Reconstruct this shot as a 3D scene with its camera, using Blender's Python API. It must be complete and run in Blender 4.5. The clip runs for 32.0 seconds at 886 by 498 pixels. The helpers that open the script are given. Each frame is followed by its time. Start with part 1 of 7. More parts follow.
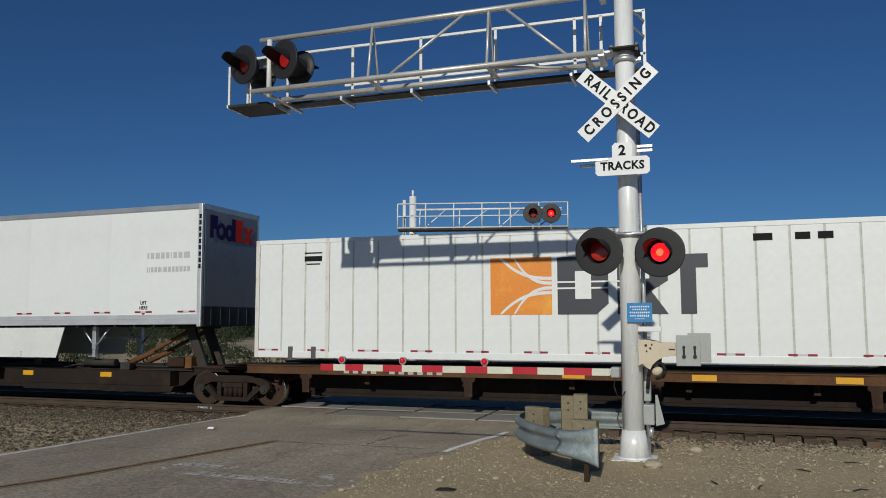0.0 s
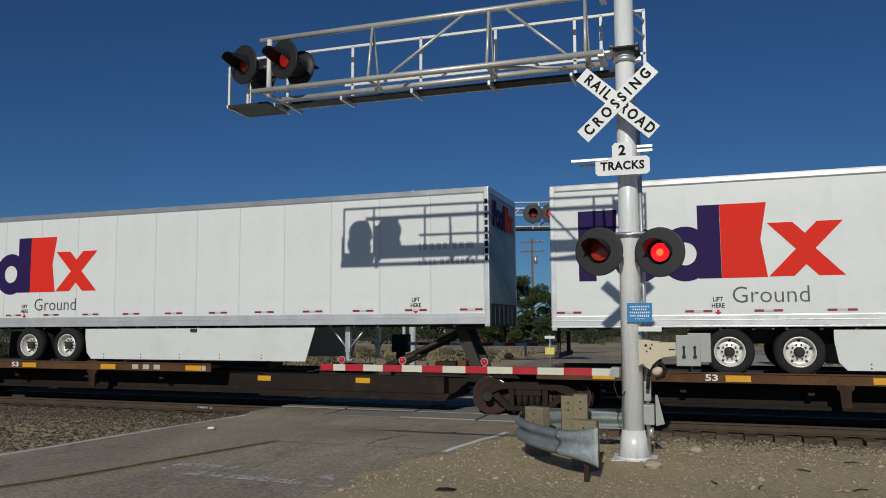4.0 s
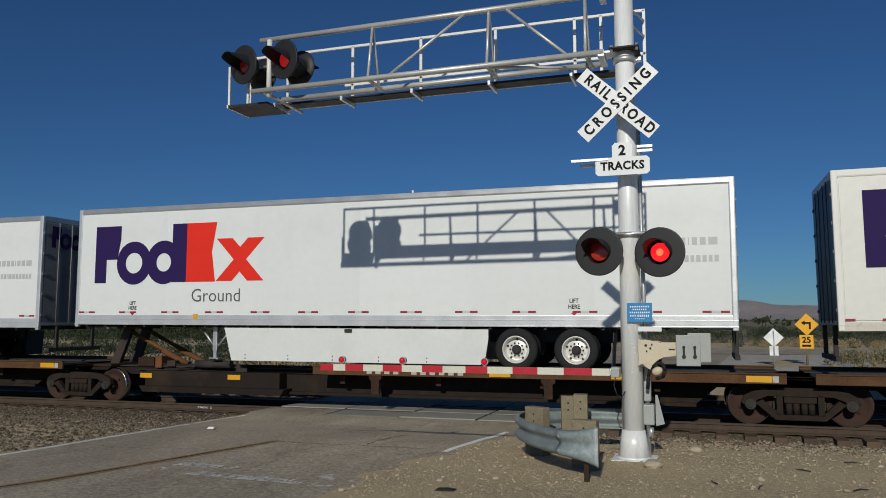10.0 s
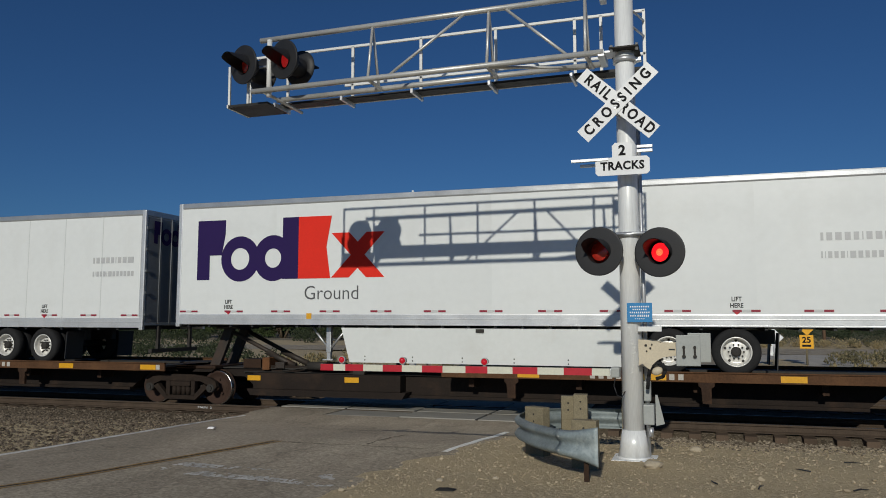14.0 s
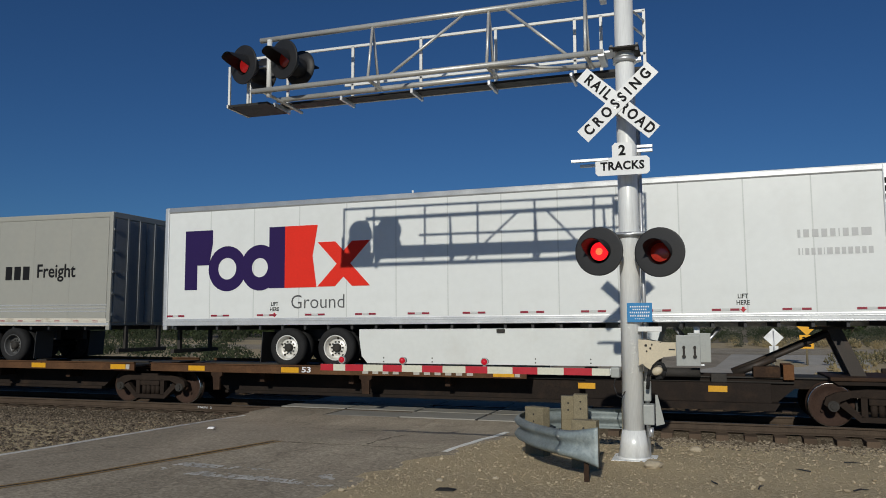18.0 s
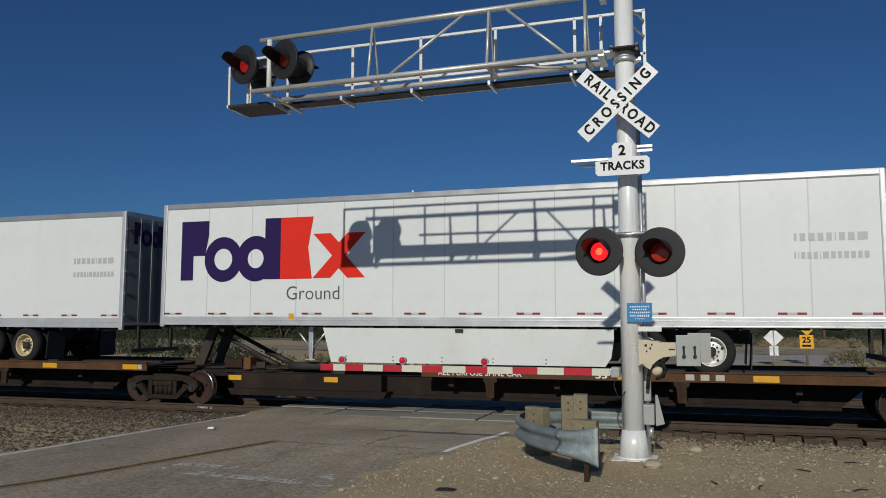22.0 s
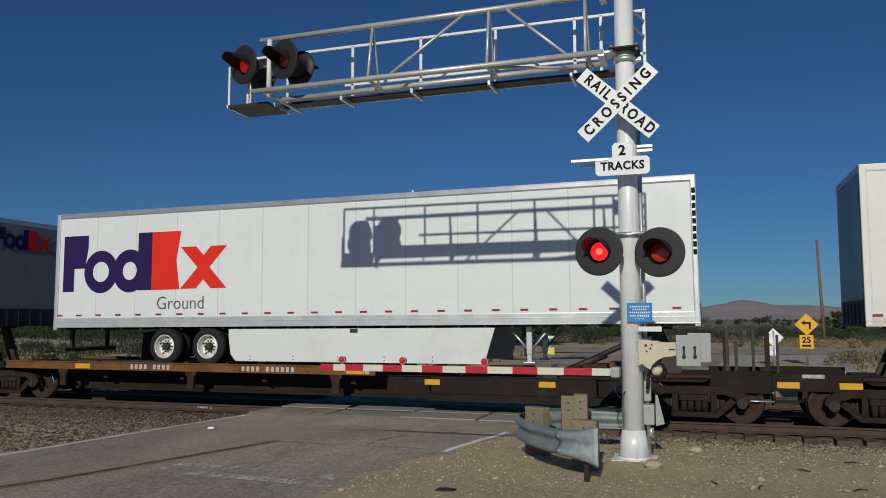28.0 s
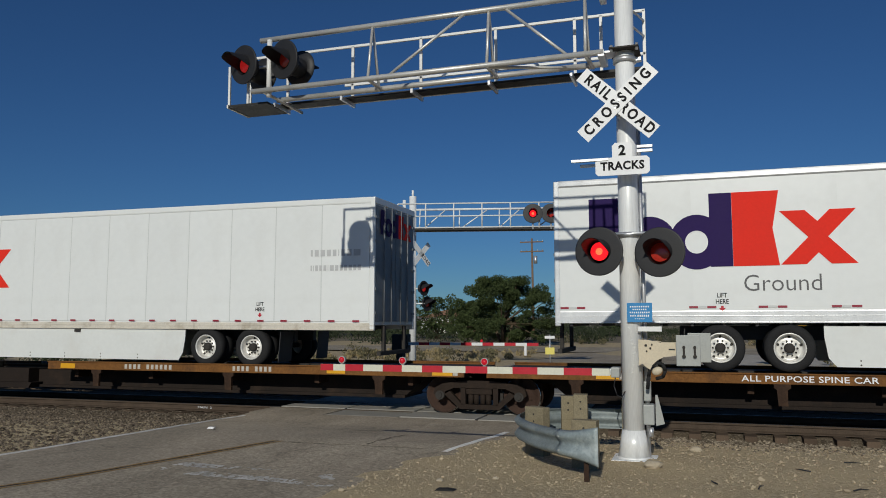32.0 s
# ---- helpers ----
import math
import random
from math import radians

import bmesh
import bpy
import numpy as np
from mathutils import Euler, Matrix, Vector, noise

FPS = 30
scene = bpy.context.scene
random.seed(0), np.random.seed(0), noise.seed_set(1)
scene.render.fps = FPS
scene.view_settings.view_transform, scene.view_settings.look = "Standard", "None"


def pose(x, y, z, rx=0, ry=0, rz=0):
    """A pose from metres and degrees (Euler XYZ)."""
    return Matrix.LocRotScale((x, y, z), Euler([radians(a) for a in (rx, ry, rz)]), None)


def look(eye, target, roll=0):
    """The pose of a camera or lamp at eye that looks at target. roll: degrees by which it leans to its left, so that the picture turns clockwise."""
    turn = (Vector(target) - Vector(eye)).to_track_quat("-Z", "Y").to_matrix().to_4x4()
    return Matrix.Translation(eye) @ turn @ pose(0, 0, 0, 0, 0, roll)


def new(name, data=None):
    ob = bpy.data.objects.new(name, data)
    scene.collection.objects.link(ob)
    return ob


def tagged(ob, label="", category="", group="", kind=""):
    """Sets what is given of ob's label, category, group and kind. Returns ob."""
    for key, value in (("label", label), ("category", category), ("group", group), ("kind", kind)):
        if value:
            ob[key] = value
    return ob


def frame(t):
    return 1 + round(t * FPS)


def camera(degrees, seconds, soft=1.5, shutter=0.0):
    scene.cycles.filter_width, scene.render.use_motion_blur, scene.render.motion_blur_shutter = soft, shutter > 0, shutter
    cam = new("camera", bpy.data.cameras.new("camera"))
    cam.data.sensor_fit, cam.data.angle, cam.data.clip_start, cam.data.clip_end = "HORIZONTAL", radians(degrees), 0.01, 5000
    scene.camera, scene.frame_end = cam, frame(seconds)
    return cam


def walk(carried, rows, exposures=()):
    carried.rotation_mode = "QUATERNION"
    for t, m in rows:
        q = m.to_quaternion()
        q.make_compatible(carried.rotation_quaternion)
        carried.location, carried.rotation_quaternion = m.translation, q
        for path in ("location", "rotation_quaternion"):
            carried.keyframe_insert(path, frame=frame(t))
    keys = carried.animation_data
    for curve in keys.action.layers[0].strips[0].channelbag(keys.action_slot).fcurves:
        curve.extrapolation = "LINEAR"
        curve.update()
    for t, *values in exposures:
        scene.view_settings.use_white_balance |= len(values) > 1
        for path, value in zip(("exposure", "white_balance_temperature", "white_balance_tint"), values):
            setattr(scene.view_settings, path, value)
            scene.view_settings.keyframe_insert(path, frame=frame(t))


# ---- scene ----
cam = camera(59.53, 32.0, soft=0.95)
EYE = (0.0, -16.17, 2.03)
VIEW = pose(*EYE) @ Euler((radians(90 + 5.352), 0, radians(18.389))).to_matrix().to_4x4() @ pose(0, 0, 0, 0, 0, -0.131)
walk(cam, [(0, VIEW), (32, VIEW)], exposures=[(0, -0.10), (1, -0.19), (3, -0.21), (6, -0.12), (7, -0.19), (8, -0.14), (10, -0.11), (11, -0.17), (12, -0.19), (13, -0.25), (14, -0.23), (17, -0.17), (18, -0.13), (18.6, -0.07), (19, 0.06), (19.5, 0.29), (20, 0.39), (20.5, 0.27), (21, 0.08), (22, -0.17), (23, -0.20), (24, -0.12), (32, -0.14)])

# ---- daylight: a low clear sun behind the viewer ----
LIGHT = Vector((-0.075, 1.0, -0.452)).normalized()
sun_data = bpy.data.lights.new("sun", "SUN")
sun_data.energy, sun_data.angle, sun_data.color = 2.82, radians(0.55), (0.975, 0.945, 0.84)
sun = new("sun", sun_data)
sun.matrix_world = look((-LIGHT * 60), (0, 0, 0))
world = bpy.data.worlds.new("sky")
scene.world = world
world.use_nodes = True
wn = world.node_tree
sky = wn.nodes.new("ShaderNodeTexSky")
sky.sky_type, sky.sun_disc = "NISHITA", False
sky.sun_elevation = math.asin(-LIGHT.z)
sky.sun_rotation = math.atan2(-LIGHT.x, -LIGHT.y)
sky.altitude, sky.air_density, sky.dust_density, sky.ozone_density = 900, 1.0, 0.15, 4.0
wn.nodes["Background"].inputs["Strength"].default_value = 0.04
deep = wn.nodes.new("ShaderNodeVectorMath")
deep.operation = "MULTIPLY"
deep.inputs[1].default_value = (0.455, 0.79, 1.14)
wn.links.new(sky.outputs[0], deep.inputs[0])
wn.links.new(deep.outputs[0], wn.nodes["Background"].inputs["Color"])
scene.view_settings.exposure = 0.0

# ---- materials ----
MATS = {}


def mat(name, col, rough=0.6, metal=0.0, vary=0.15, scale=3.0, fine=60.0, bump=0.1, dist=0.01, stain=None, stain_amt=0.0, rand=0.0, coat=0.0):
    """A surface with two scales of colour variation, fine relief and, if wanted, stains of a second colour."""
    if name in MATS:
        return MATS[name]
    m = bpy.data.materials.new(name)
    m.use_nodes = True
    nt = m.node_tree
    N, L = nt.nodes.new, nt.links.new
    b = nt.nodes["Principled BSDF"]
    tc = N("ShaderNodeTexCoord")
    n1, n2 = N("ShaderNodeTexNoise"), N("ShaderNodeTexNoise")
    n1.inputs["Scale"].default_value, n1.inputs["Detail"].default_value = scale, 6
    n2.inputs["Scale"].default_value, n2.inputs["Detail"].default_value = fine, 4
    for n in (n1, n2):
        L(tc.outputs["Object"], n.inputs["Vector"])
    add = N("ShaderNodeMath")
    add.operation = "ADD"
    L(n1.outputs["Fac"], add.inputs[0])
    L(n2.outputs["Fac"], add.inputs[1])
    mr = N("ShaderNodeMapRange")
    mr.inputs["From Min"].default_value, mr.inputs["From Max"].default_value = 0.6, 1.4
    mr.inputs["To Min"].default_value, mr.inputs["To Max"].default_value = 1 - vary, 1 + vary
    L(add.outputs[0], mr.inputs["Value"])
    mul = N("ShaderNodeVectorMath")
    mul.operation = "SCALE"
    mul.inputs[0].default_value = col[:3]
    last = mr.outputs[0]
    if rand:
        oi, r2, mm = N("ShaderNodeObjectInfo"), N("ShaderNodeMapRange"), N("ShaderNodeMath")
        r2.inputs["To Min"].default_value, r2.inputs["To Max"].default_value = 1 - rand, 1 + rand
        L(oi.outputs["Random"], r2.inputs["Value"])
        mm.operation = "MULTIPLY"
        L(last, mm.inputs[0])
        L(r2.outputs[0], mm.inputs[1])
        last = mm.outputs[0]
    L(last, mul.inputs["Scale"])
    out = mul.outputs[0]
    if stain:
        n3, r3, mx = N("ShaderNodeTexNoise"), N("ShaderNodeMapRange"), N("ShaderNodeMix")
        n3.inputs["Scale"].default_value, n3.inputs["Detail"].default_value = scale * 0.6 + 0.5, 8
        n3.inputs["Roughness"].default_value = 0.65
        L(tc.outputs["Object"], n3.inputs["Vector"])
        r3.inputs["From Min"].default_value, r3.inputs["From Max"].default_value = 0.52, 0.68
        r3.inputs["To Max"].default_value = stain_amt
        L(n3.outputs["Fac"], r3.inputs["Value"])
        mx.data_type = "RGBA"
        L(r3.outputs[0], mx.inputs["Factor"])
        L(out, mx.inputs["A"])
        mx.inputs["B"].default_value = (*stain, 1)
        out = mx.outputs["Result"]
    L(out, b.inputs["Base Color"])
    b.inputs["Metallic"].default_value = metal
    rr = N("ShaderNodeMapRange")
    rr.inputs["To Min"].default_value, rr.inputs["To Max"].default_value = max(0.02, rough - 0.12), min(1, rough + 0.12)
    L(n1.outputs["Fac"], rr.inputs["Value"])
    L(rr.outputs[0], b.inputs["Roughness"])
    b.inputs["Coat Weight"].default_value = coat
    if rough >= 0.7:
        b.inputs["Specular IOR Level"].default_value = 0.15
    if bump:
        bp = N("ShaderNodeBump")
        bp.inputs["Strength"].default_value, bp.inputs["Distance"].default_value = bump, dist
        L(n2.outputs["Fac"], bp.inputs["Height"])
        L(bp.outputs[0], b.inputs["Normal"])
    MATS[name] = m
    return m


def glow(name, col, power, dim=(0.2, 0.01, 0.01)):
    if name in MATS:
        return MATS[name]
    m = bpy.data.materials.new(name)
    m.use_nodes = True
    b = m.node_tree.nodes["Principled BSDF"]
    b.inputs["Base Color"].default_value = (*dim, 1)
    b.inputs["Emission Color"].default_value = (*col, 1)
    tc, v, r = m.node_tree.nodes.new("ShaderNodeTexCoord"), m.node_tree.nodes.new("ShaderNodeTexVoronoi"), m.node_tree.nodes.new("ShaderNodeMapRange")
    v.inputs["Scale"].default_value = 55
    m.node_tree.links.new(tc.outputs["Object"], v.inputs["Vector"])
    r.inputs["From Max"].default_value = 0.7
    r.inputs["To Min"].default_value, r.inputs["To Max"].default_value = power * 1.25, power * 0.7
    m.node_tree.links.new(v.outputs["Distance"], r.inputs["Value"])
    m.node_tree.links.new(r.outputs[0], b.inputs["Emission Strength"])
    b.inputs["Roughness"].default_value = 0.25
    MATS[name] = m
    return m


M_GALV = mat("galvanised_steel", (0.62, 0.63, 0.64), 0.42, 0.75, 0.12, 4, 40, 0.06)
M_ALU = mat("bare_aluminium", (0.72, 0.73, 0.74), 0.38, 0.85, 0.12, 2.5, 30, 0.05)
M_SILVER = mat("silver_paint", (0.86, 0.87, 0.87), 0.46, 0.05, 0.12, 3.5, 40, 0.06, stain=(0.6, 0.6, 0.59), stain_amt=0.35)
M_POLE = mat("galvanised_pole", (0.88, 0.89, 0.88), 0.34, 0.08, 0.12, 3.0, 30, 0.04, stain=(0.55, 0.55, 0.54), stain_amt=0.5, coat=0.25)
for q in [q for q in M_POLE.node_tree.nodes if q.type == "TEX_NOISE"]:
    run = M_POLE.node_tree.nodes.new("ShaderNodeMapping")
    run.inputs["Scale"].default_value = (3.0, 3.0, 0.22)
    M_POLE.node_tree.links.new(q.inputs["Vector"].links[0].from_socket, run.inputs["Vector"])
    M_POLE.node_tree.links.new(run.outputs[0], q.inputs["Vector"])
M_TRUSS = mat("weathered_silver_tube", (0.62, 0.61, 0.58), 0.42, 0.45, 0.14, 3.0, 40, 0.06, stain=(0.42, 0.4, 0.37), stain_amt=0.5)
M_RAILALU = mat("aluminium_rail", (0.66, 0.67, 0.68), 0.36, 0.45, 0.12, 2.0, 30, 0.05, stain=(0.45, 0.45, 0.44), stain_amt=0.4)
M_TOPRAIL = mat("dull_roof_rail", (0.5, 0.51, 0.52), 0.34, 0.6, 0.12, 2.0, 30, 0.04, stain=(0.36, 0.36, 0.36), stain_amt=0.5)
M_WHITEMETAL = mat("white_painted_steel", (0.78, 0.78, 0.76), 0.45, 0.0, 0.06, 3, 40, 0.04)
M_SIGN = mat("sign_white", (0.8, 0.81, 0.82), 0.4, 0, 0.05, 4, 50, 0.02, stain=(0.62, 0.62, 0.6), stain_amt=0.3)
M_BLACK = mat("black_paint", (0.018, 0.018, 0.02), 0.55, 0, 0.25, 5, 50, 0.08)
M_LETTER = mat("letter_black", (0.012, 0.012, 0.014), 0.7, 0, 0.15, 5, 50, 0.0)
M_GREYTXT = mat("letter_grey", (0.09, 0.09, 0.095), 0.5, 0, 0.1, 5, 50, 0.0)
M_TRAILER = mat("trailer_white", (0.78, 0.8, 0.79), 0.32, 0, 0.035, 0.5, 6, 0.015, stain=(0.62, 0.62, 0.59), stain_amt=0.22, rand=0.02, coat=0.2)
M_TRAILER_OLD = mat("trailer_white_aged", (0.77, 0.76, 0.71), 0.42, 0, 0.05, 0.5, 6, 0.02, stain=(0.6, 0.57, 0.5), stain_amt=0.35, rand=0.02)
M_TRAILER_GREY = mat("trailer_grey", (0.35, 0.348, 0.315), 0.45, 0.0, 0.05, 0.5, 6, 0.02, stain=(0.4, 0.38, 0.33), stain_amt=0.35)
M_BOX_WHITE = mat("container_white", (0.79, 0.81, 0.8), 0.42, 0, 0.05, 0.8, 8, 0.02, stain=(0.62, 0.57, 0.48), stain_amt=0.25)
M_SKIRT = mat("skirt_white", (0.74, 0.76, 0.74), 0.35, 0, 0.04, 1, 10, 0.02, stain=(0.6, 0.58, 0.53), stain_amt=0.3)
M_BEIGE = mat("skirt_beige", (0.53, 0.49, 0.37), 0.45, 0, 0.06, 1, 10, 0.02, stain=(0.5, 0.45, 0.33), stain_amt=0.35)
M_PURPLE = mat("vinyl_purple", (0.026, 0.013, 0.085), 0.7, 0, 0.08, 2, 20, 0.0)
M_RED = mat("vinyl_red_orange", (0.78, 0.034, 0.02), 0.7, 0, 0.06, 2, 20, 0.0)
M_GREEN = mat("vinyl_green", (0.018, 0.45, 0.03), 0.7, 0, 0.06, 2, 20, 0.0)
M_BROWNSHIELD = mat("vinyl_brown", (0.07, 0.03, 0.012), 0.4, 0, 0.1, 2, 20, 0.0)
M_GOLD = mat("vinyl_gold", (0.55, 0.34, 0.1), 0.4, 0, 0.1, 2, 20, 0.0)
M_ORANGE = mat("vinyl_orange", (0.82, 0.27, 0.03), 0.45, 0, 0.12, 1.2, 20, 0.0, stain=(0.85, 0.42, 0.05), stain_amt=0.8)
M_TAPERED = mat("tape_red", (0.5, 0.02, 0.035), 0.35, 0, 0.1, 5, 40, 0.0)
M_TAPEDARK = mat("tape_dark_red", (0.3, 0.022, 0.045), 0.35, 0, 0.15, 5, 40, 0.0)
M_TAPEWHITE = mat("tape_white", (0.78, 0.78, 0.78), 0.35, 0, 0.06, 5, 40, 0.0)
M_TYRE = mat("tyre_rubber", (0.025, 0.025, 0.026), 0.85, 0, 0.3, 4, 40, 0.2)
M_RIM = mat("rim_white", (0.75, 0.74, 0.7), 0.35, 0.2, 0.1, 6, 30, 0.05, stain=(0.35, 0.28, 0.2), stain_amt=0.4)
M_RIM_CREAM = mat("rim_cream", (0.68, 0.56, 0.32), 0.45, 0.1, 0.12, 6, 30, 0.05, stain=(0.3, 0.2, 0.12), stain_amt=0.4)
M_RIM_DARK = mat("rim_dark", (0.09, 0.09, 0.09), 0.5, 0.3, 0.2, 6, 30, 0.05)
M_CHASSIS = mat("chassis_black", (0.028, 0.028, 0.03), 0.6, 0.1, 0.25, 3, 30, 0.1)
M_DARKSTEEL = mat("dark_dusty_steel", (0.05, 0.046, 0.042), 0.7, 0.1, 0.3, 3, 30, 0.15)
M_RUST = mat("rusty_brown_paint", (0.045, 0.026, 0.017), 0.75, 0.05, 0.35, 1.5, 30, 0.15, stain=(0.14, 0.075, 0.038), stain_amt=0.6)
M_SILL = mat("orange_brown_paint", (0.105, 0.053, 0.027), 0.75, 0.05, 0.35, 1.5, 30, 0.15, stain=(0.2, 0.1, 0.045), stain_amt=0.6)
# white trailers' end faces: their shade is put into darker base colours
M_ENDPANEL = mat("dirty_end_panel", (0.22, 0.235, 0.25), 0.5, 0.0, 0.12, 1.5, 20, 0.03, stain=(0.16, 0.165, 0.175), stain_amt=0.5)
M_SHADED_DOOR = mat("grimy_door_panel", (0.09, 0.1, 0.115), 0.45, 0.0, 0.15, 1.5, 20, 0.03, stain=(0.05, 0.055, 0.065), stain_amt=0.6)
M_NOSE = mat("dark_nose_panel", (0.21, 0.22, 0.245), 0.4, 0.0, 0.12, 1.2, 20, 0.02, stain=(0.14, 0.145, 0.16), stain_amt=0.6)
# brown steel; its dark base stands in for shade under the decks
M_SPINE = mat("grimy_brown_steel", (0.024, 0.018, 0.015), 0.8, 0.05, 0.35, 1.5, 30, 0.15, stain=(0.055, 0.035, 0.024), stain_amt=0.6)
M_YELLOWCAR = mat("yellow_brown_paint", (0.19, 0.085, 0.026), 0.75, 0.0, 0.35, 1.6, 25, 0.12, stain=(0.07, 0.038, 0.022), stain_amt=0.9)
M_CAST = mat("dusty_cast_steel", (0.032, 0.023, 0.018), 0.85, 0.1, 0.35, 5, 40, 0.25, stain=(0.06, 0.04, 0.028), stain_amt=0.5)
M_GREASE = mat("greasy_steel", (0.035, 0.027, 0.022), 0.6, 0.1, 0.35, 4, 40, 0.2, stain=(0.08, 0.045, 0.028), stain_amt=0.5)
M_WHEEL = mat("wheel_steel", (0.055, 0.033, 0.025), 0.8, 0.1, 0.3, 5, 40, 0.15)
M_RAILTOP = mat("worn_rail_top", (0.3, 0.27, 0.24), 0.5, 0.7, 0.2, 8, 60, 0.02)
M_TREAD = mat("polished_tread", (0.62, 0.6, 0.58), 0.22, 1.0, 0.1, 8, 60, 0.02)
M_REFLECT = mat("yellow_reflector", (0.74, 0.37, 0.015), 0.4, 0, 0.15, 5, 30, 0.0)
M_RAIL = mat("rusty_rail", (0.085, 0.062, 0.045), 0.75, 0.1, 0.35, 4, 50, 0.1)
M_TIE = mat("weathered_tie", (0.11, 0.078, 0.055), 0.9, 0, 0.3, 3, 40, 0.3, rand=0.25)
M_PANEL = mat("crossing_panel", (0.31, 0.295, 0.26), 0.85, 0, 0.2, 2, 40, 0.2, rand=0.15)
M_WOODPOST = mat("weathered_wood", (0.24, 0.205, 0.135), 0.85, 0, 0.3, 7, 50, 0.4, stain=(0.15, 0.13, 0.09), stain_amt=0.6)
M_POLEWOOD = mat("utility_pole_wood", (0.2, 0.13, 0.085), 0.85, 0, 0.2, 4, 40, 0.2)
M_CREAM = mat("cream_cast", (0.6, 0.52, 0.38), 0.5, 0, 0.12, 4, 40, 0.05, stain=(0.3, 0.25, 0.18), stain_amt=0.3)
M_BLUE = mat("sign_blue", (0.02, 0.22, 0.5), 0.4, 0, 0.06, 4, 40, 0.0)
M_SIGNYELLOW = mat("sign_yellow", (0.85, 0.42, 0.01), 0.4, 0, 0.06, 4, 40, 0.0)
M_CONC = mat("concrete", (0.42, 0.36, 0.27), 0.85, 0, 0.15, 3, 40, 0.2)
M_PAINTLINE = mat("worn_road_paint", (0.66, 0.64, 0.6), 0.8, 0, 0.2, 6, 60, 0.2, stain=(0.2, 0.19, 0.18), stain_amt=0.8)
M_PAINTFRESH = mat("chalky_road_paint", (0.88, 0.87, 0.82), 0.8, 0, 0.12, 7, 60, 0.1, stain=(0.55, 0.5, 0.42), stain_amt=0.8)
M_LAMP_OFF = mat("lens_unlit", (0.45, 0.025, 0.014), 0.22, 0, 0.25, 30, 80, 0.15, coat=0.6)
M_LAMP_ON = glow("lens_lit", (1.0, 0.012, 0.02), 1.5)
M_BULB = glow("lens_lit_core", (1.0, 0.2, 0.07), 1.6)
M_LAMP_FAINT = glow("lens_lit_off_axis", (1.0, 0.03, 0.03), 0.32)
M_GATEWHITE = mat("gate_cream_white", (0.68, 0.67, 0.55), 0.45, 0, 0.08, 5, 40, 0.0, stain=(0.5, 0.48, 0.38), stain_amt=0.4)
M_GUARD = mat("dull_galvanised", (0.2, 0.235, 0.24), 0.6, 0.25, 0.28, 4, 30, 0.1, stain=(0.33, 0.37, 0.37), stain_amt=0.6)
M_PLATE = mat("grey_plate", (0.36, 0.375, 0.36), 0.55, 0.15, 0.12, 4, 40, 0.08)
M_GATELAMP = glow("gate_lamp_red", (1.0, 0.02, 0.05), 0.35, (0.3, 0.005, 0.01))

# ---- mesh helpers ----
CACHE = {}


def box(bm, x0, x1, y0, y1, z0, z1, bev=0.0):
    vs = [bm.verts.new((x, y, z)) for x in (x0, x1) for y in (y0, y1) for z in (z0, z1)]
    fs = [(0, 1, 3, 2), (4, 6, 7, 5), (0, 4, 5, 1), (2, 3, 7, 6), (0, 2, 6, 4), (1, 5, 7, 3)]
    faces = [bm.faces.new([vs[i] for i in f]) for f in fs]
    if bev:
        es = list({e for f in faces for e in f.edges})
        bmesh.ops.bevel(bm, geom=es, offset=bev, segments=2, affect="EDGES", profile=0.6)


def tube(bm, p0, p1, r0, r1=None, seg=12, caps=True):
    r1 = r0 if r1 is None else r1
    p0, p1 = Vector(p0), Vector(p1)
    ax = (p1 - p0).normalized()
    u = ax.orthogonal().normalized()
    w = ax.cross(u)
    ra, rb = [], []
    for i in range(seg):
        a = 2 * math.pi * i / seg
        d = u * math.cos(a) + w * math.sin(a)
        ra.append(bm.verts.new(p0 + d * r0))
        rb.append(bm.verts.new(p1 + d * r1))
    for i in range(seg):
        j = (i + 1) % seg
        f = bm.faces.new((ra[i], ra[j], rb[j], rb[i]))
        f.smooth = True
    if caps:
        bm.faces.new(ra[::-1])
        bm.faces.new(rb)


def lathe(bm, prof, axis_o, seg=24):
    """Revolves (radius, y) pairs round the y axis through axis_o."""
    ox, oy, oz = axis_o
    rings = []
    for r, y in prof:
        if r < 1e-6:
            rings.append([bm.verts.new((ox, oy + y, oz))])
        else:
            rings.append([bm.verts.new((ox + r * math.cos(2 * math.pi * i / seg), oy + y, oz + r * math.sin(2 * math.pi * i / seg))) for i in range(seg)])
    for a, b in zip(rings, rings[1:]):
        for i in range(seg):
            j = (i + 1) % seg
            if len(a) == 1 and len(b) == 1:
                continue
            if len(a) == 1:
                f = bm.faces.new((a[0], b[i], b[j]))
            elif len(b) == 1:
                f = bm.faces.new((a[i], b[0], a[j]))
            else:
                f = bm.faces.new((a[i], b[i], b[j], a[j]))
            f.smooth = True


def slab(bm, pts, y0, y1):
    """A plate of outline pts (x, z) between the depths y0 and y1."""
    a = [bm.verts.new((x, y0, z)) for x, z in pts]
    b = [bm.verts.new((x, y1, z)) for x, z in pts]
    n = len(pts)
    bm.faces.new(a)
    bm.faces.new(b[::-1])
    for i in range(n):
        j = (i + 1) % n
        bm.faces.new((a[j], a[i], b[i], b[j]))


def as_mesh(name, bm, material):
    bmesh.ops.recalc_face_normals(bm, faces=bm.faces)
    me = bpy.data.meshes.new(name)
    bm.to_mesh(me)
    bm.free()
    for m in material if isinstance(material, (list, tuple)) else (material,):
        me.materials.append(m)
    return me


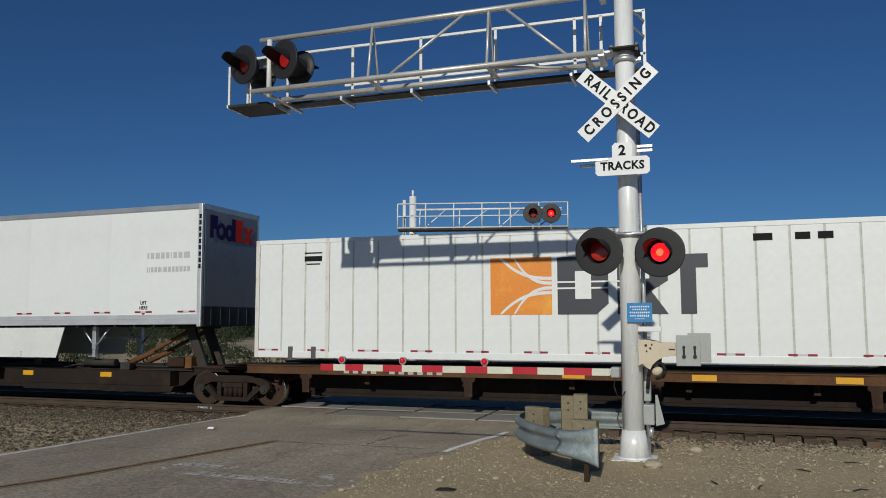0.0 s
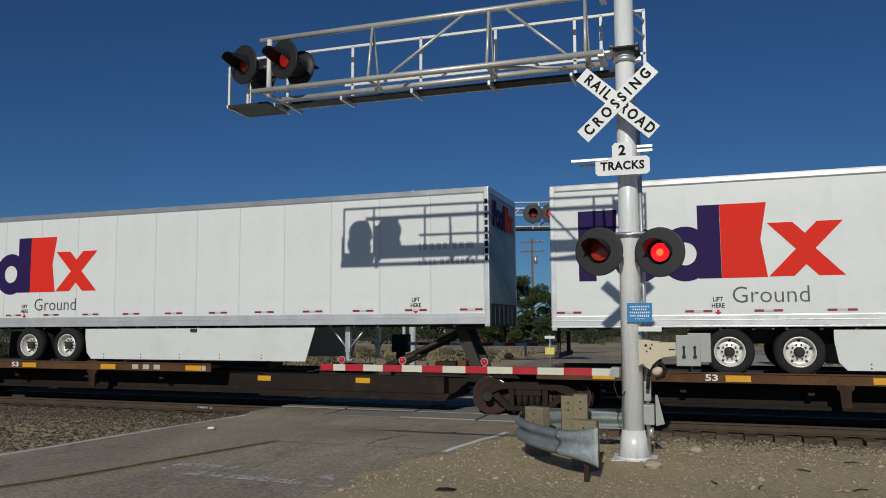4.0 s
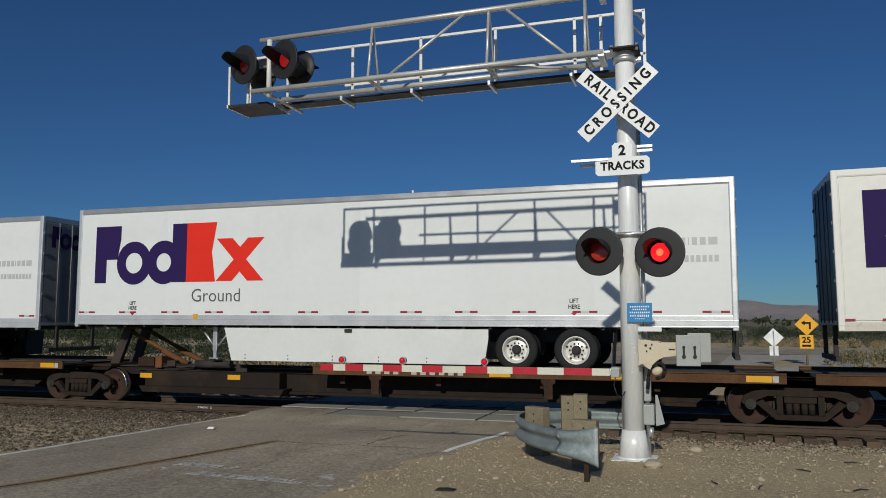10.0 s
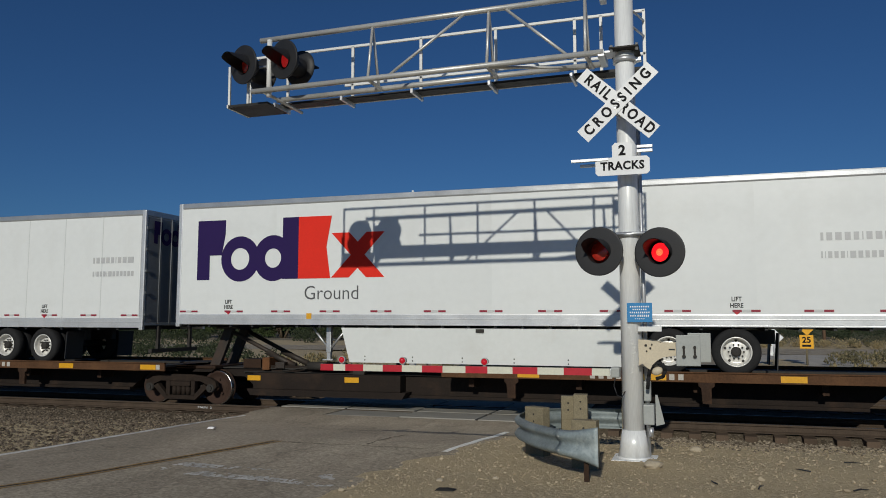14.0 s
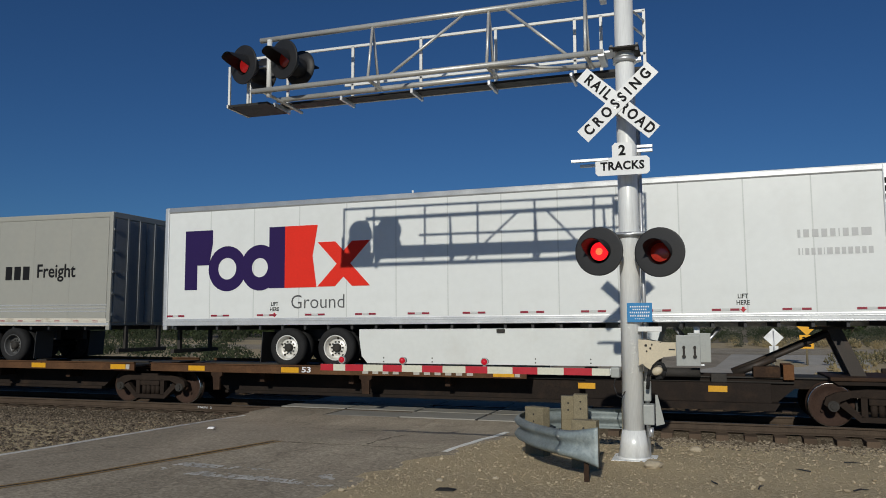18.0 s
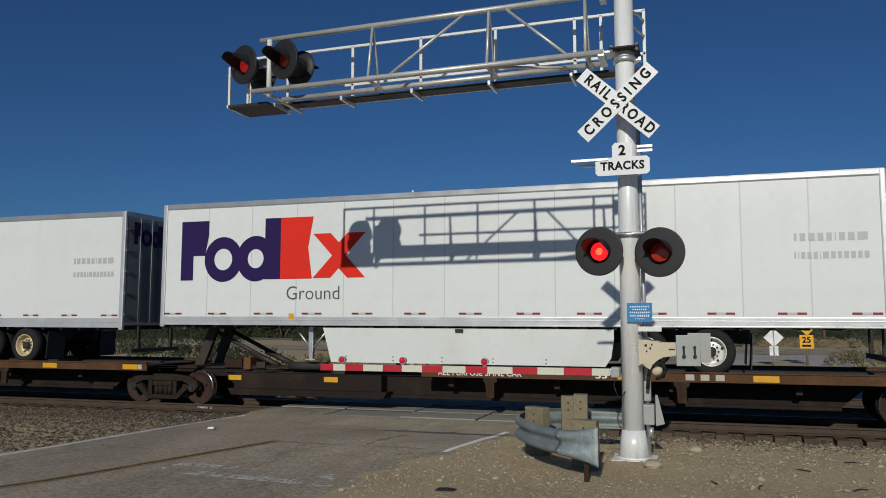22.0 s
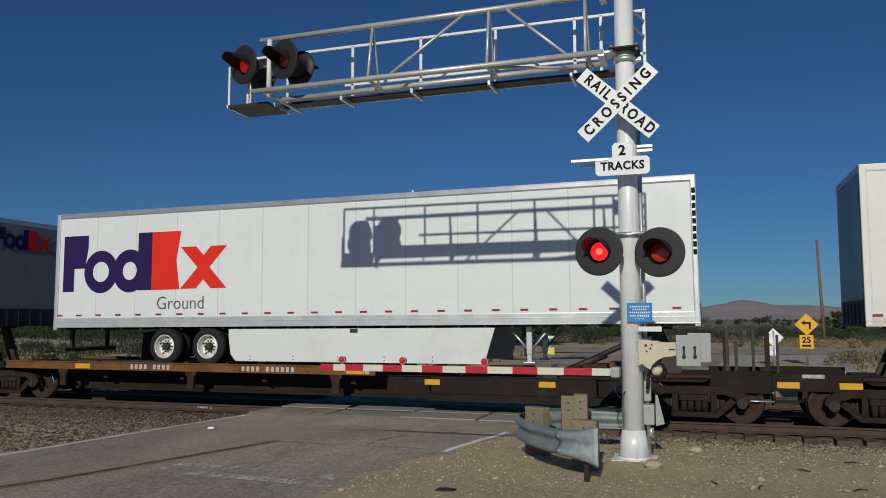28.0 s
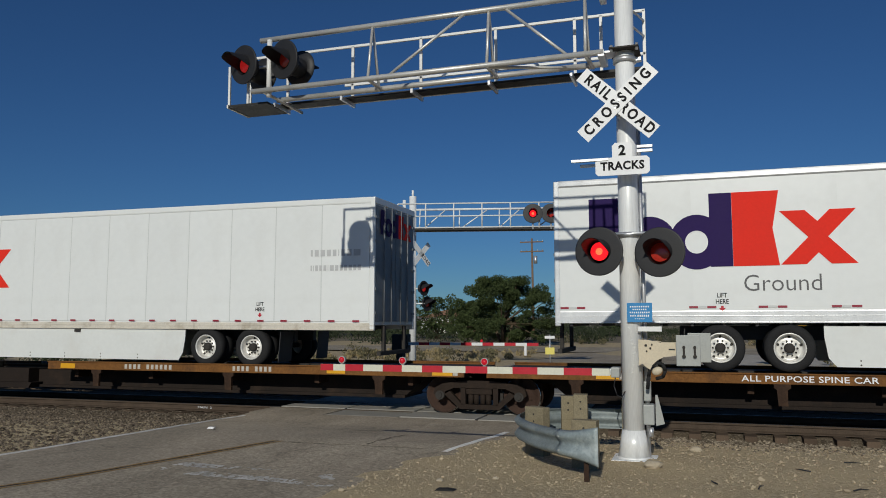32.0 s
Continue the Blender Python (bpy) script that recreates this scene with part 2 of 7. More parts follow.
def part(name, bm, material, parent, label="", at=None):
    """Links a bmesh, or a mesh made before, as one mesh object under a thing or a part."""
    me = bm if isinstance(bm, bpy.types.Mesh) else as_mesh(name, bm, material)
    ob = new(name, me)
    ob.parent = parent
    if at is not None:
        ob.matrix_basis = at
    if label:
        ob["label"] = label
    return ob


def made(key, fn, material):
    """A mesh built once and shared by alike parts."""
    if key not in CACHE:
        bm = bmesh.new()
        fn(bm)
        CACHE[key] = as_mesh(key, bm, material)
    return CACHE[key]


def thing(name, m, label, category, group="", kind=""):
    ob = new(name)
    ob.matrix_basis = m
    ob.empty_display_size = 0.2
    return tagged(ob, label, category, group, kind)


def setting(name, bm, material, label="", category="", kind="structure"):
    me = bm if isinstance(bm, bpy.types.Mesh) else as_mesh(name, bm, material)
    return tagged(new(name, me), label, category, "", kind)


def text_mesh(body, size, material, align="CENTER", squeeze=1.0, bold=0.0, depth=0.002, space=1.0):
    key = ("text", body, size, align, squeeze, bold, space, material.name)
    if key not in CACHE:
        cu = bpy.data.curves.new("letters", "FONT")
        cu.body, cu.size, cu.align_x, cu.align_y = body, size, align, "CENTER"
        cu.offset, cu.extrude, cu.resolution_u, cu.space_character = bold, depth, 3, space
        ob = new("letters", cu)
        bpy.context.view_layer.update()
        me = bpy.data.meshes.new_from_object(ob.evaluated_get(bpy.context.evaluated_depsgraph_get()))
        bpy.data.objects.remove(ob)
        me.transform(Matrix.Rotation(radians(90), 4, "X") @ Matrix.Diagonal((squeeze, 1, 1, 1)))
        me.materials.clear()
        me.materials.append(material)
        CACHE[key] = me
    return CACHE[key]


# ---- ground, road, tracks ----
TRACK_Y = (1.295, 5.9)


def smooth(a, b, x):
    t = min(1, max(0, (x - a) / (b - a)))
    return t * t * (3 - 2 * t)


def base_height(y):
    """The road and the lot climb a little from the rails towards the viewer."""
    return 0.197 * smooth(-1.4, -5.4, y) if y < 0 else 0.0


ROAD_LEFT = [(-9.75, -0.56), (-9.66, -1.29), (-9.72, -1.64), (-9.7, -2.18), (-9.57, -2.85), (-9.32, -3.72), (-9.15, -4.43), (-9.1, -5.22), (-9.18, -5.79), (-9.29, -6.84), (-9.43, -7.7), (-10.9, -17.4)]
ROAD_RIGHT = [(-3.25, -0.56), (-3.35, -2.36), (-3.34, -4.4), (-3.44, -5.6), (-3.8, -6.45), (-3.9, -7.27), (-4.0, -7.86), (-4.05, -8.8), (-5.2, -17.4)]


def along(line, y):
    """The x of a bent line at y."""
    for (x0, y0), (x1, y1) in zip(line, line[1:]):
        if y >= y1:
            break
    return x0 + (x1 - x0) * (y - y0) / (y1 - y0)


def bed_height(x, y):
    """The ground: level with the road, sunk beside it where the ballast lies."""
    z = base_height(y) - 0.03
    if y < 0:
        d = x - along(ROAD_RIGHT, y)
        z += 0.042 * smooth(-0.3, 0.3, d + 0.3 * noise.noise((x * 1.3, y * 1.3, 8)) + 0.16 * noise.noise((x * 4, y * 4, 4))) * smooth(-2.2, -2.9, y)
    sink = smooth(-2.9, -1.7, y) * (1 - smooth(9.0, 11.0, y))
    z -= 0.30 * sink
    if y < -2:
        z += (0.025 * noise.noise((x * 0.8, y * 0.8, 0)) if x > along(ROAD_RIGHT, y) + 0.4 or x < along(ROAD_LEFT, y) - 0.5 else 0.0) + 0.008 * noise.noise((x * 3, y * 3, 1))
    if y > 30:
        z += 0.006 * (y - 30) if y < 200 else 1.02 + 0.002 * (y - 200)
    if y > 12:
        z += 0.15 * noise.noise((x * 0.15, y * 0.15, 5)) * smooth(12, 25, y)
    return z


def ground_sheet():
    def steps(lo, hi, near0, near1, d):
        xs = list(np.arange(near0, near1 + 1e-6, d))
        s, x = d, near1
        while x < hi:
            s *= 1.25
            x += s
            xs.append(min(x, hi))
        s, x = d, near0
        while x > lo:
            s *= 1.25
            x -= s
            xs.insert(0, max(x, lo))
        return xs

    xs, ys = steps(-2500, 2500, -14, 6, 0.16), steps(-400, 3200, -16.5, 0, 0.16)
    vs = [(x, y, bed_height(x, y)) for y in ys for x in xs]
    nx = len(xs)
    fs = [(j * nx + i, j * nx + i + 1, (j + 1) * nx + i + 1, (j + 1) * nx + i) for j in range(len(ys) - 1) for i in range(nx - 1)]
    me = bpy.data.meshes.new("ground")
    me.from_pydata(vs, [], fs)
    me.polygons.foreach_set("use_smooth", [True] * len(fs))
    me.polygons.foreach_set("material_index", [1 if vs[f[0]][1] > 46 else 0 for f in fs])
    return me


def gravel_material(name, cols, scale, bump, dist):
    """Loose stones: a cell pattern of mixed greys and browns over patches of dust."""
    m = bpy.data.materials.new(name)
    m.use_nodes = True
    nt = m.node_tree
    N, L = nt.nodes.new, nt.links.new
    b = nt.nodes["Principled BSDF"]
    tc, v, n = N("ShaderNodeTexCoord"), N("ShaderNodeTexVoronoi"), N("ShaderNodeTexNoise")
    v.inputs["Scale"].default_value = scale
    n.inputs["Scale"].default_value, n.inputs["Detail"].default_value = 0.9, 8
    L(tc.outputs["Object"], v.inputs["Vector"])
    L(tc.outputs["Object"], n.inputs["Vector"])
    sep, ramp = N("ShaderNodeSeparateColor"), N("ShaderNodeValToRGB")
    L(v.outputs["Color"], sep.inputs[0])
    L(sep.outputs[0], ramp.inputs[0])
    ramp.color_ramp.elements[0].color, ramp.color_ramp.elements[1].color = (*cols[0], 1), (*cols[1], 1)
    mx, mr = N("ShaderNodeMix"), N("ShaderNodeMapRange")
    mx.data_type = "RGBA"
    mr.inputs["From Min"].default_value, mr.inputs["From Max"].default_value = 0.4, 0.62
    mr.inputs["To Min"].default_value, mr.inputs["To Max"].default_value = 0.15, 0.85
    L(n.outputs["Fac"], mr.inputs["Value"])
    L(mr.outputs[0], mx.inputs["Factor"])
    L(ramp.outputs[0], mx.inputs["A"])
    mx.inputs["B"].default_value = (*cols[2], 1)
    L(mx.outputs["Result"], b.inputs["Base Color"])
    b.inputs["Roughness"].default_value = 0.95
    b.inputs["Specular IOR Level"].default_value = 0.08
    n2, ad, bp = N("ShaderNodeTexNoise"), N("ShaderNodeMath"), N("ShaderNodeBump")
    n2.inputs["Scale"].default_value, n2.inputs["Detail"].default_value = scale * 1.7, 5
    L(tc.outputs["Object"], n2.inputs["Vector"])
    L(v.outputs["Distance"], ad.inputs[0])
    L(n2.outputs["Fac"], ad.inputs[1])
    bp.inputs["Strength"].default_value, bp.inputs["Distance"].default_value = bump, dist
    bp.invert = True
    L(ad.outputs[0], bp.inputs["Height"])
    L(bp.outputs[0], b.inputs["Normal"])
    return m


M_SOIL = gravel_material("dry_gravelly_soil", ((0.33, 0.26, 0.16), (0.58, 0.475, 0.315), (0.5, 0.4, 0.25)), 34, 0.6, 0.015)
# darker, warmer ballast colour that deepens the shade under the train
M_BALLAST_SHADED = gravel_material("oil_dark_ballast", ((0.06, 0.045, 0.03), (0.16, 0.12, 0.078), (0.11, 0.08, 0.05)), 24, 0.9, 0.03)
M_BALLAST = gravel_material("ballast_stone", ((0.065, 0.05, 0.036), (0.25, 0.205, 0.15), (0.16, 0.125, 0.085)), 24, 0.9, 0.03)


def asphalt_material(name, dark, light, chips, crack):
    """Worn asphalt: broad worn patches, open-graded chips of stone, and branching cracks."""
    m = bpy.data.materials.new(name)
    m.use_nodes = True
    nt = m.node_tree
    N, L = nt.nodes.new, nt.links.new
    b = nt.nodes["Principled BSDF"]
    tc, mp = N("ShaderNodeTexCoord"), N("ShaderNodeMapping")
    mp.inputs["Rotation"].default_value = (0, 0, radians(-9.6))
    mp.inputs["Scale"].default_value = (1.0, 0.35, 1.0)
    L(tc.outputs["Object"], mp.inputs["Vector"])
    n1 = N("ShaderNodeTexNoise")
    n1.inputs["Scale"].default_value, n1.inputs["Detail"].default_value, n1.inputs["Roughness"].default_value = 0.9, 9, 0.62
    L(mp.outputs[0], n1.inputs["Vector"])
    r1, mx = N("ShaderNodeMapRange"), N("ShaderNodeMix")
    r1.inputs["From Min"].default_value, r1.inputs["From Max"].default_value = 0.36, 0.66
    L(n1.outputs["Fac"], r1.inputs["Value"])
    mx.data_type = "RGBA"
    L(r1.outputs[0], mx.inputs["Factor"])
    mx.inputs["A"].default_value, mx.inputs["B"].default_value = (*dark, 1), (*light, 1)
    v, n2, sp = N("ShaderNodeTexVoronoi"), N("ShaderNodeTexNoise"), N("ShaderNodeSeparateColor")
    v.inputs["Scale"].default_value = 36
    n2.inputs["Scale"].default_value, n2.inputs["Detail"].default_value = 17, 6
    L(tc.outputs["Object"], v.inputs["Vector"])
    L(tc.outputs["Object"], n2.inputs["Vector"])
    L(v.outputs["Color"], sp.inputs[0])
    r2, r3, ml = N("ShaderNodeMapRange"), N("ShaderNodeMapRange"), N("ShaderNodeMath")
    r2.inputs["To Min"].default_value, r2.inputs["To Max"].default_value = 1 - chips, 1 + chips
    L(sp.outputs[0], r2.inputs["Value"])
    r3.inputs["From Min"].default_value, r3.inputs["From Max"].default_value = 0.3, 0.7
    r3.inputs["To Min"].default_value, r3.inputs["To Max"].default_value = 1 - chips * 0.8, 1 + chips * 0.8
    L(n2.outputs["Fac"], r3.inputs["Value"])
    ml.operation = "MULTIPLY"
    L(r2.outputs[0], ml.inputs[0])
    L(r3.outputs[0], ml.inputs[1])
    ve, nd, am = N("ShaderNodeTexVoronoi"), N("ShaderNodeTexNoise"), N("ShaderNodeMixRGB")
    ve.feature = "DISTANCE_TO_EDGE"
    ve.inputs["Scale"].default_value = 0.5
    nd.inputs["Scale"].default_value, nd.inputs["Detail"].default_value = 2.2, 5
    L(tc.outputs["Object"], nd.inputs["Vector"])
    am.inputs[0].default_value = 0.4
    L(tc.outputs["Object"], am.inputs[1])
    L(nd.outputs["Color"], am.inputs[2])
    L(am.outputs[0], ve.inputs["Vector"])
    r4, m2 = N("ShaderNodeMapRange"), N("ShaderNodeMath")
    r4.inputs["From Max"].default_value = 0.012
    r4.inputs["To Min"].default_value, r4.inputs["To Max"].default_value = 1 - crack, 1.0
    L(ve.outputs["Distance"], r4.inputs["Value"])
    m2.operation = "MULTIPLY"
    L(ml.outputs[0], m2.inputs[0])
    L(r4.outputs[0], m2.inputs[1])
    sc = N("ShaderNodeVectorMath")
    sc.operation = "SCALE"
    L(mx.outputs["Result"], sc.inputs[0])
    L(m2.outputs[0], sc.inputs["Scale"])
    L(sc.outputs[0], b.inputs["Base Color"])
    b.inputs["Roughness"].default_value = 0.92
    b.inputs["Specular IOR Level"].default_value = 0.12
    ad, bp = N("ShaderNodeMath"), N("ShaderNodeBump")
    L(m2.outputs[0], ad.inputs[0])
    L(n2.outputs["Fac"], ad.inputs[1])
    bp.inputs["Strength"].default_value, bp.inputs["Distance"].default_value = 0.55, 0.012
    L(ad.outputs[0], bp.inputs["Height"])
    L(bp.outputs[0], b.inputs["Normal"])
    return m


M_ASPHALT = asphalt_material("asphalt", (0.3, 0.256, 0.196), (0.41, 0.346, 0.265), 0.18, 0.25)
M_ASPHALT_OLD = asphalt_material("open_grained_asphalt", (0.31, 0.264, 0.2), (0.43, 0.368, 0.28), 0.22, 0.2)

ground = setting("ground", ground_sheet(), None, "dry gravelly desert soil with scattered stones", "ground")
ground.data.materials.append(M_SOIL)
ground.data.materials.append(gravel_material("scrubby_desert_plain", ((0.17, 0.15, 0.105), (0.3, 0.255, 0.185), (0.22, 0.185, 0.135)), 1.4, 0.5, 0.1))


def strip(name, left, right, lift, material, label, category, n=120, ragged=0.0, rough_left=0.0):
    """A thin sheet with edges between two bent lines (x, y), following the ground's rise from its far end to its near end."""
    bm = bmesh.new()
    top, low = [], []
    y0, y1 = left[0][1], left[-1][1]
    for i in range(n + 1):
        y = y0 + (y1 - y0) * i / n
        wob = noise.noise((y * 1.1, 3, 0)) + 0.5 * noise.noise((y * 4.3, 5, 0)) + 0.3 * noise.noise((y * 13, 9, 0))
        ends = (along(left, y) + rough_left * wob, y), (along(right, y) + ragged * wob, y)
        top.append([bm.verts.new((*q, base_height(y) + lift)) for q in ends])
        low.append([bm.verts.new((*q, base_height(y) - 0.4)) for q in ends])
    for i in range(n):
        bm.faces.new((top[i][0], top[i][1], top[i + 1][1], top[i + 1][0]))
        for k in (0, 1):
            bm.faces.new((top[i][k], top[i + 1][k], low[i + 1][k], low[i][k]))
    bm.faces.new((top[0][0], top[0][1], low[0][1], low[0][0]))
    return setting(name, bm, material, label, category)


def beside(line, d):
    return [(x + d, y) for x, y in line]


CENTRE = [(-6.1, -4.9), (-6.24, -5.33), (-6.68, -6.86), (-7.03, -8.1), (-7.24, -8.78), (-7.48, -9.34), (-9.9, -17.3)]
strip("road", ROAD_LEFT, beside(ROAD_RIGHT, 0.4), 0.0, M_ASPHALT, "worn grey asphalt road up to the tracks", "road", 160)
strip("road_right_lane", CENTRE, beside(ROAD_RIGHT, 0.41), 0.004, M_ASPHALT_OLD, "paler open-grained asphalt lane with a crumbling edge", "road", 160, 0.0, 0.05)
strip("road_behind", [(-7.6, 34), (-9.35, 8.7)], [(1.6, 34), (0.5, 20), (-2.75, 8.7)], 0.02, M_ASPHALT, "grey asphalt road beyond the tracks", "road", 40)
M_PALEROAD = asphalt_material("bleached_concrete_road", (0.42, 0.385, 0.33), (0.5, 0.46, 0.4), 0.1, 0.15)
strip("apron", [(1.62, 33.9), (0.52, 20), (-1.5, 12.9)], [(9.5, 33.9), (6.5, 20), (2.5, 12.9)], 0.035, M_PALEROAD, "pale bleached road surface beyond the tracks", "road", 30)
strip("road_cross", [(-60, 44), (-60, 34)], [(60, 44), (60, 34)], 0.05, M_ASPHALT_OLD, "asphalt cross street beyond the tracks", "road", 4)
EDGE = [(-9.66, -1.25)] + ROAD_LEFT[2:]
strip("edge_line", beside(EDGE, 0.075), beside(EDGE, 0.165), 0.006, M_PAINTLINE, "worn white edge line along the road", "road marking", 120, 0.012, 0.012)
strip("edge_line", [(-3.47, -2.2), (-3.45, -4.4), (-3.54, -5.6)], [(-3.37, -2.2), (-3.35, -4.4), (-3.46, -5.6)], 0.009, M_PAINTFRESH, "short worn white edge line beside the dirt", "road marking", 60, 0.02, 0.02)

M_TAR = mat("tar_seam", (0.1, 0.078, 0.056), 0.8, 0, 0.3, 8, 60, 0.2)
for pts in ([(-6.15, -5.48), (-5.5, -5.47), (-4.86, -5.42), (-4.2, -5.44), (-3.62, -5.4)], [(-4.82, -5.29), (-4.83, -4.6), (-4.77, -3.65)], [(-7.4, -3.2), (-6.4, -3.3), (-5.4, -3.22)]):
    bm = bmesh.new()
    fine = [(a[0] + (b[0] - a[0]) * q / 9, a[1] + (b[1] - a[1]) * q / 9) for a, b in zip(pts, pts[1:]) for q in range(9)]
    across = abs(pts[0][0] - pts[-1][0]) > abs(pts[0][1] - pts[-1][1])
    prev = None
    for x, y in fine:
        w, o = 0.011 + 0.011 * noise.noise((x * 6, y * 6, 1)), 0.05 * noise.noise((x * 2.5, y * 2.5, 4)) + 0.02 * noise.noise((x * 9, y * 9, 6))
        x, y = (x, y + o) if across else (x + o, y)
        ends = ((x, y - w), (x, y + w)) if across else ((x - w, y), (x + w, y))
        cur = [bm.verts.new((*q, base_height(q[1]) + 0.0078)) for q in ends]
        if prev:
            bm.faces.new((prev[0], prev[1], cur[1], cur[0]))
        prev = cur
    setting("road_crack", bm, M_TAR, "dark crack sealed across the worn asphalt", "road crack")
rnd = random.Random(8)
bm = bmesh.new()
for i in range(2600):
    t, w = rnd.random(), rnd.random()
    x, y = -6.7 + 2.45 * t + 0.3 * w, -7.38 - 0.2 * t - 0.66 * w
    if noise.noise((x * 1.7, y * 2.4, 2)) + 0.35 * noise.noise((x * 7, y * 9, 2)) < 0.02 * rnd.uniform(-8, 8) or abs(w - 0.5) < 0.14:
        continue
    k, r = rnd.randint(5, 7), 0.006 + 0.024 * rnd.random() ** 2
    ph = rnd.random() * 6.28
    vs = [bm.verts.new((x + 1.5 * r * rnd.uniform(0.6, 1.2) * math.cos(ph + 6.283 * j / k), y + r * rnd.uniform(0.6, 1.2) * math.sin(ph + 6.283 * j / k), base_height(y) + 0.0062 + 0.000002 * i)) for j in range(k)]
    bm.faces.new(vs)
tagged(setting("stop_line", bm, mat("flaked_road_paint", (0.62, 0.6, 0.56), 0.85, 0, 0.25, 6, 60, 0.2, stain=(0.27, 0.25, 0.22), stain_amt=0.8), "flaked remains of a white stop line", "road marking"), kind="stuff")


def ballast_bed(prof, x0=-150, x1=150):
    bm = bmesh.new()
    rows = []
    for i in range(61):
        x = x0 + (x1 - x0) * i / 60
        rows.append([bm.verts.new((x, y, z)) for y, z in prof])
    for a, b in zip(rows, rows[1:]):
        for k in range(len(prof) - 1):
            bm.faces.new((a[k], b[k], b[k + 1], a[k + 1]))
    return bm


setting("track_bed", ballast_bed([(0.45, -0.2), (8.0, -0.2)]), M_BALLAST_SHADED, "dark ballast between the rails, with the train's shade in its colour", "ballast")
setting("ballast", ballast_bed([(8.0, -0.2), (9.4, -0.45)]), M_BALLAST, "brown-grey ballast shoulder beyond the tracks", "ballast")
setting("ballast", ballast_bed([(-2.1, -0.36), (-1.1, -0.2), (0.45, -0.185)], -150, -6), M_BALLAST, "brown-grey ballast stones heaped against the rail", "ballast")
setting("ballast", ballast_bed([(-2.1, -0.38), (-1.0, -0.3), (0.12, -0.29), (0.45, -0.2)], -6, 150), M_BALLAST, "brown-grey ballast stones under the tracks", "ballast")


def rail_profile(bm, y, x0, x1):
    pts = [(-0.07, -0.17), (0.07, -0.17), (0.07, -0.155), (0.012, -0.13), (0.012, -0.05), (0.036, -0.035), (0.036, -0.004), (0.026, 0.0), (-0.026, 0.0), (-0.036, -0.004), (-0.036, -0.035), (-0.012, -0.05), (-0.012, -0.13), (-0.07, -0.155)]
    a = [bm.verts.new((x0, y + p, z)) for p, z in pts]
    b = [bm.verts.new((x1, y + p, z)) for p, z in pts]
    n = len(pts)
    for i in range(n):
        j = (i + 1) % n
        f = bm.faces.new((a[i], a[j], b[j], b[i]))
        f.material_index = 1 if i == 7 else 0
    bm.faces.new(a)
    bm.faces.new(b[::-1])


for ty in TRACK_Y:
    track = thing("railway_track", pose(0, 0, 0), "rusty steel rails on weathered wooden ties in ballast", "railway track", "railway tracks", "structure")
    for s in (-0.7535, 0.7535):
        bm = bmesh.new()
        rail_profile(bm, ty + s, -150, 150)
        part("rail", bm, (M_RAIL, M_RAILTOP), track, "rusty rail with a bright running edge")
    tie = made("tie", lambda bm: box(bm, -0.115, 0.115, -1.3, 1.3, -0.36, -0.172, 0.012), M_TIE)
    plate = made("tie_plate", lambda bm: (box(bm, -0.09, 0.09, -0.9, -0.6, -0.172, -0.163), box(bm, -0.09, 0.09, 0.6, 0.9, -0.172, -0.163)), M_RAIL)
    x = -34.0
    while x < 12:
        if not (-9.9 < x < -2.6):
            part("tie", tie, None, track, at=pose(x + random.uniform(-0.02, 0.02), ty + random.uniform(-0.05, 0.05), 0, 0, 0, random.uniform(-1, 1)))
            part("tie_plate", plate, None, track, at=pose(x, ty, 0))
        x += 0.52

crossing = thing("crossing_deck", pose(0, 0, 0), "grey crossing panels set between the rails", "crossing deck", "", "structure")
for ty in TRACK_Y:
    for y0, y1 in ((-1.75, -0.8), (-0.66, 0.0), (0.01, 0.66), (0.8, 1.75)):
        for k in range(1 if ty < 2 and y0 < -1 else 0, 4):
            x0 = -9.75 + 1.75 * k
            me = made("panel_%.2f" % (y1 - y0), lambda bm: box(bm, 0.03, 1.72, 0, y1 - y0 - 0.035, -0.2, 0.0, 0.015), M_PANEL)
            part("panel", me, None, crossing, at=pose(x0, ty + y0, random.uniform(-0.012, 0.012)))
bm = bmesh.new()
box(bm, -9.75, -2.75, TRACK_Y[0] + 1.76, TRACK_Y[1] - 1.76, -0.3, -0.01)
box(bm, -9.85, -8.0, -0.56, 0.49, -0.3, -0.004)
setting("road_between_tracks", bm, M_ASPHALT, "asphalt between the rails and beside the deck", "road")
tag_main = thing("rail_stencil", pose(-11.8, 0.508, -0.085) @ Matrix.Scale(0.85, 4), "white stencilled words MAIN 2 on the rail web", "stencil")
part("letters", text_mesh("MAIN", 0.085, M_SIGN, squeeze=1.6), None, tag_main, at=pose(-0.07, 0, 0))
part("letters", text_mesh("2", 0.085, M_SIGN, squeeze=1.6), None, tag_main, at=pose(0.21, 0, 0))


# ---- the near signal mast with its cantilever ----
# near-lane equipment scaled 0.95 about the camera's eye, so its view stays the same
EYE_SCALED = pose(0, -0.8085, 0.1015) @ Matrix.Scale(0.95, 4)
MX, MY, MZ = -0.957, -4.8, 0.09
mast = thing("cantilever_signal_mast", EYE_SCALED, "silver steel crossing signal mast with a cantilever truss and walkway", "signal mast")
bm = bmesh.new()
tube(bm, (MX, MY, MZ + 0.03), (MX, MY, 7.35), 0.152, 0.135, 28)
part("pole", bm, M_POLE, mast, "streaked silver round pole")
bm = bmesh.new()
tube(bm, (MX, MY, MZ + 0.03), (MX, MY, MZ + 0.06), 0.225, 0.225, 28)
tube(bm, (MX, MY, MZ + 0.06), (MX, MY, MZ + 0.42), 0.222, 0.158, 28)
part("flared_foot", bm, M_POLE, mast)
bm = bmesh.new()
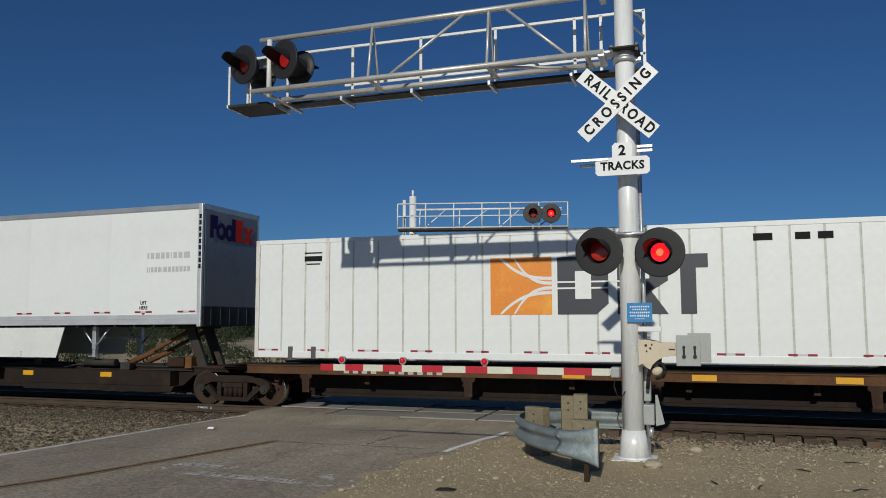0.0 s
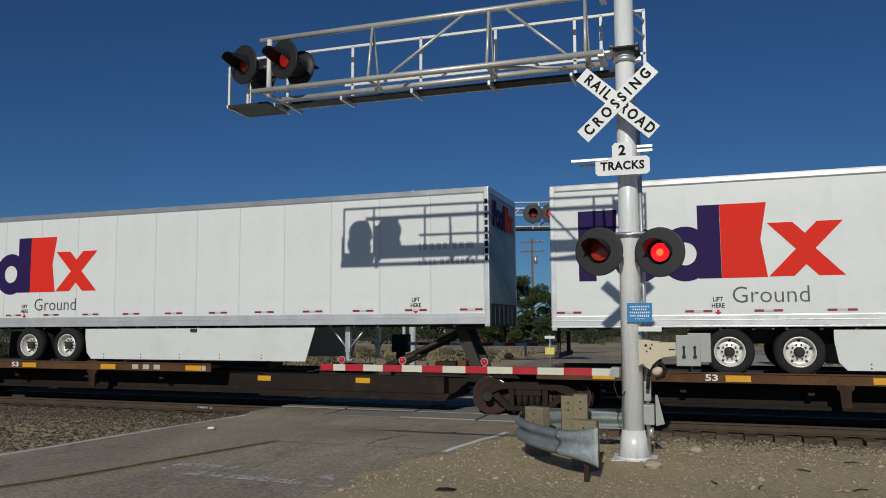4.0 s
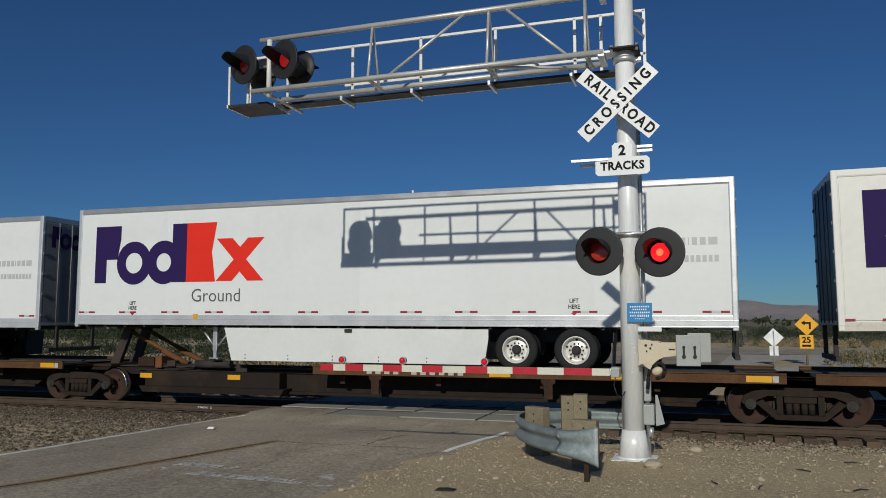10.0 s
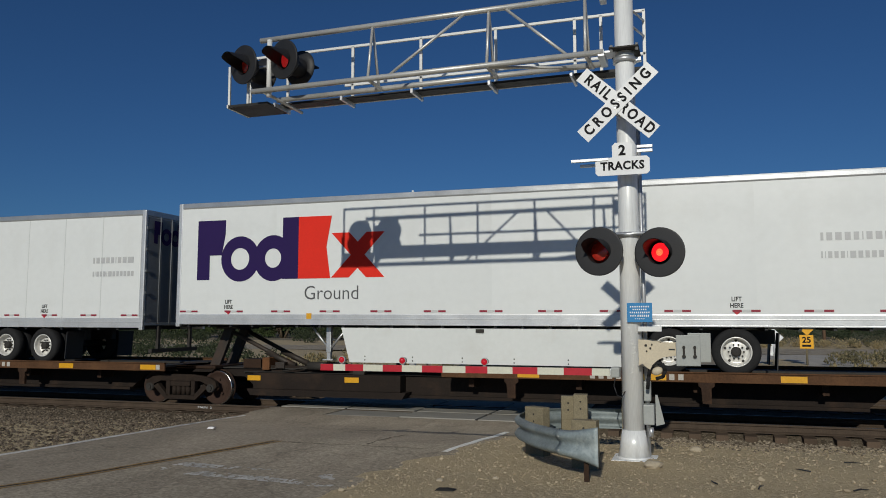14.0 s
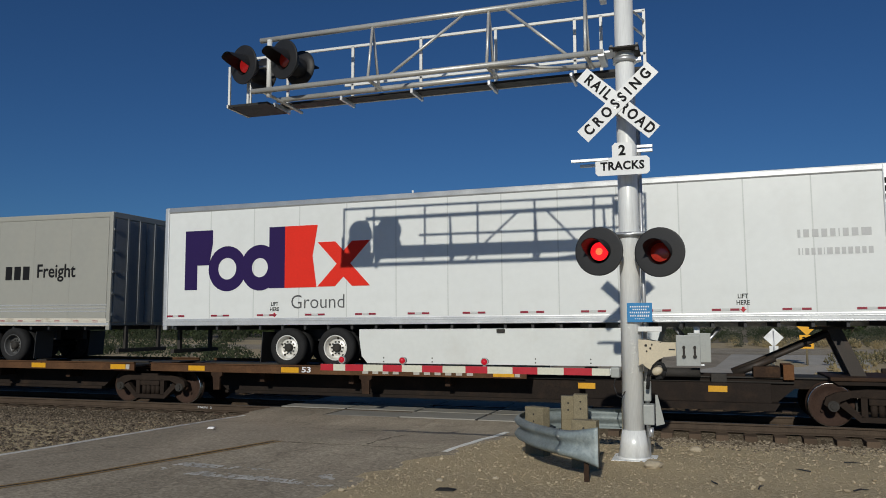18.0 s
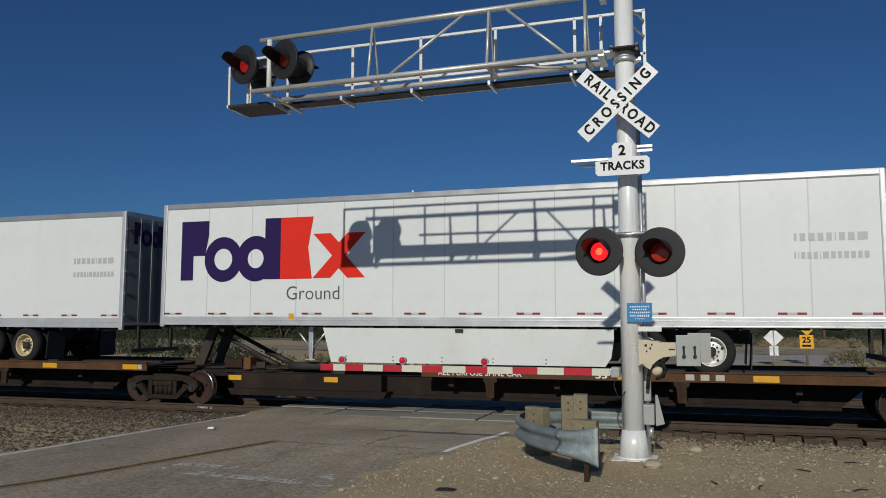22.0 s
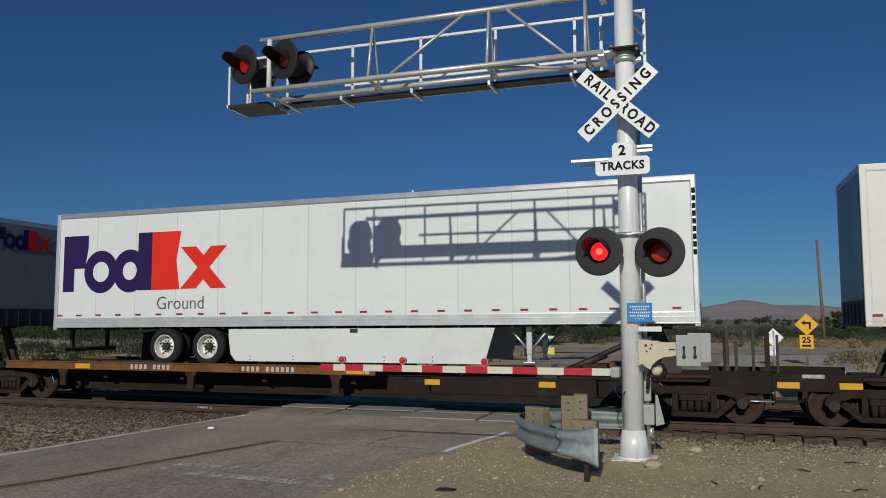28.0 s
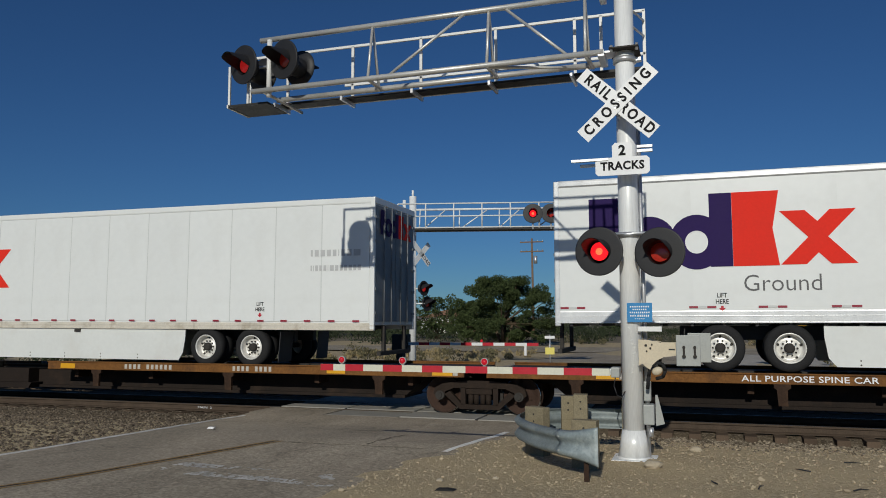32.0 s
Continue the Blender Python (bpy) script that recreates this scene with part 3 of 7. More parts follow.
box(bm, MX - 0.29, MX + 0.31, MY - 0.3, MY + 0.3, MZ - 0.01, MZ + 0.035, 0.008)
part("base_plate", bm, M_SILVER, mast)
bm = bmesh.new()
tube(bm, (MX + 0.2, MY + 0.06, MZ + 0.03), (MX + 0.16, MY + 0.06, 4.9), 0.03, 0.03, 10)
part("conduit", bm, M_GALV, mast, "grey cable conduit up the pole")
bm = bmesh.new()
box(bm, MX + 0.14, MX + 0.29, MY - 0.08, MY + 0.12, MZ + 0.5, MZ + 0.78, 0.015)
part("junction_box", bm, M_PLATE, mast)
bm = bmesh.new()
box(bm, MX + 0.15, MX + 0.25, MY - 0.05, MY + 0.1, MZ + 0.82, MZ + 1.1, 0.02)
part("junction_box", bm, M_PLATE, mast)
bm = bmesh.new()
slab(bm, [(MX + 0.3, MZ + 0.9), (MX + 0.33, MZ + 0.9), (MX + 0.42, MZ + 0.5), (MX + 0.3, MZ + 0.47)], MY + 0.1, MY + 0.14)
part("side_plate", bm, M_PLATE, mast)
for k, (dx, z) in enumerate(((0.22, 1.18), (0.2, 1.35), (0.24, 0.4))):
    bm = bmesh.new()
    tube(bm, (MX + dx, MY - 0.02, MZ + z - 0.06), (MX + dx, MY - 0.02, MZ + z + 0.06), 0.035, 0.035, 10)
    part("conduit_fitting", bm, M_GALV, mast)
for z in (3.26, 5.84):
    bm = bmesh.new()
    tube(bm, (MX, MY, z - 0.035), (MX, MY, z + 0.035), 0.172, 0.172, 24)
    box(bm, MX + 0.13, MX + 0.24, MY - 0.05, MY + 0.05, z - 0.03, z + 0.03, 0.008)
    part("clamp", bm, M_GALV, mast)


def member(name, p0, p1, r, m=None, seg=10):
    bm = bmesh.new()
    tube(bm, p0, p1, r, r, seg)
    return part(name, bm, m or M_TRUSS, mast)


YF, YT, YR, YW0, YW1 = -4.86, -4.6, -4.38, -4.63, -3.93
XL = -7.2
ZB, ZT, ZW, ZH = 5.97, 6.97, 5.83, 6.92
member("chord", (XL - 0.02, YF, ZB), (-1.25, YF, ZB + 0.02), 0.046)
member("chord", (XL + 0.2, YR, ZB - 0.04), (-1.3, YR, ZB), 0.046)
member("chord", (XL - 0.02, YT, ZT - 0.01), (-1.05, YT, ZT + 0.02), 0.046)
for x in (-5.05, -3.04, -1.52):
    member("strut", (x, YF, ZB), (x - 0.03, YT, ZT), 0.024)
    member("strut", (x, YR, ZB - 0.04), (x - 0.03, YT, ZT), 0.024)
    member("strut", (x, YF, ZB), (x + 0.05, YR, ZB - 0.04), 0.032)
for a, b in (((-4.72, YF, ZB), (-3.46, YT, ZT)), ((-1.75, YF, ZB), (-2.81, YT, ZT)), ((-3.04, YF, ZB - 0.02), (-1.5, YR, ZB - 0.04))):
    member("brace", a, b, 0.024)
member("lamp_post", (-6.92, YF + 0.06, ZB - 0.1), (-6.92, YF + 0.06, ZT - 0.1), 0.045, M_WHITEMETAL)
for x in (XL + 0.2,):
    member("cross_strut", (x, YF, ZB - 0.02), (x + 0.25, YW1, ZW - 0.03), 0.028)
# grating colour lowered to hold the shade of its underside
M_GRATE = mat("walkway_grating", (0.03, 0.029, 0.028), 0.6, 0.5, 0.2, 6, 80, 0.3)
bm = bmesh.new()
box(bm, -7.05, -0.72, -4.2, YW1, ZW + 0.06, ZW + 0.1)
part("walkway", bm, M_GRATE, mast, "steel grating walkway, underside shade in its dark colour")
bm = bmesh.new()
box(bm, -7.84, -7.05, YW0, YW1, ZW - 0.02, ZW + 0.02)
part("end_platform", bm, M_GRATE, mast, "steel grating platform, underside shade in its dark colour")
for x in (-7.05, -5.75, -4.46, -3.13, -1.81):
    bm = bmesh.new()
    box(bm, x - 0.02, x + 0.02, YR - 0.02, YW1 + 0.08, ZW - 0.01, ZW + 0.06)
    part("bearer", bm, M_GALV, mast)
bm = bmesh.new()
box(bm, -7.05, -0.7, YW1, YW1 + 0.03, ZW + 0.05, ZW + 0.15)
part("toe_board", bm, M_WHITEMETAL, mast)
bm = bmesh.new()
box(bm, -7.87, -7.84, YW0, YW1, ZW - 0.03, ZW + 0.03)
part("toe_board", bm, M_WHITEMETAL, mast)
for z, x0 in ((ZH, -7.86), (ZH - 0.7, -5.9)):
    bm = bmesh.new()
    box(bm, x0, -0.7, YW1 - 0.02, YW1 + 0.02, z - 0.022, z + 0.022, 0.005)
    part("handrail", bm, M_WHITEMETAL, mast, "white handrail")
for x in (-7.84, -7.05, -5.75, -4.46, -3.13, -1.81, -1.39, -0.72):
    bm = bmesh.new()
    box(bm, x - 0.024, x + 0.024, YW1 - 0.02, YW1 + 0.02, ZW, ZH, 0.004)
    part("handrail_post", bm, M_WHITEMETAL, mast)
for x in (-7.83, -7.45):
    bm = bmesh.new()
    box(bm, x - 0.02, x + 0.02, YW0, YW0 + 0.04, ZW, ZW + 0.72, 0.004)
    part("handrail_post", bm, M_WHITEMETAL, mast)
for z in (ZB, ZT):
    bm = bmesh.new()
    box(bm, -1.34, -1.24, YF - 0.03, YR + 0.03, z - 0.05, z + 0.05, 0.01)
    box(bm, -1.24, MX - 0.1, MY - 0.12, MY + 0.12, z - 0.02, z + 0.02, 0.01)
    part("truss_bracket", bm, M_GALV, mast)
    bm = bmesh.new()
    box(bm, MX - 0.2, MX + 0.22, MY - 0.27, MY + 0.24, z - 0.012, z + 0.012, 0.005)
    part("bracket_plate", bm, M_DARKSTEEL, mast, "dark clamped bracket plate")
    for dx in (-0.17, 0.19):
        bm = bmesh.new()
        tube(bm, (MX + dx, MY - 0.22, z - 0.05), (MX + dx, MY - 0.22, z + 0.05), 0.022, 0.022, 8)
        part("bracket_bolt", bm, M_GALV, mast)
for z in (6.65, 6.4):
    member("walkway_stay", (MX + 0.1, MY + 0.1, z), (-0.72, YW1, z + 0.1), 0.018, M_GALV, 8)

rnd = random.Random(5)
for x0, z0, n in ((-0.035, 1.95, 5), (0.02, 1.72, 6), (-0.01, 1.45, 4)):
    bm = bmesh.new()
    p = Vector((x0, 0, z0))
    for k in range(n):
        q = p + Vector((0.045 * (-1) ** k + rnd.uniform(-0.02, 0.02), 0, -0.03 - 0.03 * rnd.random()))
        a, b = [(MX + v.x, MY - math.sqrt(0.151 ** 2 - v.x ** 2), v.z) for v in (p, q)]
        tube(bm, a, b, 0.003, 0.003, 5)
        p = q
    part("scratch_mark", bm, M_WHITEMETAL, mast, "pale scribbled scratches on the pole")

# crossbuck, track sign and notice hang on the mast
sign = thing("crossbuck_sign", EYE_SCALED @ pose(-1.036, MY - 0.42, 5.108) @ Matrix.Scale(0.98, 4), "white crossbuck sign reading RAILROAD CROSSING in black letters", "sign")
for k, ang, words in ((0, -43, (("RAIL", -0.37), ("ROAD", 0.37))), (1, 43, (("CROSSING", 0.0),))):
    bm = bmesh.new()
    box(bm, -0.69, 0.69, -0.006 - 0.012 * k, 0.006 - 0.012 * k, -0.115, 0.115)
    bl = part("blade", bm, M_SIGN, sign, at=pose(0, 0, 0, 0, -ang, 0))
    for w, cx in words:
        part("letters", text_mesh(w, 0.21, M_LETTER, bold=0.007, squeeze=0.84, space=1.36 if k == 0 else 1.62), None, bl, at=pose(cx, -0.009 - 0.012 * k, 0.0))
for dx, dz in ((0.02, 0.03), (-0.03, -0.08)):
    bm = bmesh.new()
    tube(bm, (dx, -0.03, dz), (dx, 0.0, dz), 0.016, 0.016, 10)
    part("bolt", bm, M_GALV, sign)

for dz in (0.1, -0.1):
    bm = bmesh.new()
    box(bm, -0.05, 0.1, 0.02, 0.32, dz - 0.02, dz + 0.02, 0.004)
    part("standoff", bm, M_GALV, sign, "steel bracket to the pole")

sign = thing("track_count_sign", EYE_SCALED @ pose(-0.99, MY - 0.4, 4.21) @ Matrix.Scale(0.982, 4), "white sign reading 2 TRACKS in black letters", "sign")
bm = bmesh.new()
r = 0.04
pts = [(-0.38 + r, -0.14), (0.38 - r, -0.14), (0.38, -0.14 + r), (0.38, 0.12 - r), (0.38 - r, 0.12), (0.14, 0.12), (0.14, 0.33 - r), (0.14 - r, 0.33), (-0.14 + r, 0.33), (-0.14, 0.33 - r), (-0.14, 0.12), (-0.38 + r, 0.12), (-0.38, 0.12 - r), (-0.38, -0.14 + r)]
slab(bm, pts, -0.006, 0.006)
board = part("board", bm, M_SIGN, sign)
part("letters", text_mesh("TRACKS", 0.165, M_LETTER, bold=0.006, squeeze=0.95, space=1.08), None, board, at=pose(0, -0.009, -0.01))
part("letters", text_mesh("2", 0.2, M_LETTER, bold=0.007), None, board, at=pose(0, -0.009, 0.21))
for x0, x1, z, y in ((-0.73, -0.2, 0.1, -0.02), (-0.62, -0.2, 0.05, 0.12), (0.2, 0.42, 0.27, 0.05), (0.2, 0.42, 0.2, 0.02)):
    bm = bmesh.new()
    box(bm, x0, x1, y, y + 0.05, z - 0.02, z + 0.02, 0.004)
    part("bracket_arm", bm, M_GALV, sign)

for dz in (0.0, 0.2):
    bm = bmesh.new()
    box(bm, -0.04, 0.08, 0.012, 0.3, dz - 0.02, dz + 0.02, 0.004)
    part("standoff", bm, M_GALV, sign, "steel bracket to the pole")

sign = thing("notice_sign", EYE_SCALED @ pose(MX + 0.135, MY - 0.19, 2.15), "small blue notice with white lettering on the pole", "sign")
bm = bmesh.new()
box(bm, -0.172, 0.172, -0.004, 0.004, -0.135, 0.135, 0.003)
board = part("board", bm, M_BLUE, sign)
for w, z, h in ((0.27, 0.082, 0.028), (0.2, 0.042, 0.024), (0.28, 0.0, 0.028), (0.09, -0.045, 0.026), (0.17, -0.046, 0.036), (0.14, -0.088, 0.012)):
    cx = {0.09: -0.09, 0.17: 0.05}.get(w, 0.0)
    for j in range(max(2, int(w / 0.028))):
        n = max(2, int(w / 0.028))
        bm = bmesh.new()
        box(bm, -0.0085, 0.0085, -0.007, -0.004, -h * 0.4, h * 0.4)
        part("letter_bar", bm, M_SIGN, board, at=pose(cx - w / 2 + w * (j + 0.5) / n, 0, z))


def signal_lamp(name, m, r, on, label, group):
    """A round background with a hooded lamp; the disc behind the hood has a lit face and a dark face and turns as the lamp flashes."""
    lamp = thing(name, m, label, "signal lamp", group)
    bm = bmesh.new()
    lathe(bm, [(0.165, -0.018), (r * 0.5, -0.0181), (r * 0.95, -0.0182), (r * 0.985, -0.0175), (r, -0.012), (r, 0.006), (0.165, 0.006)], (0, 0, 0), 36)
    part("background", bm, M_BLACK, lamp)
    bm = bmesh.new()
    lathe(bm, [(0.168, -0.03), (0.172, 0.02), (0.17, 0.19), (0.1, 0.25), (0, 0.25)], (0, 0, 0), 28)
    lathe(bm, [(0, 0.245), (0.095, 0.245), (0.163, 0.185), (0.165, -0.03)], (0, 0, 0), 28)
    part("housing", bm, M_BLACK, lamp)
    bm = bmesh.new()
    n = 18
    for rr in (0.176, 0.168):
        pa = []
        for i in range(n + 1):
            a = radians(-18 + 216 * i / n)
            reach = 0.04 + 0.33 * min(1.0, 1.45 * max(0.0, math.sin(radians(180 * i / n)))) ** 1.1
            p, q = (rr * math.cos(a), -0.016, rr * math.sin(a)), (rr * 0.97 * math.cos(a), -reach, rr * 0.97 * math.sin(a) - 0.03 * reach)
            pa.append((bm.verts.new(p), bm.verts.new(q)))
        for (a0, a1), (b0, b1) in zip(pa, pa[1:]):
            bm.faces.new((a0, b0, b1, a1)).smooth = True
    part("hood", bm, M_BLACK, lamp)
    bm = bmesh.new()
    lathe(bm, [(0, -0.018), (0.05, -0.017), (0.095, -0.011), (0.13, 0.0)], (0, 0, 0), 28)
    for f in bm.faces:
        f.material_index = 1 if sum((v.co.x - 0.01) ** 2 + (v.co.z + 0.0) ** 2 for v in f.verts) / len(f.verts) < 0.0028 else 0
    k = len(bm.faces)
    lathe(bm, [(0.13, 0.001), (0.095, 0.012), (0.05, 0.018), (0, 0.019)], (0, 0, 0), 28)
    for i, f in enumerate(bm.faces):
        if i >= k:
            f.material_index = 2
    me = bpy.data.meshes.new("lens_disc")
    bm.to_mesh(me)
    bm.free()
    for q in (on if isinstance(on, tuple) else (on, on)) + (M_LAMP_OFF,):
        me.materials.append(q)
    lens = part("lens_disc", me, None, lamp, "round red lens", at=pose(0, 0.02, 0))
    return lamp, lens


FLASHERS = []
LIT = (M_LAMP_ON, M_BULB)
for x, side, tilt, z in ((-1.345, 0, -10, 3.01), (-0.52, 1, -10, 2.975)):
    lamp, lens = signal_lamp("flashing_signal_lamp", EYE_SCALED @ pose(x, -5.15, z, 0, 0, tilt), 0.345, LIT, "black round flashing lamp with a hooded red lens", "mast lamps")
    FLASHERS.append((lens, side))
    bm = bmesh.new()
    tube(bm, (0, 0.2, 0.02), (0, 0.26, 0.24), 0.03, 0.03, 10)
    part("elbow", bm, M_GALV, lamp)
bm = bmesh.new()
tube(bm, (-1.35, -4.94, 3.27), (-0.52, -4.94, 3.27), 0.026, 0.026, 10)
part("lamp_crossarm", bm, M_GALV, mast)
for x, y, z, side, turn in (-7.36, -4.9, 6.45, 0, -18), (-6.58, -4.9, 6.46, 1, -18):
    lamp, lens = signal_lamp("overhead_signal_lamp", EYE_SCALED @ pose(x, y, z, 5, 0, turn), 0.335, M_LAMP_FAINT, "black hooded flashing lamp hung at the end of the cantilever", "overhead lamps")
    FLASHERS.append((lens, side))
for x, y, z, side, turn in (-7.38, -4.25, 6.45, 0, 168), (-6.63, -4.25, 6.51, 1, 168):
    lamp, lens = signal_lamp("overhead_signal_lamp", EYE_SCALED @ pose(x, y, z, 0, 0, turn), 0.32, M_LAMP_FAINT, "black hooded flashing lamp facing the far side", "overhead lamps")
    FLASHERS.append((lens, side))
bm = bmesh.new()
tube(bm, (-7.5, -4.55, 6.5), (-6.5, -4.55, 6.5), 0.025, 0.025, 10)
part("lamp_crossarm", bm, M_GALV, mast)

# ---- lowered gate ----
gate = thing("crossing_gate", EYE_SCALED, "lowered red and white striped crossing gate arm with counterweights", "crossing gate")
cuts = [-5.62, -5.4, -5.2, -4.9, -4.58, -4.27, -3.95, -3.63, -3.28, -2.95, -2.58, -2.22, -1.85, -1.46, -1.22]
for i, (a, b) in enumerate(zip(cuts, cuts[1:])):
    bm = bmesh.new()
    box(bm, a, b, -5.285, -5.25, 1.285, 1.383)
    part("stripe", bm, M_GATEWHITE if i % 2 else M_TAPERED, gate)
bm = bmesh.new()
box(bm, -5.62, -1.2, -5.249, -5.2, 1.292, 1.376, 0.008)
part("arm", bm, M_ALU, gate)
bm = bmesh.new()
box(bm, -1.21, -1.09, -5.26, -5.05, 1.26, 1.4, 0.015)
part("arm_socket", bm, M_PLATE, gate)

for x in (-3.0, -4.27, -5.27):
    bm = bmesh.new()
    lathe(bm, [(0, -0.035), (0.025, -0.03), (0.044, -0.01), (0.046, 0.0)], (x, -5.27, 1.45), 16)
    lamp = part("gate_lamp", bm, M_GATELAMP, gate, "small red lamp on the arm")
    bm = bmesh.new()
    tube(bm, (x, -5.27, 1.45), (x, -5.2, 1.45), 0.056, 0.05, 16)
    box(bm, x - 0.02, x + 0.02, -5.26, -5.21, 1.375, 1.41)
    part("lamp_body", bm, M_PLATE, lamp, "grey lamp body")
ARM = [(-0.84, 1.42), (-0.79, 1.45), (-0.74, 1.4), (-0.69, 1.37), (-0.66, 1.43), (-0.6, 1.49), (-0.51, 1.54), (-0.34, 1.56), (-0.34, 1.73), (-0.53, 1.73), (-0.6, 1.75), (-0.7, 1.77), (-0.84, 1.78)]
for x, z, r in ((-0.74, 1.7, 0.018), (-0.68, 1.66, 0.014), (-0.73, 1.62, 0.012), (-0.66, 1.71, 0.012)):
    bm = bmesh.new()
    tube(bm, (x, -5.145, z), (x, -5.13, z), r, r, 8)
    part("bolt", bm, M_DARKSTEEL, gate)
bm = bmesh.new()
box(bm, -0.44, -0.36, -5.135, -5.13, 1.635, 1.655, 0.002)
part("slot", bm, M_BLACK, gate)
bm = bmesh.new()
slab(bm, ARM, -5.13, -5.09)
part("support_arm", bm, M_CREAM, gate, "cream cast support arm")
bm = bmesh.new()
slab(bm, ARM, -4.7, -4.66)
part("support_arm", bm, M_CREAM, gate, "cream cast support arm")
for y, dz in ((-5.24, 0.0), (-4.6, 0.02)):
    bm = bmesh.new()
    box(bm, -0.34 + (0.14 if dz else 0), -0.03 + (0.14 if dz else 0), y, y + 0.07, 1.43 + dz, 1.84 + dz, 0.008)
    part("counterweight", bm, M_PLATE, gate, "grey steel counterweight plate")
    for bx in (-0.24, -0.1):
        bm = bmesh.new()
        tube(bm, (bx, y - 0.03, 1.68), (bx, y, 1.68), 0.02, 0.02, 8)
        box(bm, bx - 0.014, bx + 0.014, y - 0.012, y, 1.55, 1.7)
        tube(bm, (bx, y - 0.03, 1.56), (bx, y, 1.56), 0.025, 0.025, 8)
        part("bolt", bm, M_DARKSTEEL, gate)
bm = bmesh.new()
box(bm, -0.78, -0.55, -5.05, -4.72, 1.45, 1.74, 0.03)
part("mechanism_housing", bm, M_DARKSTEEL, gate)
bm = bmesh.new()
loop = [(-0.74, -5.0, 1.1), (-0.72, -5.04, 1.28), (-0.69, -5.08, 1.4), (-0.62, -5.1, 1.46), (-0.53, -5.1, 1.45), (-0.49, -5.08, 1.36), (-0.53, -5.05, 1.27), (-0.62, -5.02, 1.24)]
for p, q in zip(loop, loop[1:]):
    tube(bm, p, q, 0.024, 0.024, 8)
part("cable_elbow", bm, M_TYRE, gate, "black cable loop")
bm = bmesh.new()
bmesh.ops.create_uvsphere(bm, u_segments=16, v_segments=10, radius=0.075)
bmesh.ops.scale(bm, vec=(1.0, 0.6, 0.75), verts=bm.verts)
part("hub_cap", bm, M_CREAM, gate, "pale rounded hub cap", at=pose(-0.6, -5.08, 1.35, 0, -25, 0))
bm = bmesh.new()
box(bm, -0.85, -0.53, -5.0, -4.93, 1.885, 1.955, 0.006)
part("notice_bracket", bm, M_WHITEMETAL, gate)
bm = bmesh.new()
box(bm, MX + 0.1, -0.6, -5.0, -4.8, 1.4, 1.6, 0.02)
part("mast_bracket", bm, M_GALV, gate)
bm = bmesh.new()
cable = [(-1.14, -5.2, 1.32), (-1.17, -5.24, 1.15), (-1.13, -5.24, 1.02), (-1.08, -5.1, 0.98), (-1.05, -4.95, 1.05)]
for p, q in zip(cable, cable[1:]):
    tube(bm, p, q, 0.008, 0.008, 6)
part("cable", bm, M_BLACK, gate, "thin hanging black cable")

# ---- the train ----
DECK = 1.04
LEN, WID, TOP, BOT = 16.15, 2.59, 3.94, 0.88


def travel(t):
    """How far the train has rolled after t seconds; it slows a little."""
    return 10.7044 * t - 0.0447321 * t ** 2 - 0.00116906 * t ** 3 + 0.0000563926 * t ** 4 - 0.000000734593 * t ** 5


ROLLING, WHEELSETS = [], []
PITCH = 0.315


def plates(bm, rects, y0=-0.004, y1=0.0):
    for x0, x1, z0, z1 in rects:
        box(bm, x0, x1, y0, y1, z0, z1)


def ring(bm, cx, cz, rx, rz, hole, y0=-0.004, seg=30, sweep=360):
    n = seg if sweep == 360 else seg + 1
    turn = [radians(sweep * i / seg) for i in range(n)]
    rows = [[bm.verts.new((cx + rx * k * math.cos(a), y, cz + rz * k * math.sin(a))) for k, y in ((1, 0), (1, y0), (hole, y0), (hole, 0))] for a in turn]
    for a, b in zip(rows, rows[1:] + ([rows[0]] if sweep == 360 else [])):
        for k in range(3):
            bm.faces.new((a[k], b[k], b[k + 1], a[k + 1]))


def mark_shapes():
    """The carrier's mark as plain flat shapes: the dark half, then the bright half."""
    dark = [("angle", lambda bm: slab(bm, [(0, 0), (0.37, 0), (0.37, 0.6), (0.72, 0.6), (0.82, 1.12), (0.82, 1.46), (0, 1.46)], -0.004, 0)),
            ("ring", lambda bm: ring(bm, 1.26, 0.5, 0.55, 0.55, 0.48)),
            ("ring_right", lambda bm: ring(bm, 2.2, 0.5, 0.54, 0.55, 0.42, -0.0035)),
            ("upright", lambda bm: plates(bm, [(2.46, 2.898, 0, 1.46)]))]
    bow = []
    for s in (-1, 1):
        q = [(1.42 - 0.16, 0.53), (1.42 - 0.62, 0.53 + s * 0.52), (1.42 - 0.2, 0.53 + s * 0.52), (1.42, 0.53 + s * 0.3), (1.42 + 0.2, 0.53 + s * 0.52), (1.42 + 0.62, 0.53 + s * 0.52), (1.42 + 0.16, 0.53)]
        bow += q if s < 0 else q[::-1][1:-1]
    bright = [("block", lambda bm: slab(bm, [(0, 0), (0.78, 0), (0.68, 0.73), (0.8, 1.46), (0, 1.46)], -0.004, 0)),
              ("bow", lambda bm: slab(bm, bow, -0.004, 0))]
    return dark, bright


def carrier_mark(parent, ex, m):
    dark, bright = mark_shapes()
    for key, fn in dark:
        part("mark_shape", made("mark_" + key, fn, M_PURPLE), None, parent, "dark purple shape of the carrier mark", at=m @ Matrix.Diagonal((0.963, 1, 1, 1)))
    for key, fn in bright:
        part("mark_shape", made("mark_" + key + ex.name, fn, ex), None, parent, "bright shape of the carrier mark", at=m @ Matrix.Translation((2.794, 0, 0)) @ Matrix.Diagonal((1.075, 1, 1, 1)))


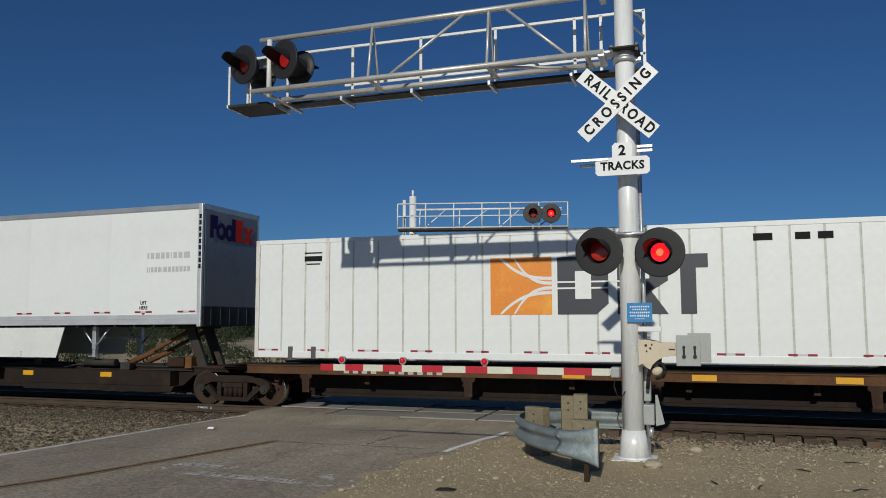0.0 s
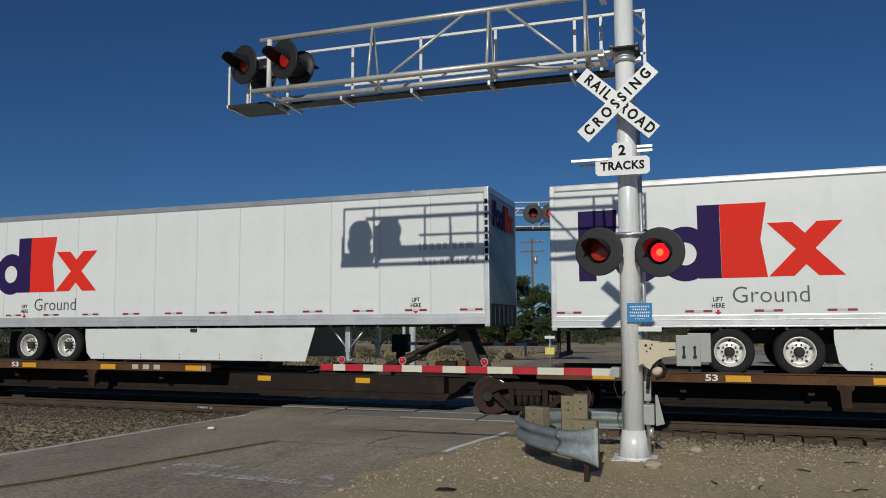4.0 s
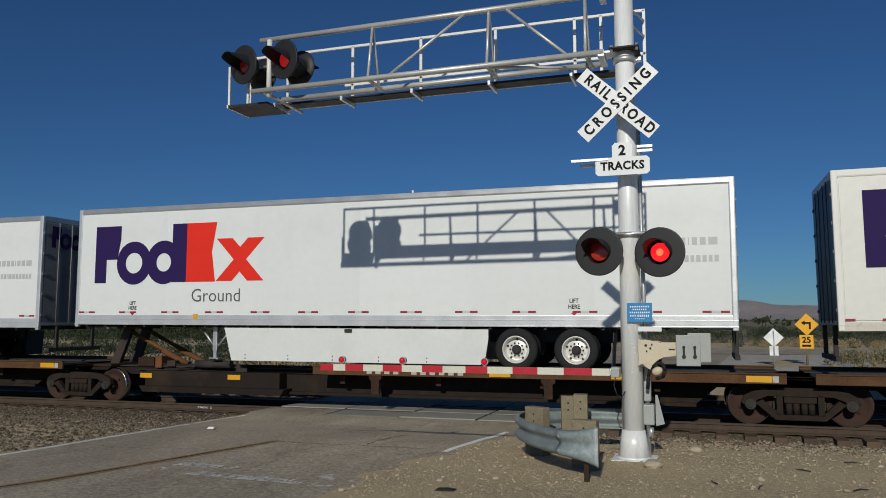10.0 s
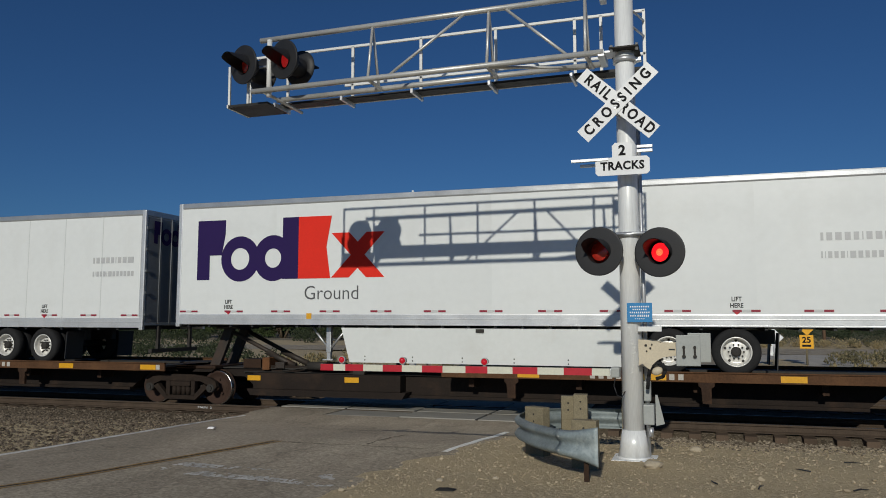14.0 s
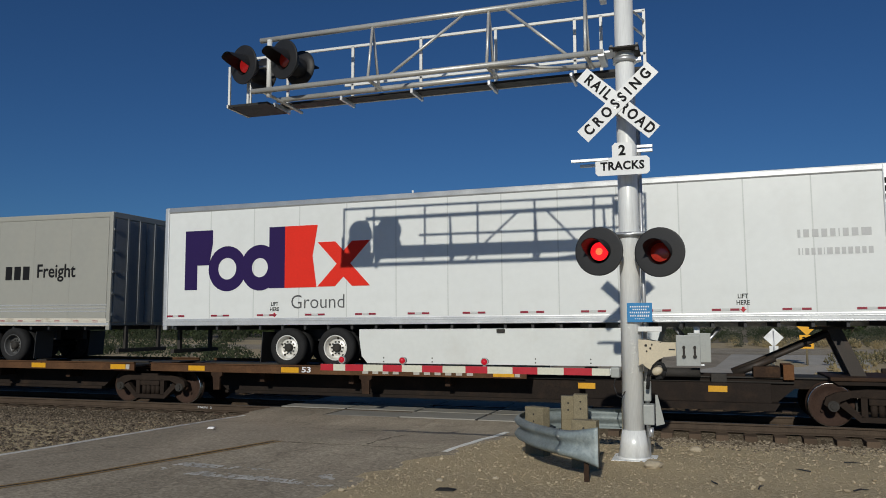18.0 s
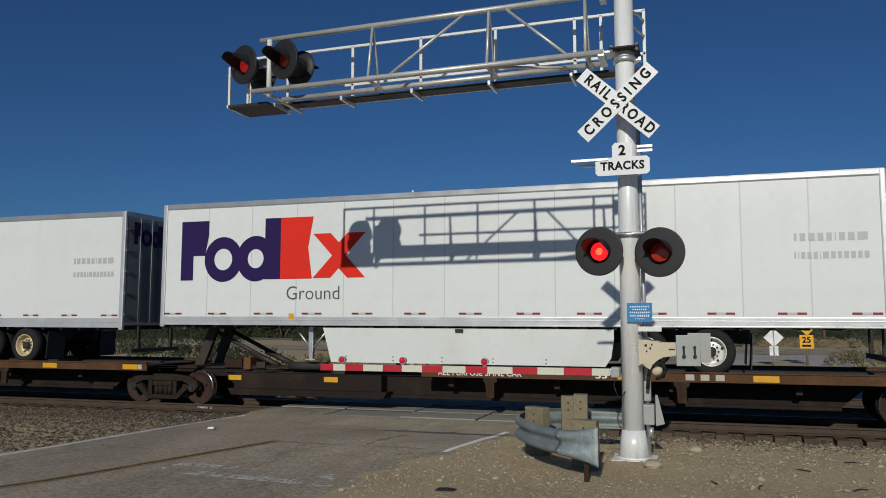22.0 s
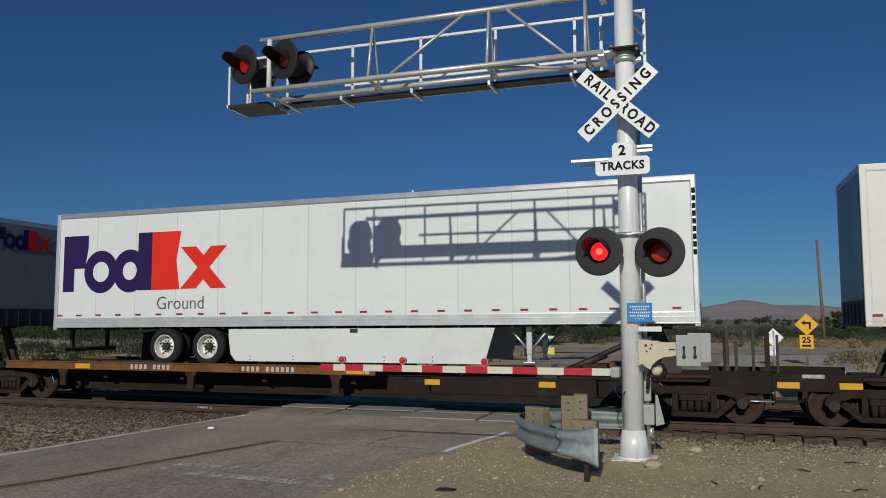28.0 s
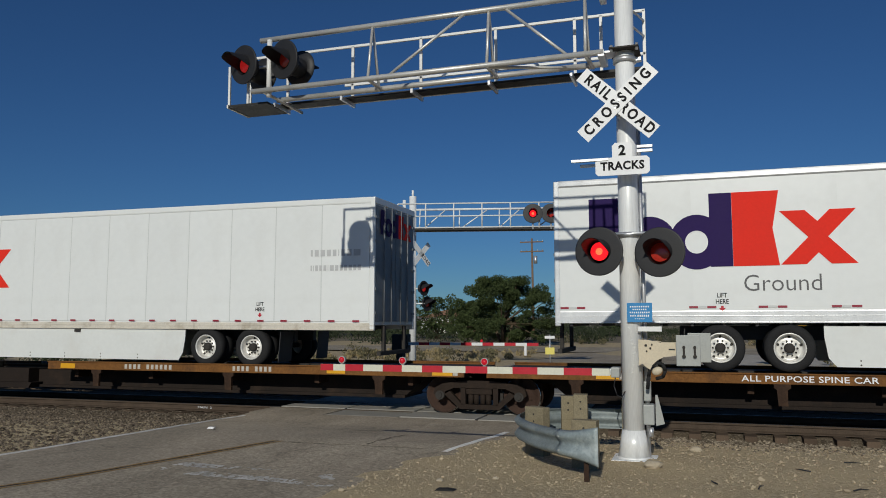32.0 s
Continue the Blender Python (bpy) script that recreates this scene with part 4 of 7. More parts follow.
def road_wheel(parent, x, y, z, rim, near):
    """A pair of truck wheels: tyre, dished disc, hub with nuts."""
    s = 1 if near else -1
    R = 0.46
    tyre = made("tyre", lambda bm: (lathe(bm, [(0.28, 0.02), (0.29, 0.0), (0.37, -0.012), (0.43, 0.008), (R, 0.05), (R, 0.22), (0.43, 0.26), (0.39, 0.28), (0.43, 0.3), (R, 0.34), (R, 0.51), (0.43, 0.55), (0.29, 0.56), (0.28, 0.5)], (0, 0, 0), 36)), M_TYRE)
    t = part("wheel", tyre, None, parent, "dusty black truck tyres", at=pose(x, y, z, 0, 0, 0 if near else 180))
    part("rim", made("rim_" + rim.name, lambda bm: lathe(bm, [(0.292, -0.004), (0.284, -0.012), (0.268, -0.006), (0.258, 0.02), (0.25, 0.13), (0.2, 0.155), (0.16, 0.12), (0.0, 0.12)], (0, 0, 0), 32), rim), None, t)
    part("hub", made("hub", lambda bm: lathe(bm, [(0.1, 0.12), (0.095, 0.04), (0.06, 0.02), (0, 0.02)], (0, 0, 0), 16), M_DARKSTEEL), None, t, "dark hub")
    if near:
        nut = made("wheel_nut", lambda bm: tube(bm, (0, 0.08, 0), (0, 0.13, 0), 0.018, 0.018, 6), M_DARKSTEEL)
        hole = made("hand_hole", lambda bm: tube(bm, (0, 0.128, 0), (0, 0.16, 0), 0.026, 0.026, 8), M_DARKSTEEL)
        for k in range(10):
            part("wheel_nut", nut, None, t, at=pose(0.14 * math.cos(k * 0.6283), 0, 0.14 * math.sin(k * 0.6283)))
        for k in range(5):
            part("hand_hole", hole, None, t, at=pose(0.215 * math.cos(0.3 + k * 1.2566), 0, 0.215 * math.sin(0.3 + k * 1.2566)))


def landing_gear(parent, x):
    for y in (0.35, 2.1):
        def leg(bm):
            box(bm, -0.06, 0.06, 0, 0.12, 0.3, BOT + 0.02, 0.01)
            box(bm, -0.045, 0.045, 0.015, 0.105, 0.14, 0.32)
            box(bm, -0.13, 0.13, -0.04, 0.16, 0.11, 0.14, 0.01)
        part("landing_leg", made("landing_leg", leg, M_GALV), None, parent, at=pose(x, y, 0))
    def brace(bm):
        tube(bm, (0, 0.42, 0.35), (-0.45, 0.42, BOT), 0.028)
        tube(bm, (0, 0.42, 0.35), (0.45, 0.42, BOT), 0.028)
        tube(bm, (0, 2.15, 0.35), (-0.45, 2.15, BOT), 0.028)
        tube(bm, (0, 2.15, 0.35), (0.45, 2.15, BOT), 0.028)
        tube(bm, (0, 0.42, 0.6), (0, 2.15, 0.6), 0.03)
    part("leg_brace", made("leg_brace", brace, M_GALV), None, parent, at=pose(x, 0, 0))


def tape_marks(parent, dense, y, z):
    x = 0.12
    while x < LEN - 0.35:
        for d, w in ((0, 0.17),) if dense else ((0, 0.17), (0.34, 0.17)):
            part("tape_mark", made("tape_%.2f" % w, lambda bm: box(bm, 0, w, -0.004, 0, 0, 0.042), M_TAPEDARK), None, parent, at=pose(x + d, y, z))
        if not dense:
            part("tape_mark", made("tape_pale", lambda bm: box(bm, 0, 0.15, -0.003, 0, 0, 0.045), M_TAPEPALE), None, parent, at=pose(x + 0.18, y, z))
        x += 0.62 if dense else 1.28


# seam colours darker than the panels paint in the joints' faint shade
M_SEAM = mat("panel_seam_grey", (0.6, 0.62, 0.61), 0.45, 0, 0.1, 1.5, 20, 0.0)
M_SEAM_GREY = mat("grey_seam", (0.325, 0.322, 0.29), 0.5, 0, 0.12, 2, 20, 0.0)
M_SEAM_OLD = mat("dusty_seam", (0.66, 0.645, 0.59), 0.55, 0, 0.15, 2, 20, 0.0)
M_RIVET = mat("dull_rivet", (0.46, 0.43, 0.37), 0.5, 0.1, 0.2, 8, 40, 0.0)
M_RAILOLD = mat("weathered_lower_rail", (0.62, 0.58, 0.5), 0.6, 0, 0.15, 2.2, 25, 0.05, stain=(0.3, 0.24, 0.16), stain_amt=0.75)
M_THINTXT = mat("thin_grey_print", (0.5, 0.505, 0.51), 0.5, 0, 0.1, 5, 50, 0.0)
M_TAPEPALE = mat("tape_pale", (0.62, 0.63, 0.62), 0.3, 0, 0.06, 5, 40, 0.0)


def trailer(u, ex, ribbed, wheels, skirt, body=M_TRAILER, rim=M_RIM, dense=False, brand=True, silver=True, label="", lift_at=(3.3, 14.45), number=True, logo=(0.58, 1.88), placard=False, low=0.0, rail_h=0.0, pitch=PITCH, axles=0.0):
    th = thing("semi_trailer", pose(u, 0, DECK), label, "trailer", "trailers on the train")
    H = TOP
    z0, z1 = BOT + 0.2, H - 0.15
    rail_m = M_RAILALU if silver else body
    low = low or (0.06 if silver else 0.0)
    rail_h = rail_h or (0.31 if silver else 0.17)
    bm = bmesh.new()
    box(bm, 0.03, LEN - 0.03, 0.022, WID - 0.022, BOT + 0.12, H - 0.02, 0.01)
    part("body", bm, body, th)
    if ribbed:
        n = 13
        w = (LEN - 0.24) / n
        me = made("side_panel_" + body.name, lambda bm: box(bm, 0.012, w - 0.012, 0.004, 0.022, z0, z1, 0.003), body)
        seam = made("panel_seam_" + body.name, lambda bm: box(bm, -0.013, 0.013, 0.0062, 0.022, z0, z1), {M_TRAILER: M_SEAM, M_TRAILER_OLD: M_SEAM_OLD, M_TRAILER_GREY: M_SEAM_GREY}[body])
        aged = body is M_TRAILER_OLD
        rivets = made("seam_rivets", lambda bm: [box(bm, -0.006, 0.006, 0.0015, 0.0065, z - 0.007, z + 0.007) for z in np.arange(z0 + 0.05, z1, 0.11)], M_RIVET)
        for i in range(n):
            part("side_panel", me, None, th, at=pose(0.12 + i * w, 0, 0))
            if i:
                part("panel_seam", seam, None, th, at=pose(0.12 + i * w, 0, 0))
                if aged:
                    part("rivet_row", rivets, None, th, at=pose(0.12 + i * w, 0, 0))
    else:
        n = 6
        w = (LEN - 0.24) / n
        me = made("wide_panel_" + body.name, lambda bm: (box(bm, 0.003, w - 0.003, 0.004, 0.022, z0, z1), box(bm, -0.003, 0.003, 0.006, 0.022, z0, z1)), body)
        for i in range(n):
            part("side_panel", me, None, th, at=pose(0.12 + i * w, 0, 0))
    def top_rail(bm):
        box(bm, 0.0, LEN, -0.004, 0.07, H - 0.15, H, 0.035)
        box(bm, 0.0, LEN, WID - 0.05, WID + 0.004, H - 0.15, H, 0.012)
        box(bm, 0.0, 0.05, 0.05, WID - 0.05, H - 0.15, H, 0.012)
        box(bm, LEN - 0.05, LEN, 0.05, WID - 0.05, H - 0.15, H, 0.012)
    part("top_rail", made("top_rail_" + rail_m.name, top_rail, M_TOPRAIL if silver else rail_m), None, th, "silver roof rail" if silver else "")
    low_m = rail_m if silver else M_RAILOLD
    rail = part("bottom_rail", made("bottom_rail_%s_%.2f_%.2f" % (low_m.name, rail_h, low), lambda bm: box(bm, 0.0, LEN, -0.006, 0.06, BOT + 0.02 + low, BOT + rail_h, 0.02), low_m), None, th, "" if silver else "stained and scuffed lower rail")
    step = BOT + 0.02 + low + (rail_h - low) * 0.45
    part("rail_rib", made("rail_rib_%s_%.2f_%.2f" % (low_m.name, rail_h, low), lambda bm: box(bm, 0.0, LEN, -0.012, 0.0, step, step + 0.018, 0.004), low_m), None, rail)
    part("rail_lip", made("rail_lip_" + low_m.name, lambda bm: box(bm, 0.0, LEN, -0.016, 0.06, BOT, BOT + 0.03, 0.005), low_m), None, th, at=pose(0, 0, low))
    part("bottom_rail", made("far_bottom_rail_" + rail_m.name, lambda bm: box(bm, 0.0, LEN, WID - 0.06, WID + 0.004, BOT, BOT + 0.2, 0.008), rail_m), None, th)
    post = made("corner_post_" + rail_m.name, lambda bm: box(bm, -0.06, 0.06, -0.008, 0.08, BOT, H - 0.01, 0.025), rail_m)
    for x in (0.06, LEN - 0.06):
        for y, r in ((0, 0), (WID, 180)):
            part("corner_post", post, None, th, at=pose(x, y, 0, 0, 0, r))
    part("roof", made("roof_" + body.name, lambda bm: box(bm, 0.04, LEN - 0.04, 0.04, WID - 0.04, H - 0.02, H - 0.005), body), None, th)
    part("floor_frame", made("floor_frame", lambda bm: [box(bm, x, x + 0.06, 0.06, WID - 0.06, BOT, BOT + 0.1) for x in np.arange(0.3, 15.8, 0.6)], M_CHASSIS), None, th)
    tape_marks(th, dense, -0.006, BOT + (0.2 if not brand else rail_h + (0.045 if silver else 0.02)))
    # ends: doors on the wheel end, a plain nose on the other
    for right in (True, False):
        rear = (wheels == "R") == right
        e = pose(LEN - 0.03, 0, 0) if right else pose(0.03, WID, 0, 0, 0, 180)
        if rear:
            def doors(bm):
                for y0, y1 in ((0.1, 1.28), (1.31, 2.49)):
                    box(bm, 0, 0.025, y0, y1, BOT + 0.2, H - 0.18, 0.006)
            # the left end's doors take a darker colour, standing in for deeper shade
            d = part("rear_door", made("rear_door_%d" % right, doors, M_ENDPANEL if right else M_SHADED_DOOR), None, th, "closed rear doors", at=e)
            def gear(bm):
                for y in (0.55, 1.0, 1.6, 2.05):
                    tube(bm, (0.045, y, BOT + 0.15), (0.045, y, H - 0.14), 0.012, 0.012, 8)
                for y in (0.12, 2.47):
                    for z in np.arange(BOT + 0.4, H - 0.2, 0.55):
                        box(bm, 0.02, 0.05, y - 0.08, y + 0.08, z - 0.03, z + 0.03)
            part("lock_rod", made("lock_rods_%d" % right, gear, M_ENDPANEL if right else M_SHADED_DOOR), None, d)
            def bumper(bm):
                box(bm, -0.05, 0.05, 0.35, 2.24, 0.3, 0.4, 0.01)
                for y in (0.6, 1.9):
                    box(bm, -0.04, 0.04, y, y + 0.1, 0.38, BOT + 0.1, 0.01)
            part("rear_bumper", made("rear_bumper", bumper, M_DARKSTEEL), None, th, at=e)
        else:
            def nose(bm):
                box(bm, 0, 0.03, 0.12, WID - 0.12, BOT + 0.5, H - 0.16, 0.01)
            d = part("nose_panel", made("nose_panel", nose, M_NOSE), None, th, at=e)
            part("nose_guard", made("nose_guard", lambda bm: (box(bm, 0, 0.035, 0.1, WID - 0.1, BOT, BOT + 0.5, 0.01), [box(bm, 0.03, 0.05, y, y + 0.06, BOT + 0.05, BOT + 0.45) for y in (0.4, 0.8, 1.2, 1.6, 2.0)]), M_CHASSIS), None, th, at=e)
        if right and brand:
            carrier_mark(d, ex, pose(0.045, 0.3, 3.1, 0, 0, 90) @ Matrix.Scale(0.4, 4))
    if number:
        for i in range(9):
            part("number_bar", made("number_bar", lambda bm: box(bm, 0, 0.07, -0.004, 0, 0, 0.11), M_LETTER), None, th, at=pose(LEN - 0.09, -0.009, 3.55 - i * 0.155))
    # side marks
    face = -0.001
    if brand:
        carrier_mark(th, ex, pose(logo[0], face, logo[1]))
        if placard:
            part("placard", made("placard", lambda bm: box(bm, 0, 0.13, -0.005, 0, 0, 0.13), M_REFLECT), None, th, "small yellow placard", at=pose(3.62, -0.008, BOT + 0.2))
        part("lettering", text_mesh("Ground", 0.46, M_GREYTXT, "LEFT", 0.97, -0.003), None, th, "thin grey word Ground", at=pose(logo[0] + 2.95, face, logo[1] - 0.35))
        for z, h, ws in ((0.34, 0.15, (0.05, 0.1, 0.11, 0.1, 0.09, 0.02, 0.1, 0.11, 0.17)), (0.0, 0.13, (0.03, 0.015, 0.07, 0.07, 0.07, 0.015, 0.1, 0.08, 0.07, 0.08, 0.08, 0.07, 0.08))):
            x, gap = 0.0, (1.32 - sum(ws)) / len(ws)
            for w in ws:
                part("letter_bar", made("letter_bar_%.3f_%.2f" % (w, h), lambda bm: box(bm, 0, w, -0.003, 0, 0, h), M_THINTXT), None, th, at=pose(14.53 + x, face, 2.25 + z))
                x += w + gap
    for x in lift_at:
        if x:
            g = part("lift_mark", text_mesh("LIFT HERE" if body is M_TRAILER_OLD else "LIFT\nHERE", 0.125, M_LETTER, squeeze=0.85, bold=0.002), None, th, at=pose(x, face, BOT + 0.54))
            part("arrow", made("arrow", lambda bm: slab(bm, [(0, -0.07), (0.085, 0.01), (0.03, 0.01), (0.03, 0.06), (-0.03, 0.06), (-0.03, 0.01), (-0.085, 0.01)], -0.003, 0), M_TAPERED), None, g, at=pose(0, 0, -0.19) @ Matrix.Scale(0.8, 4))
    # running gear
    wx = (3.48 + axles, 4.73 + axles) if wheels == "L" else (11.7 + axles, 12.97 + axles)
    part("slider_frame", made("slider", lambda bm: (box(bm, -1.4, 1.4, 0.75, 0.9, 0.6, BOT, 0.01), box(bm, -1.4, 1.4, 1.7, 1.85, 0.6, BOT, 0.01), tube(bm, (-0.63, 0.3, 0.46), (-0.63, 2.3, 0.46), 0.06), tube(bm, (0.63, 0.3, 0.46), (0.63, 2.3, 0.46), 0.06)), M_CHASSIS), None, th, at=pose(sum(wx) / 2, 0, 0))
    for x in wx:
        road_wheel(th, x, 0.03, 0.46, rim, True)
        road_wheel(th, x, WID - 0.03, 0.46, rim, False)
    fx = wx[1] + 0.72 if wheels == "R" else wx[0] - 0.72
    for y in (0.04, 1.95):
        part("mud_flap", made("mud_flap", lambda bm: box(bm, -0.01, 0.01, 0, 0.6, 0.12, BOT - 0.05), M_CHASSIS), None, th, at=pose(fx, y, 0, 0, 4, 0))
    lg = 12.62 if wheels == "L" else 4.02
    landing_gear(th, lg)
    if skirt:
        if wheels == "L":
            pts = [(wx[1] + 0.6, BOT), (wx[1] + 0.6, BOT - 0.2), (wx[1] + 0.66, BOT - 0.6), (wx[1] + 0.8, BOT - 0.76), (11.7, BOT - 0.78), (11.95, BOT)]
        else:
            pts = [(4.5, BOT), (4.72, BOT - 0.78), (wx[0] - 0.78, BOT - 0.76), (wx[0] - 0.66, BOT - 0.58), (wx[0] - 0.6, BOT - 0.2), (wx[0] - 0.6, BOT)]
        bm = bmesh.new()
        slab(bm, pts, 0.03, 0.055)
        slab(bm, pts, WID - 0.055, WID - 0.03)
        sk = part("side_skirt", bm, skirt, th, "aerodynamic side skirt")
        bm = bmesh.new()
        for x in np.arange(pts[0][0] + 0.6, pts[-1][0] - 0.5, 1.15):
            for z in (0.16, 0.24):
                tube(bm, (x, 0.024, z), (x, 0.03, z), 0.016, 0.016, 6)
        part("rivet", bm, M_DARKSTEEL, sk)
        mid = (pts[0][0] + pts[-1][0]) / 2
        bm = bmesh.new()
        box(bm, mid - 0.09, mid + 0.09, -0.01, 0.03, BOT - 0.09, BOT - 0.01, 0.01)
        part("marker_lamp", bm, M_DARKSTEEL, th)
    # the wheel end sits lower than the nose on its hitch
    ROLLING.append((th, u, DECK - (LEN * math.sin(radians(pitch)) if wheels == "L" else 0.0), -pitch if wheels == "L" else pitch))
    return th


RD, GN = "purple and orange-red", "purple and green"
SPEC = [
    (-27.77, M_RED, False, "L", M_SKIRT, dict(logo=(0.53, 1.9))),
    (-45.02, M_RED, False, "L", M_SKIRT, dict(logo=(0.6, 1.9))),
    (-62.5, M_RED, True, "L", M_SKIRT, dict(logo=(0.66, 1.86))),
    (-80.21, M_RED, False, "R", M_SKIRT, dict(placard=True, logo=(0.55, 2.0), lift_at=(1.7, 12.75), number=False)),
    (-99.46, M_GREEN, True, "L", M_BEIGE, dict(logo=(0.52, 2.06), body=M_TRAILER_OLD, dense=True, silver=False, lift_at=(3.5, 12.7))),
    (-117.36, M_RED, False, "R", M_SKIRT, dict(placard=True, logo=(0.58, 2.0), lift_at=(1.8, 12.95), number=False)),
    (-134.71, M_RED, False, "R", M_SKIRT, dict(placard=True, logo=(0.57, 1.87), lift_at=(2.75, 13.15), number=False)),
    (-152.01, M_RED, False, "R", M_SKIRT, dict(placard=True, logo=(0.58, 2.02), lift_at=(1.5, 13.0), number=False)),
    (-169.15, M_RED, True, "R", M_SKIRT, dict(logo=(0.4, 1.92), lift_at=(0, 13.0), number=False)),
    (-188.62, M_RED, True, "L", M_SKIRT, dict(logo=(0.62, 1.86), low=0.11, rail_h=0.28, lift_at=(3.15, 13.5))),
    (-206.42, M_RED, True, "R", M_BEIGE, dict(low=0.1, rail_h=0.3, body=M_TRAILER_GREY, rim=M_RIM_DARK, dense=True, brand=False, silver=False, lift_at=(), number=False)),
    (-223.64, M_RED, True, "R", M_SKIRT, dict(low=0.05, rail_h=0.26, placard=True, logo=(0.57, 2.02), lift_at=(), number=False)),
    (-240.94, M_GREEN, False, "R", None, dict(logo=(0.72, 2.04), rim=M_RIM_CREAM, lift_at=(), number=False)),
    (-258.13, M_GREEN, True, "R", M_BEIGE, dict(placard=True, logo=(0.5, 2.04), body=M_TRAILER_OLD, dense=True, silver=False, lift_at=(2.4, 12.5), number=False)),
    (-277.17, M_RED, True, "L", M_SKIRT, dict(logo=(0.27, 1.87), dense=True, lift_at=())),
    (-295.82, M_RED, False, "L", M_SKIRT, dict(logo=(0.74, 2.05), lift_at=(3.3, 14.4), pitch=-0.03, axles=-0.24)),
    (-316.09, M_RED, True, "R", M_SKIRT, dict(logo=(0.45, 1.95), dense=True, silver=False, lift_at=(3.0, 13.2), number=False)),
]
for u, ex, rib, wh, sk, kw in SPEC:
    if kw.get("brand", True):
        lab = ("white ribbed" if rib else "white smooth-sided") + " trailer with a " + (RD if ex is M_RED else GN) + " carrier mark" + (", no skirt" if sk is None else (", beige skirt" if sk is M_BEIGE else ""))
    else:
        lab = "weathered grey semi-trailer with a brown and gold shield"
    tr = trailer(u, ex, rib, wh, sk, label=lab, **kw)
    if not kw.get("brand", True):
        sh = [(0.4, 0), (0.66, 0.18), (0.79, 0.42), (0.8, 1.2), (0.6, 1.28), (0.4, 1.3), (0.2, 1.28), (0.0, 1.2), (0.01, 0.42), (0.14, 0.18)]
        bm = bmesh.new()
        slab(bm, sh, -0.004, 0)
        a = part("shield_mark", bm, M_GOLD, tr, "brown and gold shield", at=pose(1.03, -0.001, 1.85) @ Matrix.Diagonal((1.4, 1, 0.99, 1)))
        bm = bmesh.new()
        slab(bm, [(0.4, 0.05), (0.64, 0.21), (0.76, 0.44), (0.77, 1.16), (0.6, 1.12), (0.4, 1.0), (0.2, 0.88), (0.03, 0.82), (0.04, 0.44), (0.16, 0.21)], -0.008, -0.0045)
        part("shield_field", bm, M_BROWNSHIELD, a)
        bm = bmesh.new()
        plates(bm, [(0.15, 0.21, 0.4, 0.72), (0.31, 0.37, 0.4, 0.72), (0.15, 0.37, 0.36, 0.42), (0.43, 0.49, 0.3, 0.72), (0.49, 0.56, 0.36, 0.72), (0.6, 0.66, 0.36, 0.72)], -0.012, -0.008)
        part("shield_bars", bm, M_GOLD, a)
        for k in range(3):
            part("name_bar", made("name_bar", lambda bm: plates(bm, [(0, 0.22, 0, 0.36)]), M_LETTER), None, tr, at=pose(12.63 + 0.3 * k, -0.001, 2.2))
        part("lettering", text_mesh("Freight", 0.5, M_LETTER, "LEFT", 0.92, 0.008), None, tr, "black word Freight", at=pose(13.69, -0.001, 2.41))
        part("lettering", text_mesh("53", 0.22, M_LETTER, "LEFT", 1.0, 0.004), None, tr, at=pose(0.5, -0.001, 1.62))
        bm = bmesh.new()
        for z in (1.36, 1.44, 1.52):
            box(bm, 0.1, LEN - 0.1, -0.006, 0.01, z - 0.012, z + 0.012, 0.004)
        part("moulding", bm, M_RAILALU, tr)
        bm = bmesh.new()
        box(bm, 0.02, LEN - 0.02, -0.014, 0.0, BOT + 0.11, BOT + 0.185, 0.004)
        part("rub_rail", bm, M_RAILALU, tr, "bright riveted lower rail")
        for x, mm in ((7.52, M_SIGN), (8.1, M_GALV)):
            bm = bmesh.new()
            slab(bm, [(0.2, 0), (0.4, 0.2), (0.2, 0.4), (0, 0.2)], -0.008, 0)
            part("placard", bm, mm, tr, "diamond placard", at=pose(x, -0.001, 1.57))

# the white freight container at the head
box_u = -10.1
cont = thing("freight_container", pose(box_u, 0, DECK), "white corrugated freight container with an orange square and dark blocks", "container", "trailers on the train")
CH = 2.93
M_BOX_POST = mat("container_post_paint", (0.7, 0.69, 0.64), 0.5, 0, 0.08, 2, 12, 0.03, stain=(0.35, 0.2, 0.1), stain_amt=0.6)
CB = 0.16
bm = bmesh.new()
box(bm, 0.03, LEN - 0.03, 0.035, WID - 0.035, CB + 0.1, CH - 0.02, 0.01)
part("body", bm, M_BOX_WHITE, cont)
n = 26
w = (LEN - 0.2) / n
me = made("container_panel", lambda bm: box(bm, 0.02, w - 0.02, 0.012, 0.035, CB + 0.14, CH - 0.1, 0.006), M_BOX_WHITE)
# darker strips put the shade of the grooves into colour
groove = made("container_groove", lambda bm: box(bm, -0.02, 0.02, 0.0285, 0.036, CB + 0.14, CH - 0.1), mat("groove_grime", (0.55, 0.545, 0.5), 0.7, 0, 0.25, 2, 20, 0.0))
for i in range(n):
    part("side_panel", me, None, cont, at=pose(0.1 + i * w, 0, 0))
    if i:
        part("groove", groove, None, cont, at=pose(0.1 + i * w, 0, 0))
for z0, z1 in ((CB, CB + 0.15), (CH - 0.1, CH)):
    bm = bmesh.new()
    box(bm, 0, LEN, 0, 0.06, z0, z1, 0.01)
    box(bm, 0, LEN, WID - 0.06, WID, z0, z1, 0.01)
    part("side_rail", bm, M_BOX_WHITE, cont)
